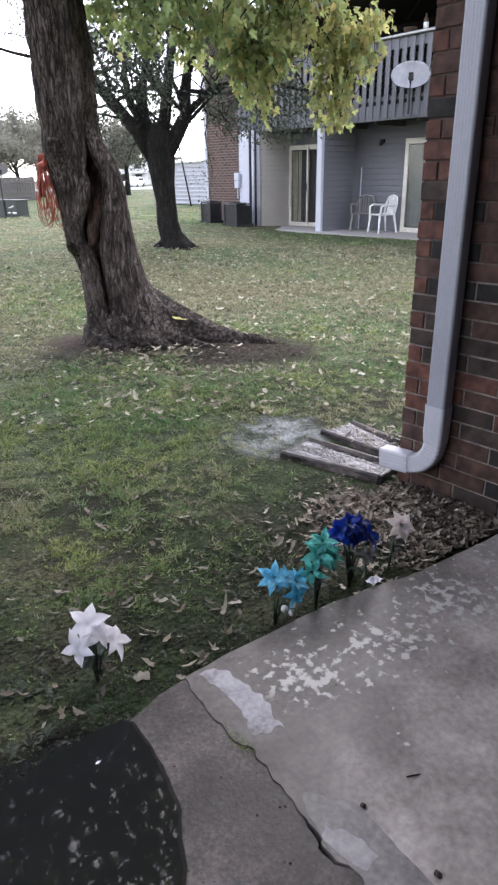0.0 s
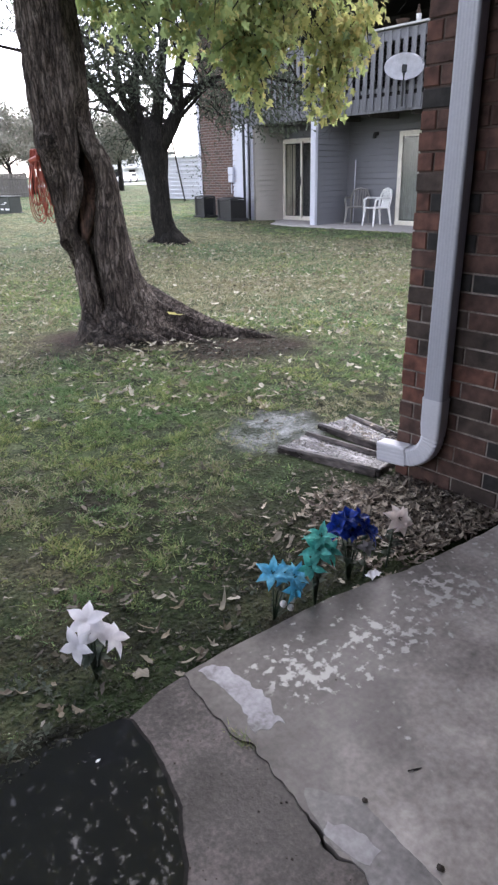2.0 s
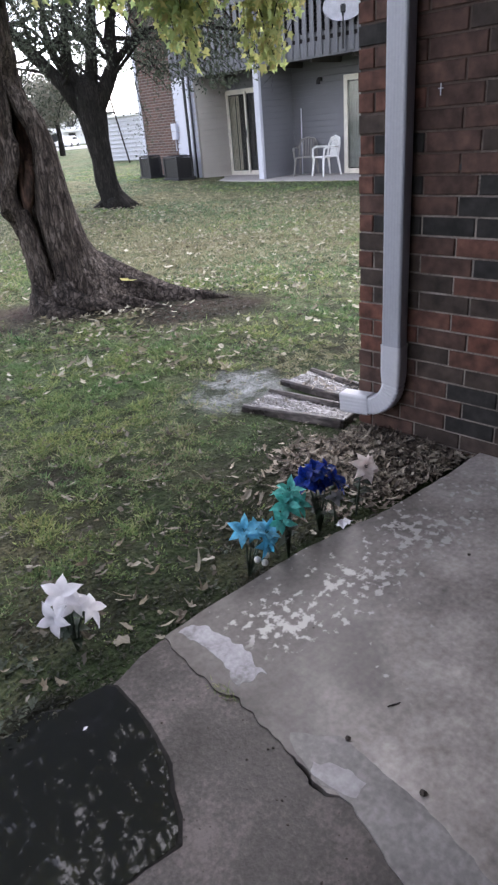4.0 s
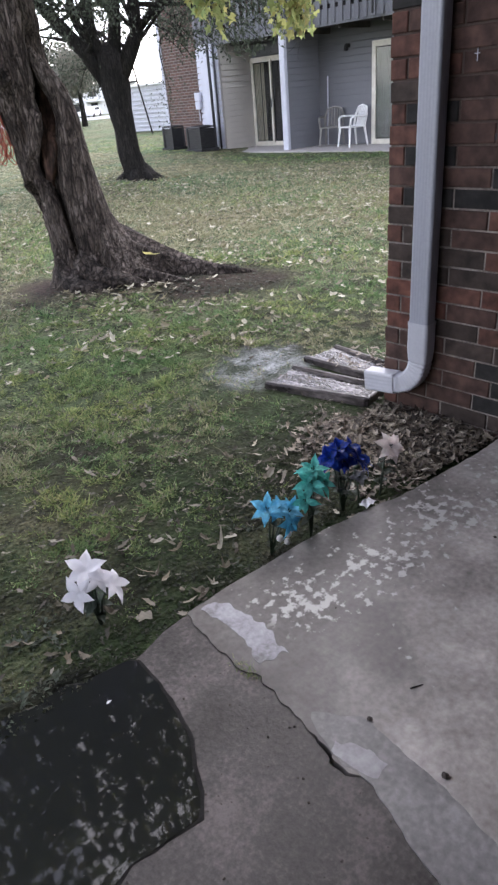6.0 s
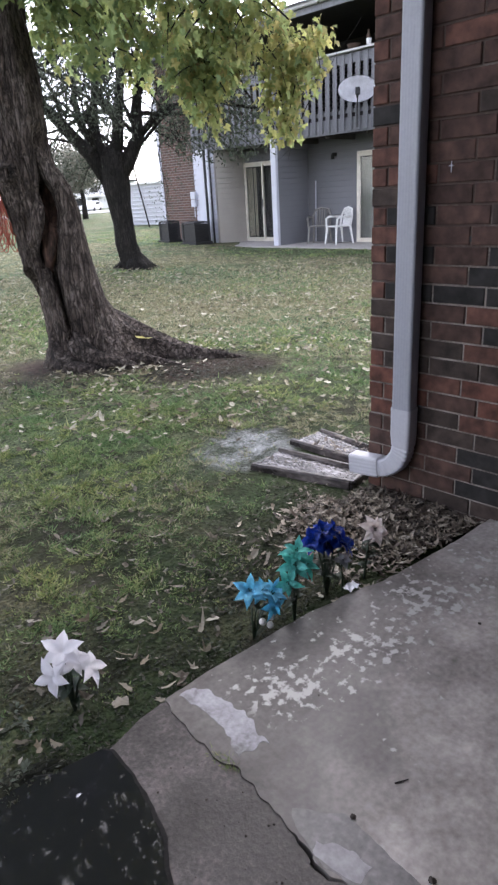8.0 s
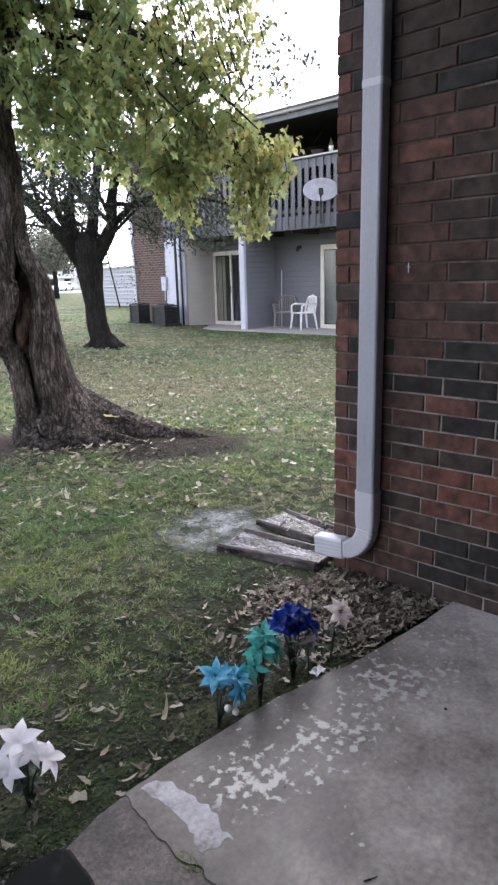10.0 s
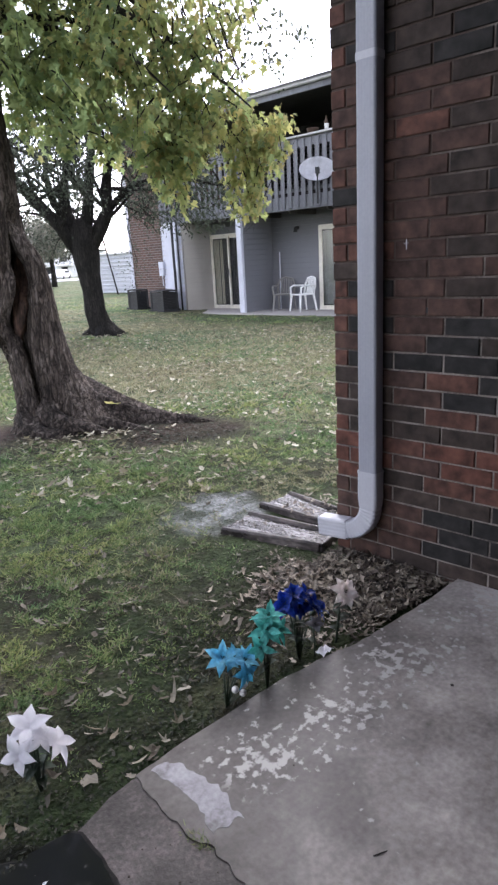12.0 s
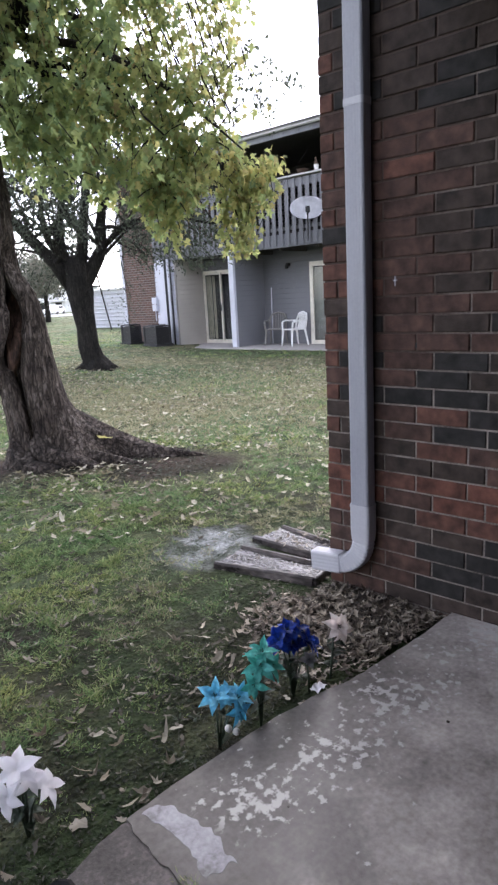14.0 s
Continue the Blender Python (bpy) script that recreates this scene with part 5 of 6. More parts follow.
        ln = rng.uniform(0.25, 0.5)
        pts = [on_tree(s, z, d)]
        way = R1 * rng.gauss(0.05, 0.3) + N1 * rng.gauss(0, 0.3) + Vector((0, 0, 0.05))
        for j in range(5):
            way = (way + Vector((rng.gauss(0, 0.12), rng.gauss(0, 0.12), -0.28))).normalized()
            q = pts[-1] + way * (ln / 5)
            if q.z < np.interp(q.dot(R1), low_s, low_z) + 0.04 or q.dot(R1) > 2.16:
                break
            pts.append(q)
        if len(pts) < 2:
            continue
        add_tube(bm, pts, [0.006 - 0.001 * j for j in range(len(pts))], 4)
        for j in range(6 * len(pts)):
            f = rng.uniform(0.05, len(pts) - 1.01)
            i = int(f)
            q = pts[i].lerp(pts[i + 1], f - i) + Vector((rng.gauss(0, 0.042), rng.gauss(0, 0.042), rng.gauss(0, 0.04)))
            (yellow if rng.random() < 0.15 + 0.75 * min(max((s - 0.7) / 1.0, 0), 1) + 0.5 * noise.noise((s * 2, z * 2, 1.0)) else green).append(q)
    # the two hanging tails
    for k in range(34):
        s, z = (rng.uniform(1.77, 2.0), rng.uniform(1.72, 2.35)) if k < 22 else (rng.uniform(1.18, 1.34), rng.uniform(1.86, 2.3))
        p = on_tree(s, z, rng.uniform(-0.16, 0.16))
        pts = [p, p + R1 * 0.02 + Vector((0, 0, -0.06)), p + R1 * 0.03 + Vector((0, 0, -0.11))]
        add_tube(bm, pts, [0.005, 0.004, 0.003], 4)
        for j in range(15):
            yellow.append(pts[rng.randrange(3)] + Vector((rng.gauss(0, 0.045), rng.gauss(0, 0.045), rng.gauss(0, 0.035))))
    # thin sprays against the sky
    for k in range(80):
        s, z = rng.uniform(1.05, 1.95), rng.uniform(3.0, 4.3)
        p = on_tree(s, z, rng.uniform(-0.3, 0.5))
        pts = [p, p + Vector((0.05, 0, -0.12)), p + Vector((0.11, -0.03, -0.26)), p + Vector((0.13, -0.05, -0.40))]
        add_tube(bm, pts, [0.006, 0.005, 0.004, 0.003], 4)
        for j in range(15):
            yellow.append(pts[rng.randrange(4)] + Vector((rng.gauss(0, 0.06), rng.gauss(0, 0.06), rng.gauss(0, 0.06))))
    # branches that carry the sprays
    for s0, z0, s1, z1, d in ((-0.1, 3.2, 1.9, 2.45, -0.2), (-0.1, 3.0, 1.4, 2.35, 0.3), (-0.1, 2.9, 1.2, 2.5, -0.4), (-0.1, 3.4, 1.6, 2.9, 0.3)):
        pts = [on_tree(s0 + (s1 - s0) * f, z0 + (z1 - z0) * f + 0.30 * math.sin(math.pi * f), d * f) for f in np.linspace(0, 1, 9)]
        add_tube(bm, pts, np.linspace(0.04, 0.006, 9), 6, 0.15)
    tagged(part("twig", bm, M_BARK_DARK, tree), kind="stuff")
    leaf_cloud("crown", green, 0.064, M_LEAF_GREEN, tree, "mid-green lobed leaves", 0.9, 5, 2)
    leaf_cloud("crown", yellow, 0.062, M_LEAF, tree, "yellow-green lobed leaves turning for autumn", 0.9, 5, 12)
    upper = [e + Vector((rng.gauss(0, 0.16), rng.gauss(0, 0.16), rng.gauss(0, 0.14))) for e in ends for _ in range(5)]
    upper = [q for q in upper if q.z > 3.9 or (q.dot(R1) > -0.3 and q.z > 2.8 and q.dot(R1) < 1.4)]
    leaf_cloud("crown", upper, 0.075, M_LEAF, tree, "", 0.6, 5, 3)
    high = []
    while len(high) < 7500:
        q = Vector((rng.gauss(0, 0.45), rng.gauss(0, 0.45), rng.gauss(0, 0.45)))
        if q.length > 1.0:
            continue
        p = Vector((-0.9 + q.x * 3.0, 0.4 + q.y * 2.8, 5.4 + q.z * 1.9))
        if noise.noise(p * 1.5) + 0.5 * noise.noise(p * 4.0) > -0.16 and p.z > 4.1:
            high.append(p)
    leaf_cloud("crown", high, 0.12, M_LEAF, tree, "", 0.4, 5, 9)
    # bare twigs on the open side
    bm, e2, e3 = bmesh.new(), [], []
    grow(bm, on_tree(-0.35, 2.1, 0.1), R1 * -1 + Vector((0, 0, 0.1)), 0.9, 0.014, 3, e2, 0.5, 0.1, 5, 0.12)
    grow(bm, on_tree(-0.33, 2.75, 0.1), R1 * -1 + Vector((0, 0, 0.25)), 1.2, 0.018, 3, e2, 0.55, 0.0, 5, 0.12)
    grow(bm, on_tree(1.50, 2.50, 0.1), R1 + Vector((0, 0, 0.32)), 0.62, 0.012, 3, e3, 0.45, 0.1, 5, 0.12)
    grow(bm, on_tree(1.35, 2.85, 0.2), R1 + Vector((0, 0, 0.15)), 0.55, 0.010, 3, e3, 0.45, 0.1, 5, 0.12)
    tagged(part("twig", bm, M_BARK_DARK, tree), kind="stuff")
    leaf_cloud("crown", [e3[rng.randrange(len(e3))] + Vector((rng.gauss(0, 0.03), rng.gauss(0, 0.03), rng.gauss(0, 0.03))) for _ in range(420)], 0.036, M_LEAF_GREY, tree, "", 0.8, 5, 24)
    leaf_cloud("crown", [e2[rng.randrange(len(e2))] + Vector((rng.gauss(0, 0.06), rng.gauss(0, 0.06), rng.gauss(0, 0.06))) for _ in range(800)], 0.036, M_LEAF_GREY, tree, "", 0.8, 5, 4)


build_leaning_tree()

T2, R2, N2 = Vector((5.06, 9.5, ground_z(5.06, 9.5) + 0.015)), Vector((0.821, -0.570, 0)), Vector((0.570, 0.821, 0))


def build_forked_tree():
    tree = base("tree", *T2, "dark forked tree with many upright limbs and thin leaves", "tree")

    def at(s, z, d=0.0):
        return R2 * s + N2 * d + Vector((0, 0, z))

    bm = bmesh.new()
    add_tube(bm, [at(0.04, -0.1), at(0.02, 0.05), at(-0.05, 0.2), at(-0.10, 0.45), at(-0.105, 0.8), at(-0.13, 1.1), at(-0.16, 1.4), at(-0.17, 1.7), at(-0.17, 1.92), at(-0.15, 2.06), at(-0.14, 2.12)],
             [0.34, 0.27, 0.215, 0.195, 0.185, 0.20, 0.225, 0.26, 0.22, 0.13, 0.03], 22, 0.22, 3.3)
    part("trunk", bm, M_BARK_DARK, tree, smooth=True)
    for a in (0.3, 1.7, 3.0, 4.4, 5.4):
        part("root", tube([at(0.12 * math.cos(a), 0.12, 0.12 * math.sin(a)), at(0.28 * math.cos(a), 0.02, 0.28 * math.sin(a)), at(0.46 * math.cos(a), -0.06, 0.46 * math.sin(a))],
                          [0.10, 0.07, 0.03], 8, 0.3), M_BARK_DARK, tree, smooth=True)
    ends = []
    main = (([(-0.28, 1.55), (-0.55, 1.98), (-0.92, 2.42), (-1.29, 2.85), (-1.75, 3.2)], 0.12, 0.0), ([(-0.24, 1.75), (-0.40, 2.2), (-0.42, 2.6), (-0.31, 3.0), (-0.35, 3.6)], 0.10, 0.25),
            ([(-0.12, 1.8), (-0.02, 2.25), (0.04, 2.66), (0.17, 3.3), (0.3, 4.0)], 0.11, -0.2), ([(-0.02, 1.65), (0.18, 1.95), (0.33, 2.2), (0.34, 2.6), (0.42, 3.0), (0.7, 3.7)], 0.13, 0.0),
            ([(-0.20, 1.75), (-0.62, 2.4), (-0.70, 2.9), (-0.6, 3.5)], 0.08, 0.4), ([(0.20, 2.1), (0.8, 2.62), (1.5, 2.75), (2.4, 2.55)], 0.06, -0.4))
    for pts, r, d in main:
        q = [at(s, z, d * k / (len(pts) - 1)) for k, (s, z) in enumerate(pts)]
        limb = bmesh.new()
        add_tube(limb, q, [1.15 * r * (1 - 0.6 * k / (len(q) - 1)) for k in range(len(q))], 10, 0.10, r * 50)
        for k in range(1, len(q)):
            for _ in range(2):
                way = Vector((rng.gauss(0, 0.7), rng.gauss(0, 0.7), rng.uniform(-0.1, 0.9)))
                grow(limb, q[k], way, 1.15, r * 0.34, 2, ends, 0.6, 0.1, 5, 0.13)
        part("limb", limb, M_BARK_DARK, tree, smooth=True)
    places = [e + Vector((rng.gauss(0, 0.13), rng.gauss(0, 0.13), rng.gauss(0, 0.12))) for e in ends for _ in range(16)]
    places = [p for p in places if p.dot(R2) < 2.2]
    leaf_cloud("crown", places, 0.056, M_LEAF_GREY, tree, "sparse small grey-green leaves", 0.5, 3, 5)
    # the drooping bough in front of the balcony
    hang = []
    bough = bmesh.new()
    for k in range(70):
        s = rng.uniform(0.7, 2.5)
        z = rng.uniform(1.98 + 0.05 * abs(s - 1.8), 2.75 + 0.35 * math.exp(-(s - 1.2) ** 2))
        p = at(s, z, rng.uniform(-0.9, -0.1))
        pts = [p, p + at(0.10, -0.06), p + at(0.20, -0.16), p + at(0.27, -0.28)]
        add_tube(bough, pts, [0.008, 0.006, 0.005, 0.004], 4)
        for _ in range(40):
            hang.append(pts[rng.randrange(4)] + Vector((rng.gauss(0, 0.09), rng.gauss(0, 0.09), rng.gauss(0, 0.07))))
    tagged(part("twig", bough, M_BARK_DARK, tree), kind="stuff")
    hang = [p for p in hang if p.dot(R2) < 2.7]
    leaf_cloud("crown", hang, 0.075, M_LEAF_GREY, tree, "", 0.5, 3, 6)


build_forked_tree()


def build_far_tree(x, y, h, w, seed, label, dens=6000):
    tree = base("tree", x, y, 0.0, label, "tree", "far trees behind the yard")
    bm, ends = bmesh.new(), []
    add_tube(bm, [(0, 0, -0.1), (0.05, 0, h * 0.2), (0, 0.05, h * 0.4)], [h * 0.035, h * 0.028, h * 0.02], 8, 0.2, seed)
    for k in range(5):
        a = k * 1.3 + seed
        grow(bm, (0, 0.03, h * (0.26 + 0.03 * k)), (math.cos(a), math.sin(a), 0.9), h * 0.3, h * 0.014, 2, ends, 0.6, 0.2, 5)
    part("trunk", bm, M_BARK_DARK, tree, smooth=True)
    rg = random.Random(seed)
    places = []
    for _ in range(dens):
        e = ends[rg.randrange(len(ends))]
        places.append(Vector((e.x * w, e.y * w, e.z)) + Vector((rg.gauss(0, h * 0.05), rg.gauss(0, h * 0.05), rg.gauss(0, h * 0.045))))
    leaf_cloud("crown", places, h * 0.046, M_LEAF_FAR, tree, "", 0.3, 3, seed)


for x, y, h, w, seed in ((20.0, 48.0, 7.0, 1.2, 11), (24.5, 46.0, 6.0, 1.1, 12), (11.0, 46.0, 6.5, 1.5, 13), (6.5, 44.0, 5.5, 1.6, 14), (14.5, 50.0, 6.0, 1.5, 15), (2.0, 48.0, 6.5, 1.5, 16), (31.0, 66.0, 7.0, 1.2, 17), (26.0, 45.5, 6.6, 1.5, 18), (15.0, 44.0, 5.0, 1.6, 19), (17.5, 46.0, 5.6, 1.5, 20)):
    build_far_tree(x, y, h, w, seed, "hazy grey-green tree behind the yard")

cord = base("extension_cord", *T1, "orange cord looped and hung on the leaning trunk", "cord")
for k in range(15):
    s0, s1 = -0.385 - 0.004 * k, -0.40 + rng.uniform(-0.05, 0.10)
    low = 0.93 + rng.uniform(-0.02, 0.15)
    d = -0.10 + 0.012 * k
    w = rng.uniform(0.015, 0.06)
    pts = []
    for j in range(25):
        a = 2 * math.pi * j / 24
        f = (1 - math.cos(a)) / 2
        pts.append(on_tree(s0 + (s1 - s0) * f + w * math.sin(a) * (0.35 + f) , 1.46 - (1.46 - low) * f, d + 0.03 * math.sin(a * 2 + k)))
    part("loop", tube(pts, 0.0036, 6), M_ORANGE, cord, smooth=True)
part("tie", tube([on_tree(-0.38, 1.40, -0.13), on_tree(-0.44, 1.38, -0.05), on_tree(-0.41, 1.37, 0.0)], 0.018, 6), M_ORANGE, cord)


# ---- downspout, splash blocks and what lies by the slab ----
def rect_sweep(centres, along, half_a, half_b, across, flutes=0):
    """A rectangular sheet-metal pipe swept along centres; half_a lies in the bend's plane, half_b across it."""
    bm = bmesh.new()
    rings = []
    for i, c in enumerate(centres):
        t, q = Vector(along[i]).normalized(), Vector(across)
        nrm = t.cross(q).normalized()
        ha = half_a[i] if hasattr(half_a, "__len__") else half_a
        hb = half_b[i] if hasattr(half_b, "__len__") else half_b
        shape = []
        r = 0.012
        for sx, sy, a0 in ((1, 1, 0), (-1, 1, 90), (-1, -1, 180), (1, -1, 270)):
            for k in range(4):
                a = radians(a0 + k * 30)
                shape.append((sx * (ha - r) + r * math.cos(a), sy * (hb - r) + r * math.sin(a)))
            if flutes:
                nx = {0: (-1, 1), 90: (-1, -1), 180: (1, -1), 270: (1, 1)}[a0]
                p0, p1 = shape[-1], (nx[0] * (ha - r) + r * math.cos(radians(a0 + 90)), nx[1] * (hb - r) + r * math.sin(radians(a0 + 90)))
                out = Vector((math.cos(radians(a0 + 90)), math.sin(radians(a0 + 90))))
                for k in range(1, 2 * flutes):
                    f = k / (2 * flutes)
                    shape.append((p0[0] + (p1[0] - p0[0]) * f - out.x * 0.0010 * (k % 2), p0[1] + (p1[1] - p0[1]) * f - out.y * 0.0010 * (k % 2)))
        rings.append([bm.verts.new(Vector(c) + nrm * u + q * v) for u, v in shape])
    n = len(rings[0])
    for a, b in zip(rings, rings[1:]):
        for k in range(n):
            bm.faces.new((a[k], a[(k + 1) % n], b[(k + 1) % n], b[k]))
    bmesh.ops.recalc_face_normals(bm, faces=bm.faces[:])
    return bm


def build_downspout():
    ds = base("downspout", -0.036, 0.4165, 0.0, "grey painted metal downspout strapped to the brick wall", "downspout")
    part("pipe", rect_sweep([(0, 0, 0.36), (0, 0, 1.2), (0, 0, 2.6), (0, 0, 4.9)], [(0, 0, 1)] * 4, 0.0415, 0.031, (1, 0, 0), 5), M_SPOUT, ds, "fluted grey pipe")
    # the elbow turns along the wall, crimped on its curve
    pts, ways, ha, hb = [(0, 0, 0.378), (0, 0, 0.27)], [(0, 0, -1)] * 2, [0.0445, 0.0445], [0.034, 0.034]
    R, n = 0.125, 26
    for k in range(n + 1):
        a = 0.5 * math.pi * k / n * 0.96
        pts.append((0, R - R * math.cos(a), 0.226 - R * math.sin(a)))
        ways.append((0, math.sin(a), -math.cos(a)))
        g = 1.0 - 0.11 * (k % 2)
        ha.append(0.0415 * g)
        hb.append(0.031 * (1.0 - 0.05 * (k % 2)))
    y, z = pts[-1][1], pts[-1][2]
    part("elbow", rect_sweep(pts, ways, ha, hb, (1, 0, 0)), M_ELBOW, ds, "paler crimped elbow")
    part("outlet", rect_sweep([(0, y - 0.012, z + 0.001), (0, y + 0.06, z - 0.006), (0, y + 0.128, z - 0.012)], [(0, 1, -0.08)] * 3, [0.044, 0.044, 0.0445], [0.034, 0.034, 0.0345], (1, 0, 0), 4), M_ELBOW, ds)
    part("band", rect_sweep([(0, 0, 0.372), (0, 0, 0.384)], [(0, 0, 1)] * 2, 0.0455, 0.0350, (1, 0, 0)), M_ELBOW, ds)
    strap = part("strap", rect_sweep([(0, 0, 1.865), (0, 0, 1.890)], [(0, 0, 1)] * 2, 0.0435, 0.0330, (1, 0, 0)), M_ELBOW, ds)
    part("tab", box(0.020, 0.034, 0.046, 0.062, 1.868, 1.887, 0.002), M_SPOUT, strap)


build_downspout()


def build_splash(x, y, rz, label, l=0.52, h0=0.070, h1=0.108, filled=False):
    """A flat tapered moulded trough: a floor with chevron ribs between two low rims and a back lip."""
    sp = base("splash_block", x, y, -0.036, label, "splash block", "splash blocks under the downspout", rz=rz)

    def half(v):
        return h0 + (h1 - h0) * v / l

    bm = bmesh.new()
    rows = []
    n, m = 60, 12
    for k in range(n + 1):
        v = l * k / n
        row = []
        for j in range(m + 1):
            u = 2 * j / m - 1
            rib = 0.0030 * math.sin((v + 0.05 * abs(u)) * 230) * min(1, 3 * k / n)
            row.append(bm.verts.new((u * half(v), v, 0.026 - 0.014 * k / n + 0.004 * u * u + rib)))
        rows.append(row)
    for a, b in zip(rows, rows[1:]):
        for k in range(m):
            bm.faces.new((a[k], a[k + 1], b[k + 1], b[k]))
    part("trough_floor", bm, M_BLOCK_WET, sp, "wet ribbed trough floor", smooth=True)
    for sx in (-1, 1):
        bm = bmesh.new()
        rr = []
        for k in range(15):
            v = l * k / 14
            h = half(v)
            top = 0.046 - 0.018 * k / 14 + 0.0015 * noise.noise((v * 30, sx, x))
            rr.append([bm.verts.new((sx * (h + o), v, zz)) for o, zz in ((0.024, -0.012), (0.021, top - 0.008), (0.012, top), (-0.003, top + 0.001), (-0.011, top - 0.005), (-0.017, 0.004))])
        for a, b in zip(rr, rr[1:]):
            for k in range(5):
                bm.faces.new((a[k], a[k + 1], b[k + 1], b[k]))
        bm.faces.new(rr[0])
        bm.faces.new(rr[-1][::-1])
        bmesh.ops.recalc_face_normals(bm, faces=bm.faces[:])
        part("rim", bm, M_BLOCK, sp)
    part("back_lip", box(-h0 - 0.015, h0 + 0.015, -0.016, 0.006, -0.01, 0.044, 0.005), M_BLOCK, sp)
    return sp


build_splash(0.010, 0.665, 7, "grey-brown moulded splash block under the downspout outlet")
build_splash(0.235, 0.76, -8, "older splash block half filled with leaves", 0.46, 0.07, 0.10)


def petal(length, width, cup, tip):
    """One cloth petal: a pointed blade, creased along its middle and curled."""
    bm = bmesh.new()
    rows = []
    n = 7
    for k in range(n + 1):
        f = k / n
        w = width * 1.12 * max(math.sin(math.pi * (0.12 + 0.88 * f ** 0.9)), 0.02) ** 1.35
        x = length * f
        z = cup * f - tip * f * f
        rows.append([bm.verts.new((x, s * w, z - 0.25 * abs(s) * w * -1.2)) for s in (-1, -0.5, 0, 0.5, 1)])
    for a, b in zip(rows, rows[1:]):
        for k in range(4):
            bm.faces.new((a[k], a[k + 1], b[k + 1], b[k]))
    bmesh.ops.solidify(bm, geom=bm.faces[:], thickness=0.0012)
    return bm


def build_flower(x, y, blooms, material, label, leafs=3, pearls=0, seed=1, inner=True):
    """Cloth flowers on a wire stem pushed into the soil: each bloom has its petals, cup and stamens."""
    rg = random.Random(seed)
    z0 = -0.045
    fl = base("artificial_flower", x, y, z0, label, "flower", "cloth flowers along the slab")
    for bx, by, bz, face, r, count, wide in blooms:
        c = Vector((bx - x, by - y, bz - z0))
        low = Vector((0, 0, 0.0))
        mid = Vector((c.x * 0.35, c.y * 0.35, c.z * 0.55))
        part("stem", tube([low, mid, c - Vector(face) * 0.02], [0.0035, 0.003, 0.0025], 6), M_STEM, fl, smooth=True)
        nv = Vector(face).normalized()
        bloom = part("bloom", tube([c - nv * 0.030, c - nv * 0.016, c - nv * 0.007], [0.004, 0.009, 0.006], 8), M_STEM, fl, "dark green cup of the bloom", smooth=True)
        u = nv.orthogonal().normalized()
        v = nv.cross(u)
        for k in range(count):
            a = 2 * math.pi * (k + 0.25 * rg.random()) / count + seed
            out = u * math.cos(a) + v * math.sin(a)
            side = nv.cross(out)
            lay = (k % 2) * 0.18
            pt = part("petal", petal(r * rg.uniform(0.9, 1.08), r * wide * rg.uniform(0.9, 1.1), r * (0.55 - lay), r * rg.uniform(0.40, 0.62)), material, bloom, smooth=True)
            m = Matrix((out, side, nv)).transposed().to_4x4()
            m.translation = c
            pt.matrix_basis = m
        for k in range(max(count - 2, 3) if inner else 0):
            a = 2 * math.pi * (k + 0.5 + 0.3 * rg.random()) / max(count - 2, 3) + seed
            out = u * math.cos(a) + v * math.sin(a)
            pt = part("petal", petal(r * rg.uniform(0.62, 0.78), r * wide * rg.uniform(0.75, 0.95), r * 0.85, r * rg.uniform(0.25, 0.45)), material, bloom, smooth=True)
            m = Matrix((out, nv.cross(out), nv)).transposed().to_4x4()
            m.translation = c + nv * 0.004
            pt.matrix_basis = m
        for k in range(3 if inner else 0):
            a = k * 2.1 + seed
            e = c + nv * r * 0.30 + (u * math.cos(a) + v * math.sin(a)) * r * 0.10
            part("stamen", tube([c, e], [0.0008, 0.0014], 5), M_STEM, bloom)
    for k in range(leafs):
        a = rg.uniform(0, 6.28)
        lf = part("leaf", petal(rg.uniform(0.035, 0.06), 0.012, 0.03, 0.03), M_STEM, fl, smooth=True)
        h = rg.uniform(0.05, 0.16)
        f = min(h / (blooms[0][2] - z0), 1.0)
        lf.matrix_basis = Matrix.Translation((0.004 + (blooms[0][0] - x) * f * f, (blooms[0][1] - y) * f * f, h)) @ Matrix.Rotation(a, 4, "Z")
    for k in range(pearls):
        bm = bmesh.new()
        bmesh.ops.create_uvsphere(bm, u_segments=12, v_segments=8, radius=0.011)
        pe = part("pearl", bm, M_PEARL, fl, "pearl bead", smooth=True)
        pe.location = ((0.012, -0.03, 0.075), (0.028, -0.045, 0.062), (0.06, -0.02, 0.06))[k]
        part("stem", tube([(0, 0, 0.01), pe.location], 0.0015, 5), M_STEM, fl)


build_flower(-1.585, 0.425, [(-1.625, 0.340, 0.222, (-0.35, -0.45, 1.0), 0.060, 6, 0.22), (-1.607, 0.332, 0.186, (0.1, -0.8, 0.7), 0.044, 5, 0.21), (-1.572, 0.330, 0.150, (0.55, -0.65, 0.75), 0.054, 6, 0.22), (-1.664, 0.325, 0.186, (-0.65, -0.65, 0.50), 0.050, 5, 0.22)],
             M_PWHITE, "white cloth lily stems by the puddle", leafs=26, seed=3, inner=False)
build_flower(-1.065, 0.272, [(-1.066, 0.272, 0.128, (-0.6, -0.55, 1.05), 0.058, 6, 0.21), (-1.035, 0.262, 0.118, (-0.2, -0.6, 0.9), 0.048, 5, 0.22), (-1.003, 0.255, 0.092, (0.2, -0.75, 0.75), 0.058, 6, 0.22), (-1.008, 0.250, 0.060, (0.1, -0.95, 0.25), 0.050, 5, 0.22)],
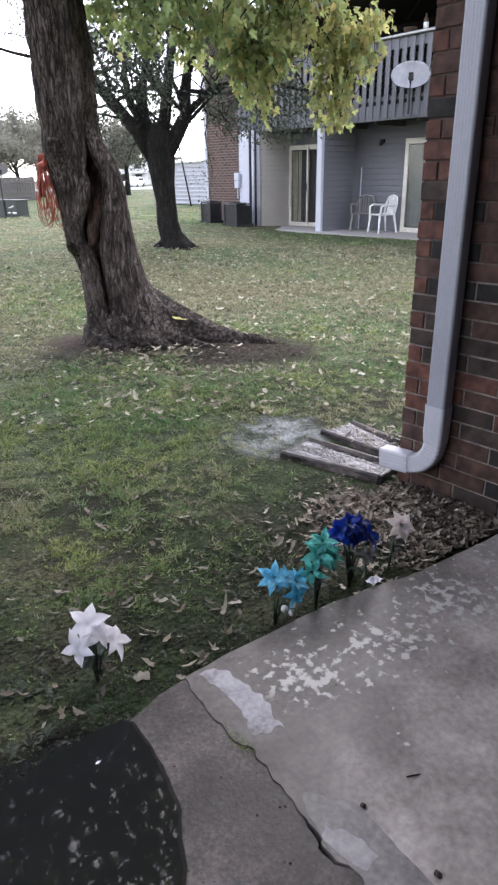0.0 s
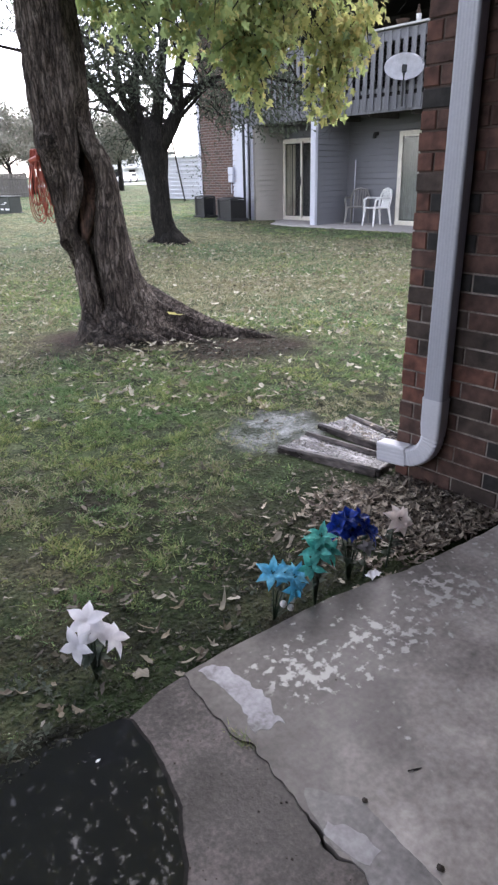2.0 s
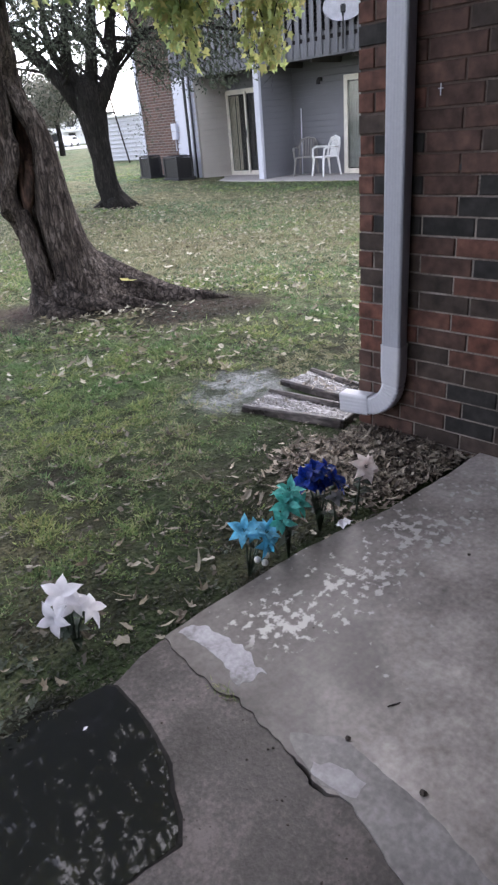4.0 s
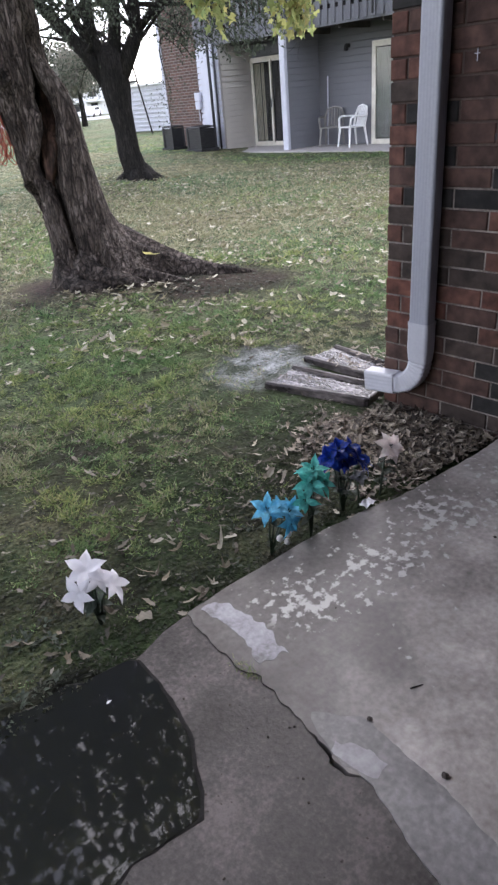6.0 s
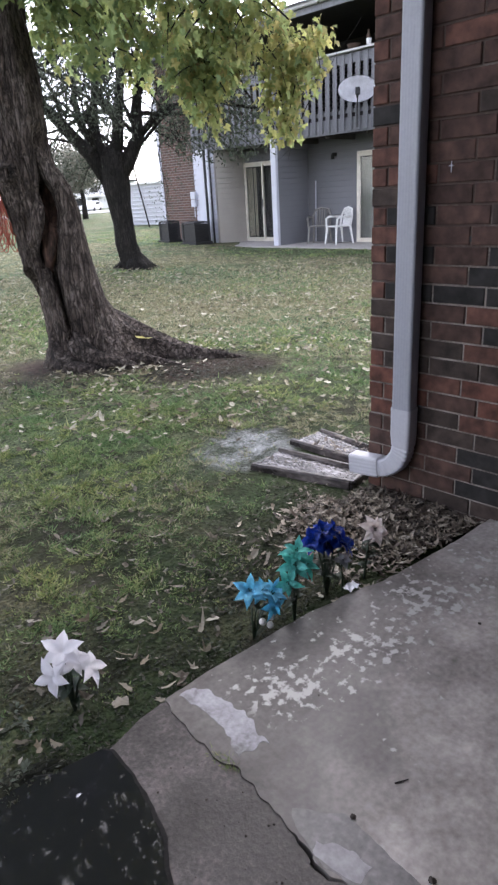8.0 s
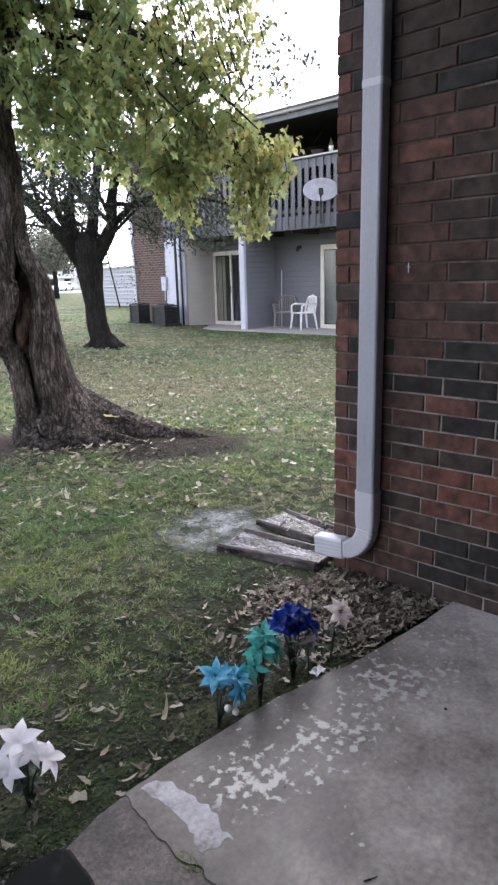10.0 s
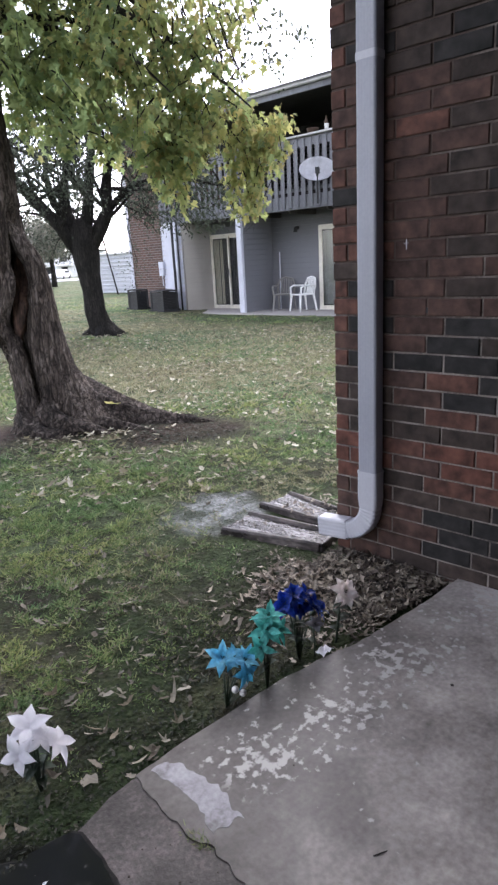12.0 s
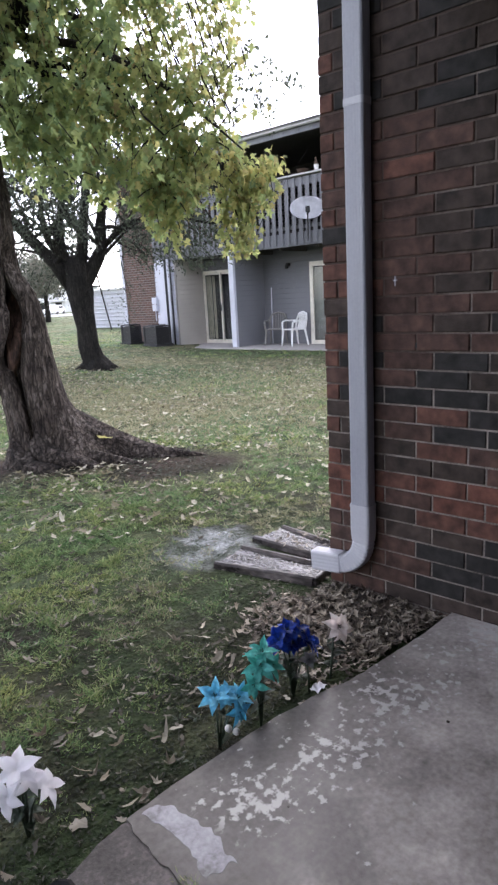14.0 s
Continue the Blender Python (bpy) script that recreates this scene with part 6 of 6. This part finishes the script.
             M_PBLUE, "light blue cloth lilies with pearl beads", leafs=2, pearls=3, seed=5)
build_flower(-0.922, 0.235, [(-0.905, 0.232, 0.200, (-0.2, -0.4, 1.25), 0.056, 6, 0.20), (-0.925, 0.222, 0.172, (-0.6, -0.6, 0.70), 0.060, 6, 0.19), (-0.895, 0.216, 0.160, (0.3, -0.9, 0.50), 0.056, 5, 0.20), (-0.955, 0.220, 0.130, (-0.9, -0.5, 0.30), 0.050, 5, 0.20)],
             M_PTEAL, "teal green cloth lily on a tall stem", leafs=10, seed=8)
build_flower(-0.745, 0.250, [(-0.800, 0.250, 0.188, (-0.8, -0.4, 0.80), 0.052, 6, 0.27), (-0.768, 0.245, 0.204, (-0.2, -0.5, 1.25), 0.050, 6, 0.27), (-0.722, 0.240, 0.186, (0.4, -0.5, 1.0), 0.048, 6, 0.27), (-0.760, 0.235, 0.165, (-0.2, -0.95, 0.45), 0.044, 6, 0.25),
                             (-0.695, 0.236, 0.140, (0.5, -0.7, 0.75), 0.052, 6, 0.26), (-0.664, 0.232, 0.110, (0.7, -0.6, 0.55), 0.050, 5, 0.26)],
             M_PNAVY, "dark blue cloth flowers in a bunch", leafs=14, seed=12)
build_flower(-0.600, 0.205, [(-0.552, 0.203, 0.135, (-0.20, -0.75, 0.55), 0.060, 6, 0.25), (-0.540, 0.205, 0.120, (0.2, -0.95, 0.05), 0.056, 4, 0.22)], M_PPEACH, "pale peach cloth lily by the leaf bed", leafs=8, seed=15)
build_flower(-0.700, 0.218, [(-0.706, 0.212, 0.085, (-0.4, -0.7, 0.75), 0.036, 3, 0.25)], M_PGREY, "faded grey cloth flower among the blue ones", leafs=1, seed=18)

scrap = base("paper_scrap", -0.71, 0.172, -0.004, "crumpled pale paper scrap at the slab's edge", "litter")
bm = bmesh.new()
bmesh.ops.create_grid(bm, x_segments=5, y_segments=4, size=0.028)
for v in bm.verts:
    v.co.z = 0.012 + 0.012 * noise.noise(v.co * 60)
    v.co.y *= 0.6
bmesh.ops.solidify(bm, geom=bm.faces[:], thickness=0.001)
part("sheet", bm, M_PWHITE, scrap)

stick = base("twig", -1.228, -0.346, 0.0, "short dark twig on the slab", "twig")
part("shaft", tube([(-0.014, 0.009, 0.002), (0, 0, 0.003), (0.015, -0.007, 0.002)], [0.0013, 0.0018, 0.001], 6, 0.3), M_BARK_DARK, stick)
for x, y, s in ((-1.368, -0.319, 1.0), (-1.375, -0.505, 1.2), (-1.15, -0.05, 0.5), (-0.62, -0.22, 0.8)):
    clod = base("dirt_clod", x, y, 0.0, "small dark clod of dirt on the slab", "dirt", "dirt clods on the slab")
    bm = bmesh.new()
    bmesh.ops.create_icosphere(bm, subdivisions=2, radius=0.0065 * s)
    for v in bm.verts:
        v.co *= 1 + 0.4 * noise.noise(v.co * 140)
        v.co.z = v.co.z * 0.55 + 0.004 * s
    part("lump", bm, M_SOIL, clod)


# grit and pits on the rough slab
rgrit = random.Random(91)
grit = bmesh.new()
for k in range(150):
    x, y, r = rgrit.uniform(-2.0, -1.47), rgrit.uniform(-0.75, 0.2), rgrit.choice((0.0012, 0.0016, 0.002, 0.003))
    made = bmesh.ops.create_icosphere(grit, subdivisions=1, radius=r)
    for v in made["verts"]:
        v.co = (v.co.x * rgrit.uniform(0.7, 1.5) + x, v.co.y * rgrit.uniform(0.7, 1.5) + y, v.co.z * 0.5 - 0.0035 + r * 0.4)
tagged(part("grit", grit, M_SOIL), "dark grit scattered over the rough slab", "grit", kind="stuff")


# ---- fallen leaves and grass ----
def fallen(name, places, size, material, label, seed, curl=0.5, narrow=1.0):
    """Dry leaves lying on the ground, lobed and curled, each tilted its own way."""
    rg = np.random.RandomState(seed)
    verts, faces = [], []
    shape = ((-0.5, 0.0), (-0.28, 0.34), (-0.02, 0.27), (0.18, 0.45), (0.30, 0.22), (0.60, 0.0), (0.30, -0.22), (0.18, -0.45), (-0.02, -0.27), (-0.28, -0.34))
    for x, y, z in places:
        s = size * rg.uniform(0.55, 1.3)
        a, cu = rg.uniform(0, 6.28), rg.uniform(-0.2, 1.0) * curl
        tx, ty = rg.normal(0, 0.25), rg.normal(0, 0.25)
        i = len(verts)
        ca, sa = math.cos(a), math.sin(a)
        w = narrow * rg.uniform(0.6, 1.1)
        for u, v in ((0.05, 0.0),) + shape:
            jit = 1 + 0.42 * rg.uniform(-1, 1)
            u2, v2 = u * s * jit, v * s * w * jit
            h = cu * (v2 * v2 / s * 2.2 + 0.5 * u2 * u2 / s) + tx * u2 + ty * v2
            verts.append((x + u2 * ca - v2 * sa, y + u2 * sa + v2 * ca, z + 0.006 + max(h, -0.004)))
        n = len(shape)
        faces += [(i, i + 1 + k, i + 1 + (k + 1) % n) for k in range(n)]
    ob = mesh_part(name, verts, faces, material)
    return tagged(ob, label, "leaves", kind="stuff")


rl = random.Random(21)
near_leaves, mid_leaves, bed = [], [], []
while len(near_leaves) < 300:
    x, y = rl.uniform(-2.6, 0.6), rl.uniform(0.26, 3.0)
    if rl.random() < 0.45 + 0.9 * noise.noise((x * 2.2, y * 2.2, 8.0)) + (0.5 if y < 0.75 else 0):
        near_leaves.append((x, y, ground_z(x, y) + 0.004))
while len(mid_leaves) < 12500:
    r, a = 3.3 + 9.8 * rl.random() ** 0.75, rl.uniform(-0.25, 1.02)
    x, y = -2.1 + r * math.sin(a) * 1.0, -0.9 + r * math.cos(a)
    if y < 0.9 or (x > -0.05 and y < 0.68) or x > 9.9:
        continue
    if rl.random() < 0.55 + 0.9 * noise.noise((x * 0.7, y * 0.7, 2.0)) - 0.55 * (bare(x, y) > 0.6):
        mid_leaves.append((x, y, ground_z(x, y) + 0.020))
while len(bed) < 2700:
    x, y = rl.uniform(-0.78, -0.015), rl.uniform(0.07, 0.82)
    edge_y = 0.05 + 0.13 * (-x / 0.9)
    if y < edge_y + 0.015 or (y > 0.60 and x > -0.22 and y < 0.9):
        continue
    f = math.exp(-((x + 0.20) / 0.30) ** 2 - ((y - 0.33) / 0.36) ** 4)
    if rl.random() < f:
        bed.append((x, y, -0.036 + rl.uniform(0.0, 0.035) * f))
for k in range(90):
    bed.append((0.235 + rl.uniform(-0.1, 0.2), 0.72 + rl.uniform(0, 0.35), rl.uniform(0.0, 0.02)))
fallen("fallen_leaves", near_leaves, 0.034, M_DEADLEAF, "dry curled leaves scattered on the near lawn", 31, 1.3, 0.7)
fallen("fallen_leaves", mid_leaves[:5000], 0.055, M_PALELEAF, "pale curled leaves strewn over the lawn", 32, 1.5, 0.75)
fallen("fallen_leaves", mid_leaves[5000:], 0.040, M_PALELEAF, "small pale leaf pieces strewn over the lawn", 39, 1.0, 0.8)
fallen("leaf_litter", bed, 0.037, M_BROWNLEAF, "bed of dark wet leaves heaped against the brick wall", 33, 2.2, 0.5)
mound = bmesh.new()
bmesh.ops.create_grid(mound, x_segments=24, y_segments=24, size=0.5)
for v in mound.verts:
    x, y = -0.36 + v.co.x * 0.72, 0.46 + v.co.y * 0.76
    v.co = (x, y, ground_z(x, y) - 0.02 + 0.045 * math.exp(-((x + 0.15) / 0.30) ** 2 - ((y - 0.35) / 0.28) ** 2) + 0.008 * noise.noise((x * 14, y * 14, 2)))
ob = part("soil", mound, M_SOIL, smooth=True)
tagged(ob, "dark damp soil beside the wall", "soil", kind="structure")


def mud_shore():
    """Wet mud along the puddle's lawn side, rising unevenly out of the water."""
    line = [(-2.75, 0.30), (-2.2, 0.325), (-1.917, 0.296), (-1.863, 0.270), (-1.78, 0.266), (-1.74, 0.244), (-1.675, 0.236), (-1.60, 0.222)]
    nx, ny = 120, 34
    verts = []
    for i in range(nx + 1):
        x = -2.75 + 1.15 * i / nx
        for a, b in zip(line, line[1:]):
            if a[0] <= x <= b[0] + 1e-6:
                ys = a[1] + (b[1] - a[1]) * (x - a[0]) / (b[0] - a[0])
                break
        for j in range(ny + 1):
            y = ys - 0.05 + 0.15 * j / ny
            g = ground_z(x, y)
            rough = 0.011 * noise.noise((x * 16, y * 16, 4.0)) + 0.006 * noise.noise((x * 45, y * 45, 1.0))
            d = y - ys
            z = -0.006 + 0.12 * d if d < 0.03 else -0.0024 + (d - 0.03) / 0.07 * (g + 0.001)
            z -= 0.05 * min(max((x + 1.72) / 0.10, 0), 1)
            verts.append((x, y, z + rough * (1.0 if d < 0.06 else 0.4)))
    faces = [(i * (ny + 1) + j, (i + 1) * (ny + 1) + j, (i + 1) * (ny + 1) + j + 1, i * (ny + 1) + j + 1) for i in range(nx) for j in range(ny)]
    ob = mesh_part("mud", verts, faces, M_MUD, smooth=True)
    tagged(ob, "dark wet mud along the puddle's edge", "mud", kind="structure")


mud_shore()


def debris(name, count, seed, label, about=None):
    """Bits of leaf, bark and straw ground into the wet soil beside the slab."""
    rg = np.random.RandomState(seed)
    verts, faces = [], []
    while len(faces) < count:
        x, y = rg.uniform(-2.6, -0.02), 0.24 + abs(rg.normal(0, 0.36))
        if about:
            s, d = rg.normal(0.45, 0.55), rg.normal(-0.6, 0.28)
            x, y = about.x + R1.x * s + N1.x * d, about.y + R1.y * s + N1.y * d
        if noise.noise((x * 3, y * 3, 6.0)) + rg.uniform(-0.5, 0.5) < -0.1 or (x > -0.05 and y < 0.62):
            continue
        z = ground_z(x, y) + 0.003 + (0.032 * max(1 - max(y - 0.30, 0) / 0.07, 0) if x < -1.68 else 0.0)
        s, a, w = rg.uniform(0.003, 0.010) * (2.4 if about else 1.0), rg.uniform(0, 6.28), rg.uniform(0.12, 0.6)
        ca, sa = math.cos(a) * s, math.sin(a) * s
        i = len(verts)
        verts += [(x - ca, y - sa, z), (x - sa * w, y + ca * w, z + rg.uniform(0, 0.008)), (x + ca, y + sa, z + rg.uniform(0, 0.006)), (x + sa * w, y - ca * w, z + rg.uniform(0, 0.008))]
        faces.append((i, i + 1, i + 2, i + 3))
    return tagged(mesh_part(name, verts, faces, M_DEBRIS), label, "debris", kind="stuff")


debris("debris", 8000, 61, "bits of leaf and bark on the wet soil")
debris("debris", 2600, 62, "bits of bark and leaf on the soil round the tree", T1)


def grass(count, seed, reach, height, width, label, cover=1.25, even=0.0):
    """Short blades, each one triangle, green or dry by patches, thin where the soil is bare and towards both ends of the reach."""
    rg = np.random.RandomState(seed)
    r0, r1 = reach
    r = np.sqrt(rg.uniform(r0 * r0, r1 * r1, count)) if r0 > 3 else rg.uniform(r0, r1, count)
    a = rg.uniform(-0.42, 1.08, count)
    # blades stand in tufts of five
    heads = np.arange(count) // 5 * 5
    r, a = r[heads], a[heads]
    spread = 0.011 if r0 < 3 else 0.022 if r0 < 6 else 0.05
    xs, ys = -2.15 + r * np.sin(a) + rg.normal(0, spread, count), -0.9 + r * np.cos(a) + rg.normal(0, spread, count)
    fade = np.clip((r1 - r) / (0.45 * (r1 - r0)), 0, 1) * (np.clip((r - r0) / (0.35 * (r1 - r0)), 0, 1) if r0 > 3 else 1.0)
    sets = {"grass": ([], []), "dry_grass": ([], [])}
    keep, kind = rg.uniform(0, 1, count)[heads], 0.5 * rg.uniform(0, 1, count)[heads] + 0.5 * rg.uniform(0, 1, count)
    hh, ww, turn = rg.uniform(0.5, 1.3, count) * height, rg.uniform(0.6, 1.3, count) * width, rg.uniform(0, 6.28, count)
    lean = rg.normal(0, 1.3, (count, 2))
    on = rg.uniform(0, 1, count) < fade
    for k in np.nonzero(on)[0]:
        x, y = float(xs[k]), float(ys[k])
        if (x > -0.03 and y < 0.63) or y < 0.25 or (x > 10.1 and y < 13.2):
            continue
        b = bare(x, y) if r0 < 8 else 0.1
        if keep[k] < b * cover or (-0.25 < x < 0.5 and 0.6 < y < 1.2) or keep[k] < 0.93 * wet(x, y):
            continue
        clump = 0.8 * noise.noise((x * 7.0, y * 7.0, 6.0)) + 1.0 * noise.noise((x * 17.0, y * 17.0, 1.0)) if r0 < 6 else noise.noise((x * 3.0, y * 3.0, 6.0))
        if keep[k] > 0.52 + even + 1.45 * (1 - even) * clump - 0.20 * min(max((1.6 - y) / 0.9, 0), 1):
            continue
        n = 0.80 + 0.5 * noise.noise((x * 1.7, y * 1.7, 4.0)) + 0.8 * clump
        # dry by patches; the share also rises far off, putting haze into the lawn
        dry = 0.36 + 0.55 * math.exp(-((x + 1.2) / 0.40) ** 2 - ((y - 1.8) / 0.35) ** 2) - 0.35 * math.exp(-((x + 0.3) / 0.6) ** 2 - ((y - 2.3) / 0.5) ** 2) + 0.42 * min(max((math.hypot(x + 2, y + 1) - 4.6) / 2.6, 0), 1) + 0.4 * min(max((math.hypot(x + 2, y + 1) - 13.0) / 6.0, 0), 1) - 0.30 * min(max((1.3 - y) / 0.6, 0), 1) + 0.75 * noise.noise((x * 0.55, y * 0.55, 11.0)) + 0.35 * noise.noise((x * 1.9, y * 1.9, 7.0)) - 0.9 * min(max(x - 8.2, 0), 1)
        verts, faces = sets["dry_grass" if kind[k] < dry else "grass"]
        h, w = hh[k] * n * (1 - 0.5 * b) * (0.38 + 0.62 * min(max((y - 0.35) / 1.4, 0), 1)), ww[k]
        z = ground_z(x, y) - 0.003
        c, s = math.cos(turn[k]) * w, math.sin(turn[k]) * w
        i = len(verts)
        verts += [(x - c, y - s, z), (x + c, y + s, z), (x + lean[k, 0] * h, y + lean[k, 1] * h, z + h)]
        faces.append((i, i + 1, i + 2))
    for name, (verts, faces) in sets.items():
        ob = mesh_part(name, verts, faces, M_GRASS_DRY if name == "dry_grass" else M_GRASS)
        tagged(ob, label if name == "grass" else "dry yellowed grass in worn patches", "grass", kind="stuff")


grass(470000, 41, (1.1, 6.5), 0.021, 0.0036, "short patchy green grass beside the patio")
grass(330000, 44, (1.1, 3.8), 0.009, 0.0030, "low moss-like grass on the wet soil by the slab", 0.40, 0.38)
grass(260000, 42, (3.4, 12.0), 0.040, 0.0065, "short green grass round the trees")
grass(230000, 43, (6.0, 30.0), 0.035, 0.015, "green lawn before the far house")

# small dry bits caught in the grass
bits = []
while len(bits) < 2600:
    r, a = rl.uniform(1.7, 5.2), rl.uniform(-0.3, 1.0)
    x, y = -2.1 + r * math.sin(a), -0.9 + r * math.cos(a)
    if y < 0.4 or (x > -0.05 and y < 0.68) or noise.noise((x * 1.6, y * 1.6, 9.0)) + rl.uniform(-0.5, 0.5) < 0.0:
        continue
    bits.append((x, y, ground_z(x, y) + 0.010))
fallen("leaf_bits", bits, 0.024, M_DEADLEAF, "small dry leaf bits caught in the grass", 38, 1.2, 0.5)

# larger pale leaves on the soil near the slab
big = []
while len(big) < 85:
    x, y = rl.uniform(-2.3, -0.75), 0.27 + abs(rl.gauss(0, 0.7))
    if y > 2.2 or noise.noise((x * 2.0, y * 2.0, 14.0)) + rl.uniform(-0.4, 0.4) < -0.05:
        continue
    big.append((x, y, ground_z(x, y) + 0.006))
for x, y in ((-1.38, 0.29), (-1.36, 0.34), (-1.33, 0.30), (-1.42, 0.27), (-1.55, 0.42), (-1.40, 0.48), (-1.36, 0.42)):
    big.append((x, y, ground_z(x, y) + 0.010))
fallen("fallen_leaves", big, 0.044, M_PALEBIG, "large pale curled leaves on the wet soil by the slab", 35, 3.2, 0.55)
# leaves caught among the roots of the leaning tree
root_leaves = []
for k in range(85):
    s, d = rl.gauss(0.30, 0.30), -0.52 - abs(rl.gauss(0, 0.16))
    p = T1 + R1 * s + N1 * d
    root_leaves.append((p.x, p.y, ground_z(p.x, p.y) + 0.014))
fallen("fallen_leaves", root_leaves, 0.050, M_PALELEAF, "pale leaves caught round the tree's roots", 36, 1.0, 0.7)
yellow_leaf = fallen("fallen_leaf", [tuple(T1 + on_tree(0.52, 0.235, -0.44))], 0.10, M_LEAF, "one yellow leaf lying on the root", 37, 0.6, 0.8)
tagged(yellow_leaf, "one yellow leaf lying on the root", "leaf")


def weed_patch():
    """Low rosettes of broad grey-green leaves in the wet soil by the puddle."""
    rg = random.Random(77)
    verts, faces = [], []
    spots = []
    while len(spots) < 62:
        x, y = rg.uniform(-2.25, -1.66), 0.27 + abs(rg.gauss(0, 0.16))
        if noise.noise((x * 4, y * 4, 3.0)) + rg.uniform(-0.3, 0.3) > -0.05:
            spots.append((x, y))
    spots += [(-1.02, 0.42), (-1.06, 0.45), (-1.18, 0.31), (-0.85, 0.36), (-0.95, 0.33)]
    for x, y in spots:
        z = ground_z(x, y) + (0.026 * max(1 - max(y - 0.30, 0) / 0.07, 0) if x < -1.68 else 0.0)
        for k in range(rg.choice((4, 5, 6, 7))):
            a, ln, w, up = rg.uniform(0, 6.28), rg.uniform(0.014, 0.034), rg.uniform(0.14, 0.24), rg.uniform(0.2, 0.8)
            c, s = math.cos(a), math.sin(a)
            i = len(verts)
            for f, g, h in ((0.1, 0.0, 0.05), (0.5, w, 0.5), (0.55, 0.0, 0.42), (0.5, -w, 0.5), (1.0, 0.0, 0.55)):
                verts.append((x + (c * f - s * g) * ln, y + (s * f + c * g) * ln, z + 0.003 + h * ln * up))
            faces += [(i, i + 1, i + 2), (i, i + 2, i + 3), (i + 1, i + 4, i + 2), (i + 2, i + 4, i + 3)]
    ob = mesh_part("weed", verts, faces, M_WEED)
    tagged(ob, "low broad-leaved weeds in the wet soil by the puddle", "weeds", kind="stuff")


weed_patch()
tuft = []
faces = []
rg = random.Random(5)
for cx, cy in ((-1.455, 0.0), (-1.450, -0.02), (-1.449, -0.045)):
    for k in range(26):
        x, y, a, h = cx + rg.gauss(0, 0.008), cy + rg.gauss(0, 0.012), rg.uniform(0, 6.28), rg.uniform(0.006, 0.020)
        i = len(tuft)
        tuft += [(x - 0.0012, y, -0.004), (x + 0.0012, y, -0.004), (x + h * math.cos(a), y + h * math.sin(a), h * 0.7)]
        faces.append((i, i + 1, i + 2))
tagged(mesh_part("weed", tuft, faces, M_GRASS), "small grass tuft growing in the slab's crack", "weeds", kind="stuff")
bit = base("petal_scrap", -1.735, 0.155, -0.001, "tiny white petal floating on the puddle", "petal")
part("petal", petal(0.014, 0.0035, 0.003, 0.002), M_PWHITE, bit)


# ---- the bricks of the near wall ----
# shades of the bricks course by course from the ground, from the wall's end inwards: red, dull red, brown, dark, black
# upper courses are picked darker, standing in for shade below the ceiling
COURSES = ("rbddd bbkdd bbbkk bbkkd bbddk Rdrrb RRbRR RrRRr Rdddb ddrbb rdbkk dbrkd rkkkd bbkdb rkbkd rbbbd rkbdk dbbbb rrbdb rbbdd rbbdd "
           "kbdkd rbbdk bbbdd rbrdd bbbdb rbbdd bdkkd rkdkd ddddk rdddd ddkkd").split()


def build_bricks():
    C, L, J = 0.0677, 0.2032, 0.0072
    made = {}
    rest_v, rest_f = [], []

    def brick_mesh(length, material):
        key = (round(length, 3), material.name)
        if key not in made:
            bm = box(0.0, 0.09, -length / 2, length / 2, 0.0, C - J)
            bmesh.ops.bevel(bm, geom=[e for e in bm.edges if all(v.co.x < 0.001 for v in e.verts)], offset=0.003, segments=1, affect="EDGES")
            me = bpy.data.meshes.new("brick")
            bm.to_mesh(me)
            bm.free()
            me.materials.append(material)
            made[key] = me
        return made[key]

    rb = random.Random(5)
    for k in range(-2, 74):
        z = 0.05 + C * k + J / 2
        first = 0.0 if k % 2 == 0 else 0.1354
        joints = [first + L * n for n in range(-22, 5)]
        cuts = [y for y in joints if y < 0.58] + [0.6096 + rb.uniform(-0.004, 0.004)]
        for a, b in zip(cuts, cuts[1:]):
            if b < -3.95:
                continue
            ln, mid, x = b - a - J, (a + b) / 2, rb.uniform(-0.0022, 0.0018)
            if ln < 0.03:
                continue
            if b > -0.62 and z < 2.42:
                col = 2 - round((a - first) / L)
                shade = COURSES[k + 1][col] if 0 <= k + 1 < len(COURSES) and 0 <= col < 5 else rb.choice("rbbbdddk")
                ob = new("brick", brick_mesh(ln, CLAY[shade]))
                ob.parent = wall
                ob.location = (x, mid, z)
                ob.rotation_euler = (rb.gauss(0, 0.003), 0, rb.gauss(0, 0.004))
            else:
                i = len(rest_v)
                rest_v += [(px, py, pz) for px in (x, 0.09) for py in (mid - ln / 2, mid + ln / 2) for pz in (z, z + C - J)]
                rest_f += [(i, i + 1, i + 3, i + 2), (i, i + 4, i + 5, i + 1), (i + 2, i + 3, i + 7, i + 6), (i, i + 2, i + 6, i + 4), (i + 1, i + 5, i + 7, i + 3)]
    ob = mesh_part("brickwork", rest_v, rest_f, M_BRICK_REST, wall)
    tagged(ob, kind="stuff")


build_bricks()
part("paint_mark", box(-0.0045, -0.0025, 0.2855, 0.2875, 1.236, 1.272), M_TRIM, wall, "small white scratch on a brick")
part("paint_mark", box(-0.0048, -0.0028, 0.278, 0.296, 1.2565, 1.2585), M_TRIM, wall)
part("weep_hole", box(-0.0005, 0.0065, 0.1985, 0.2065, 1.012, 1.030), M_DARK, wall, "dark weep hole in a joint")
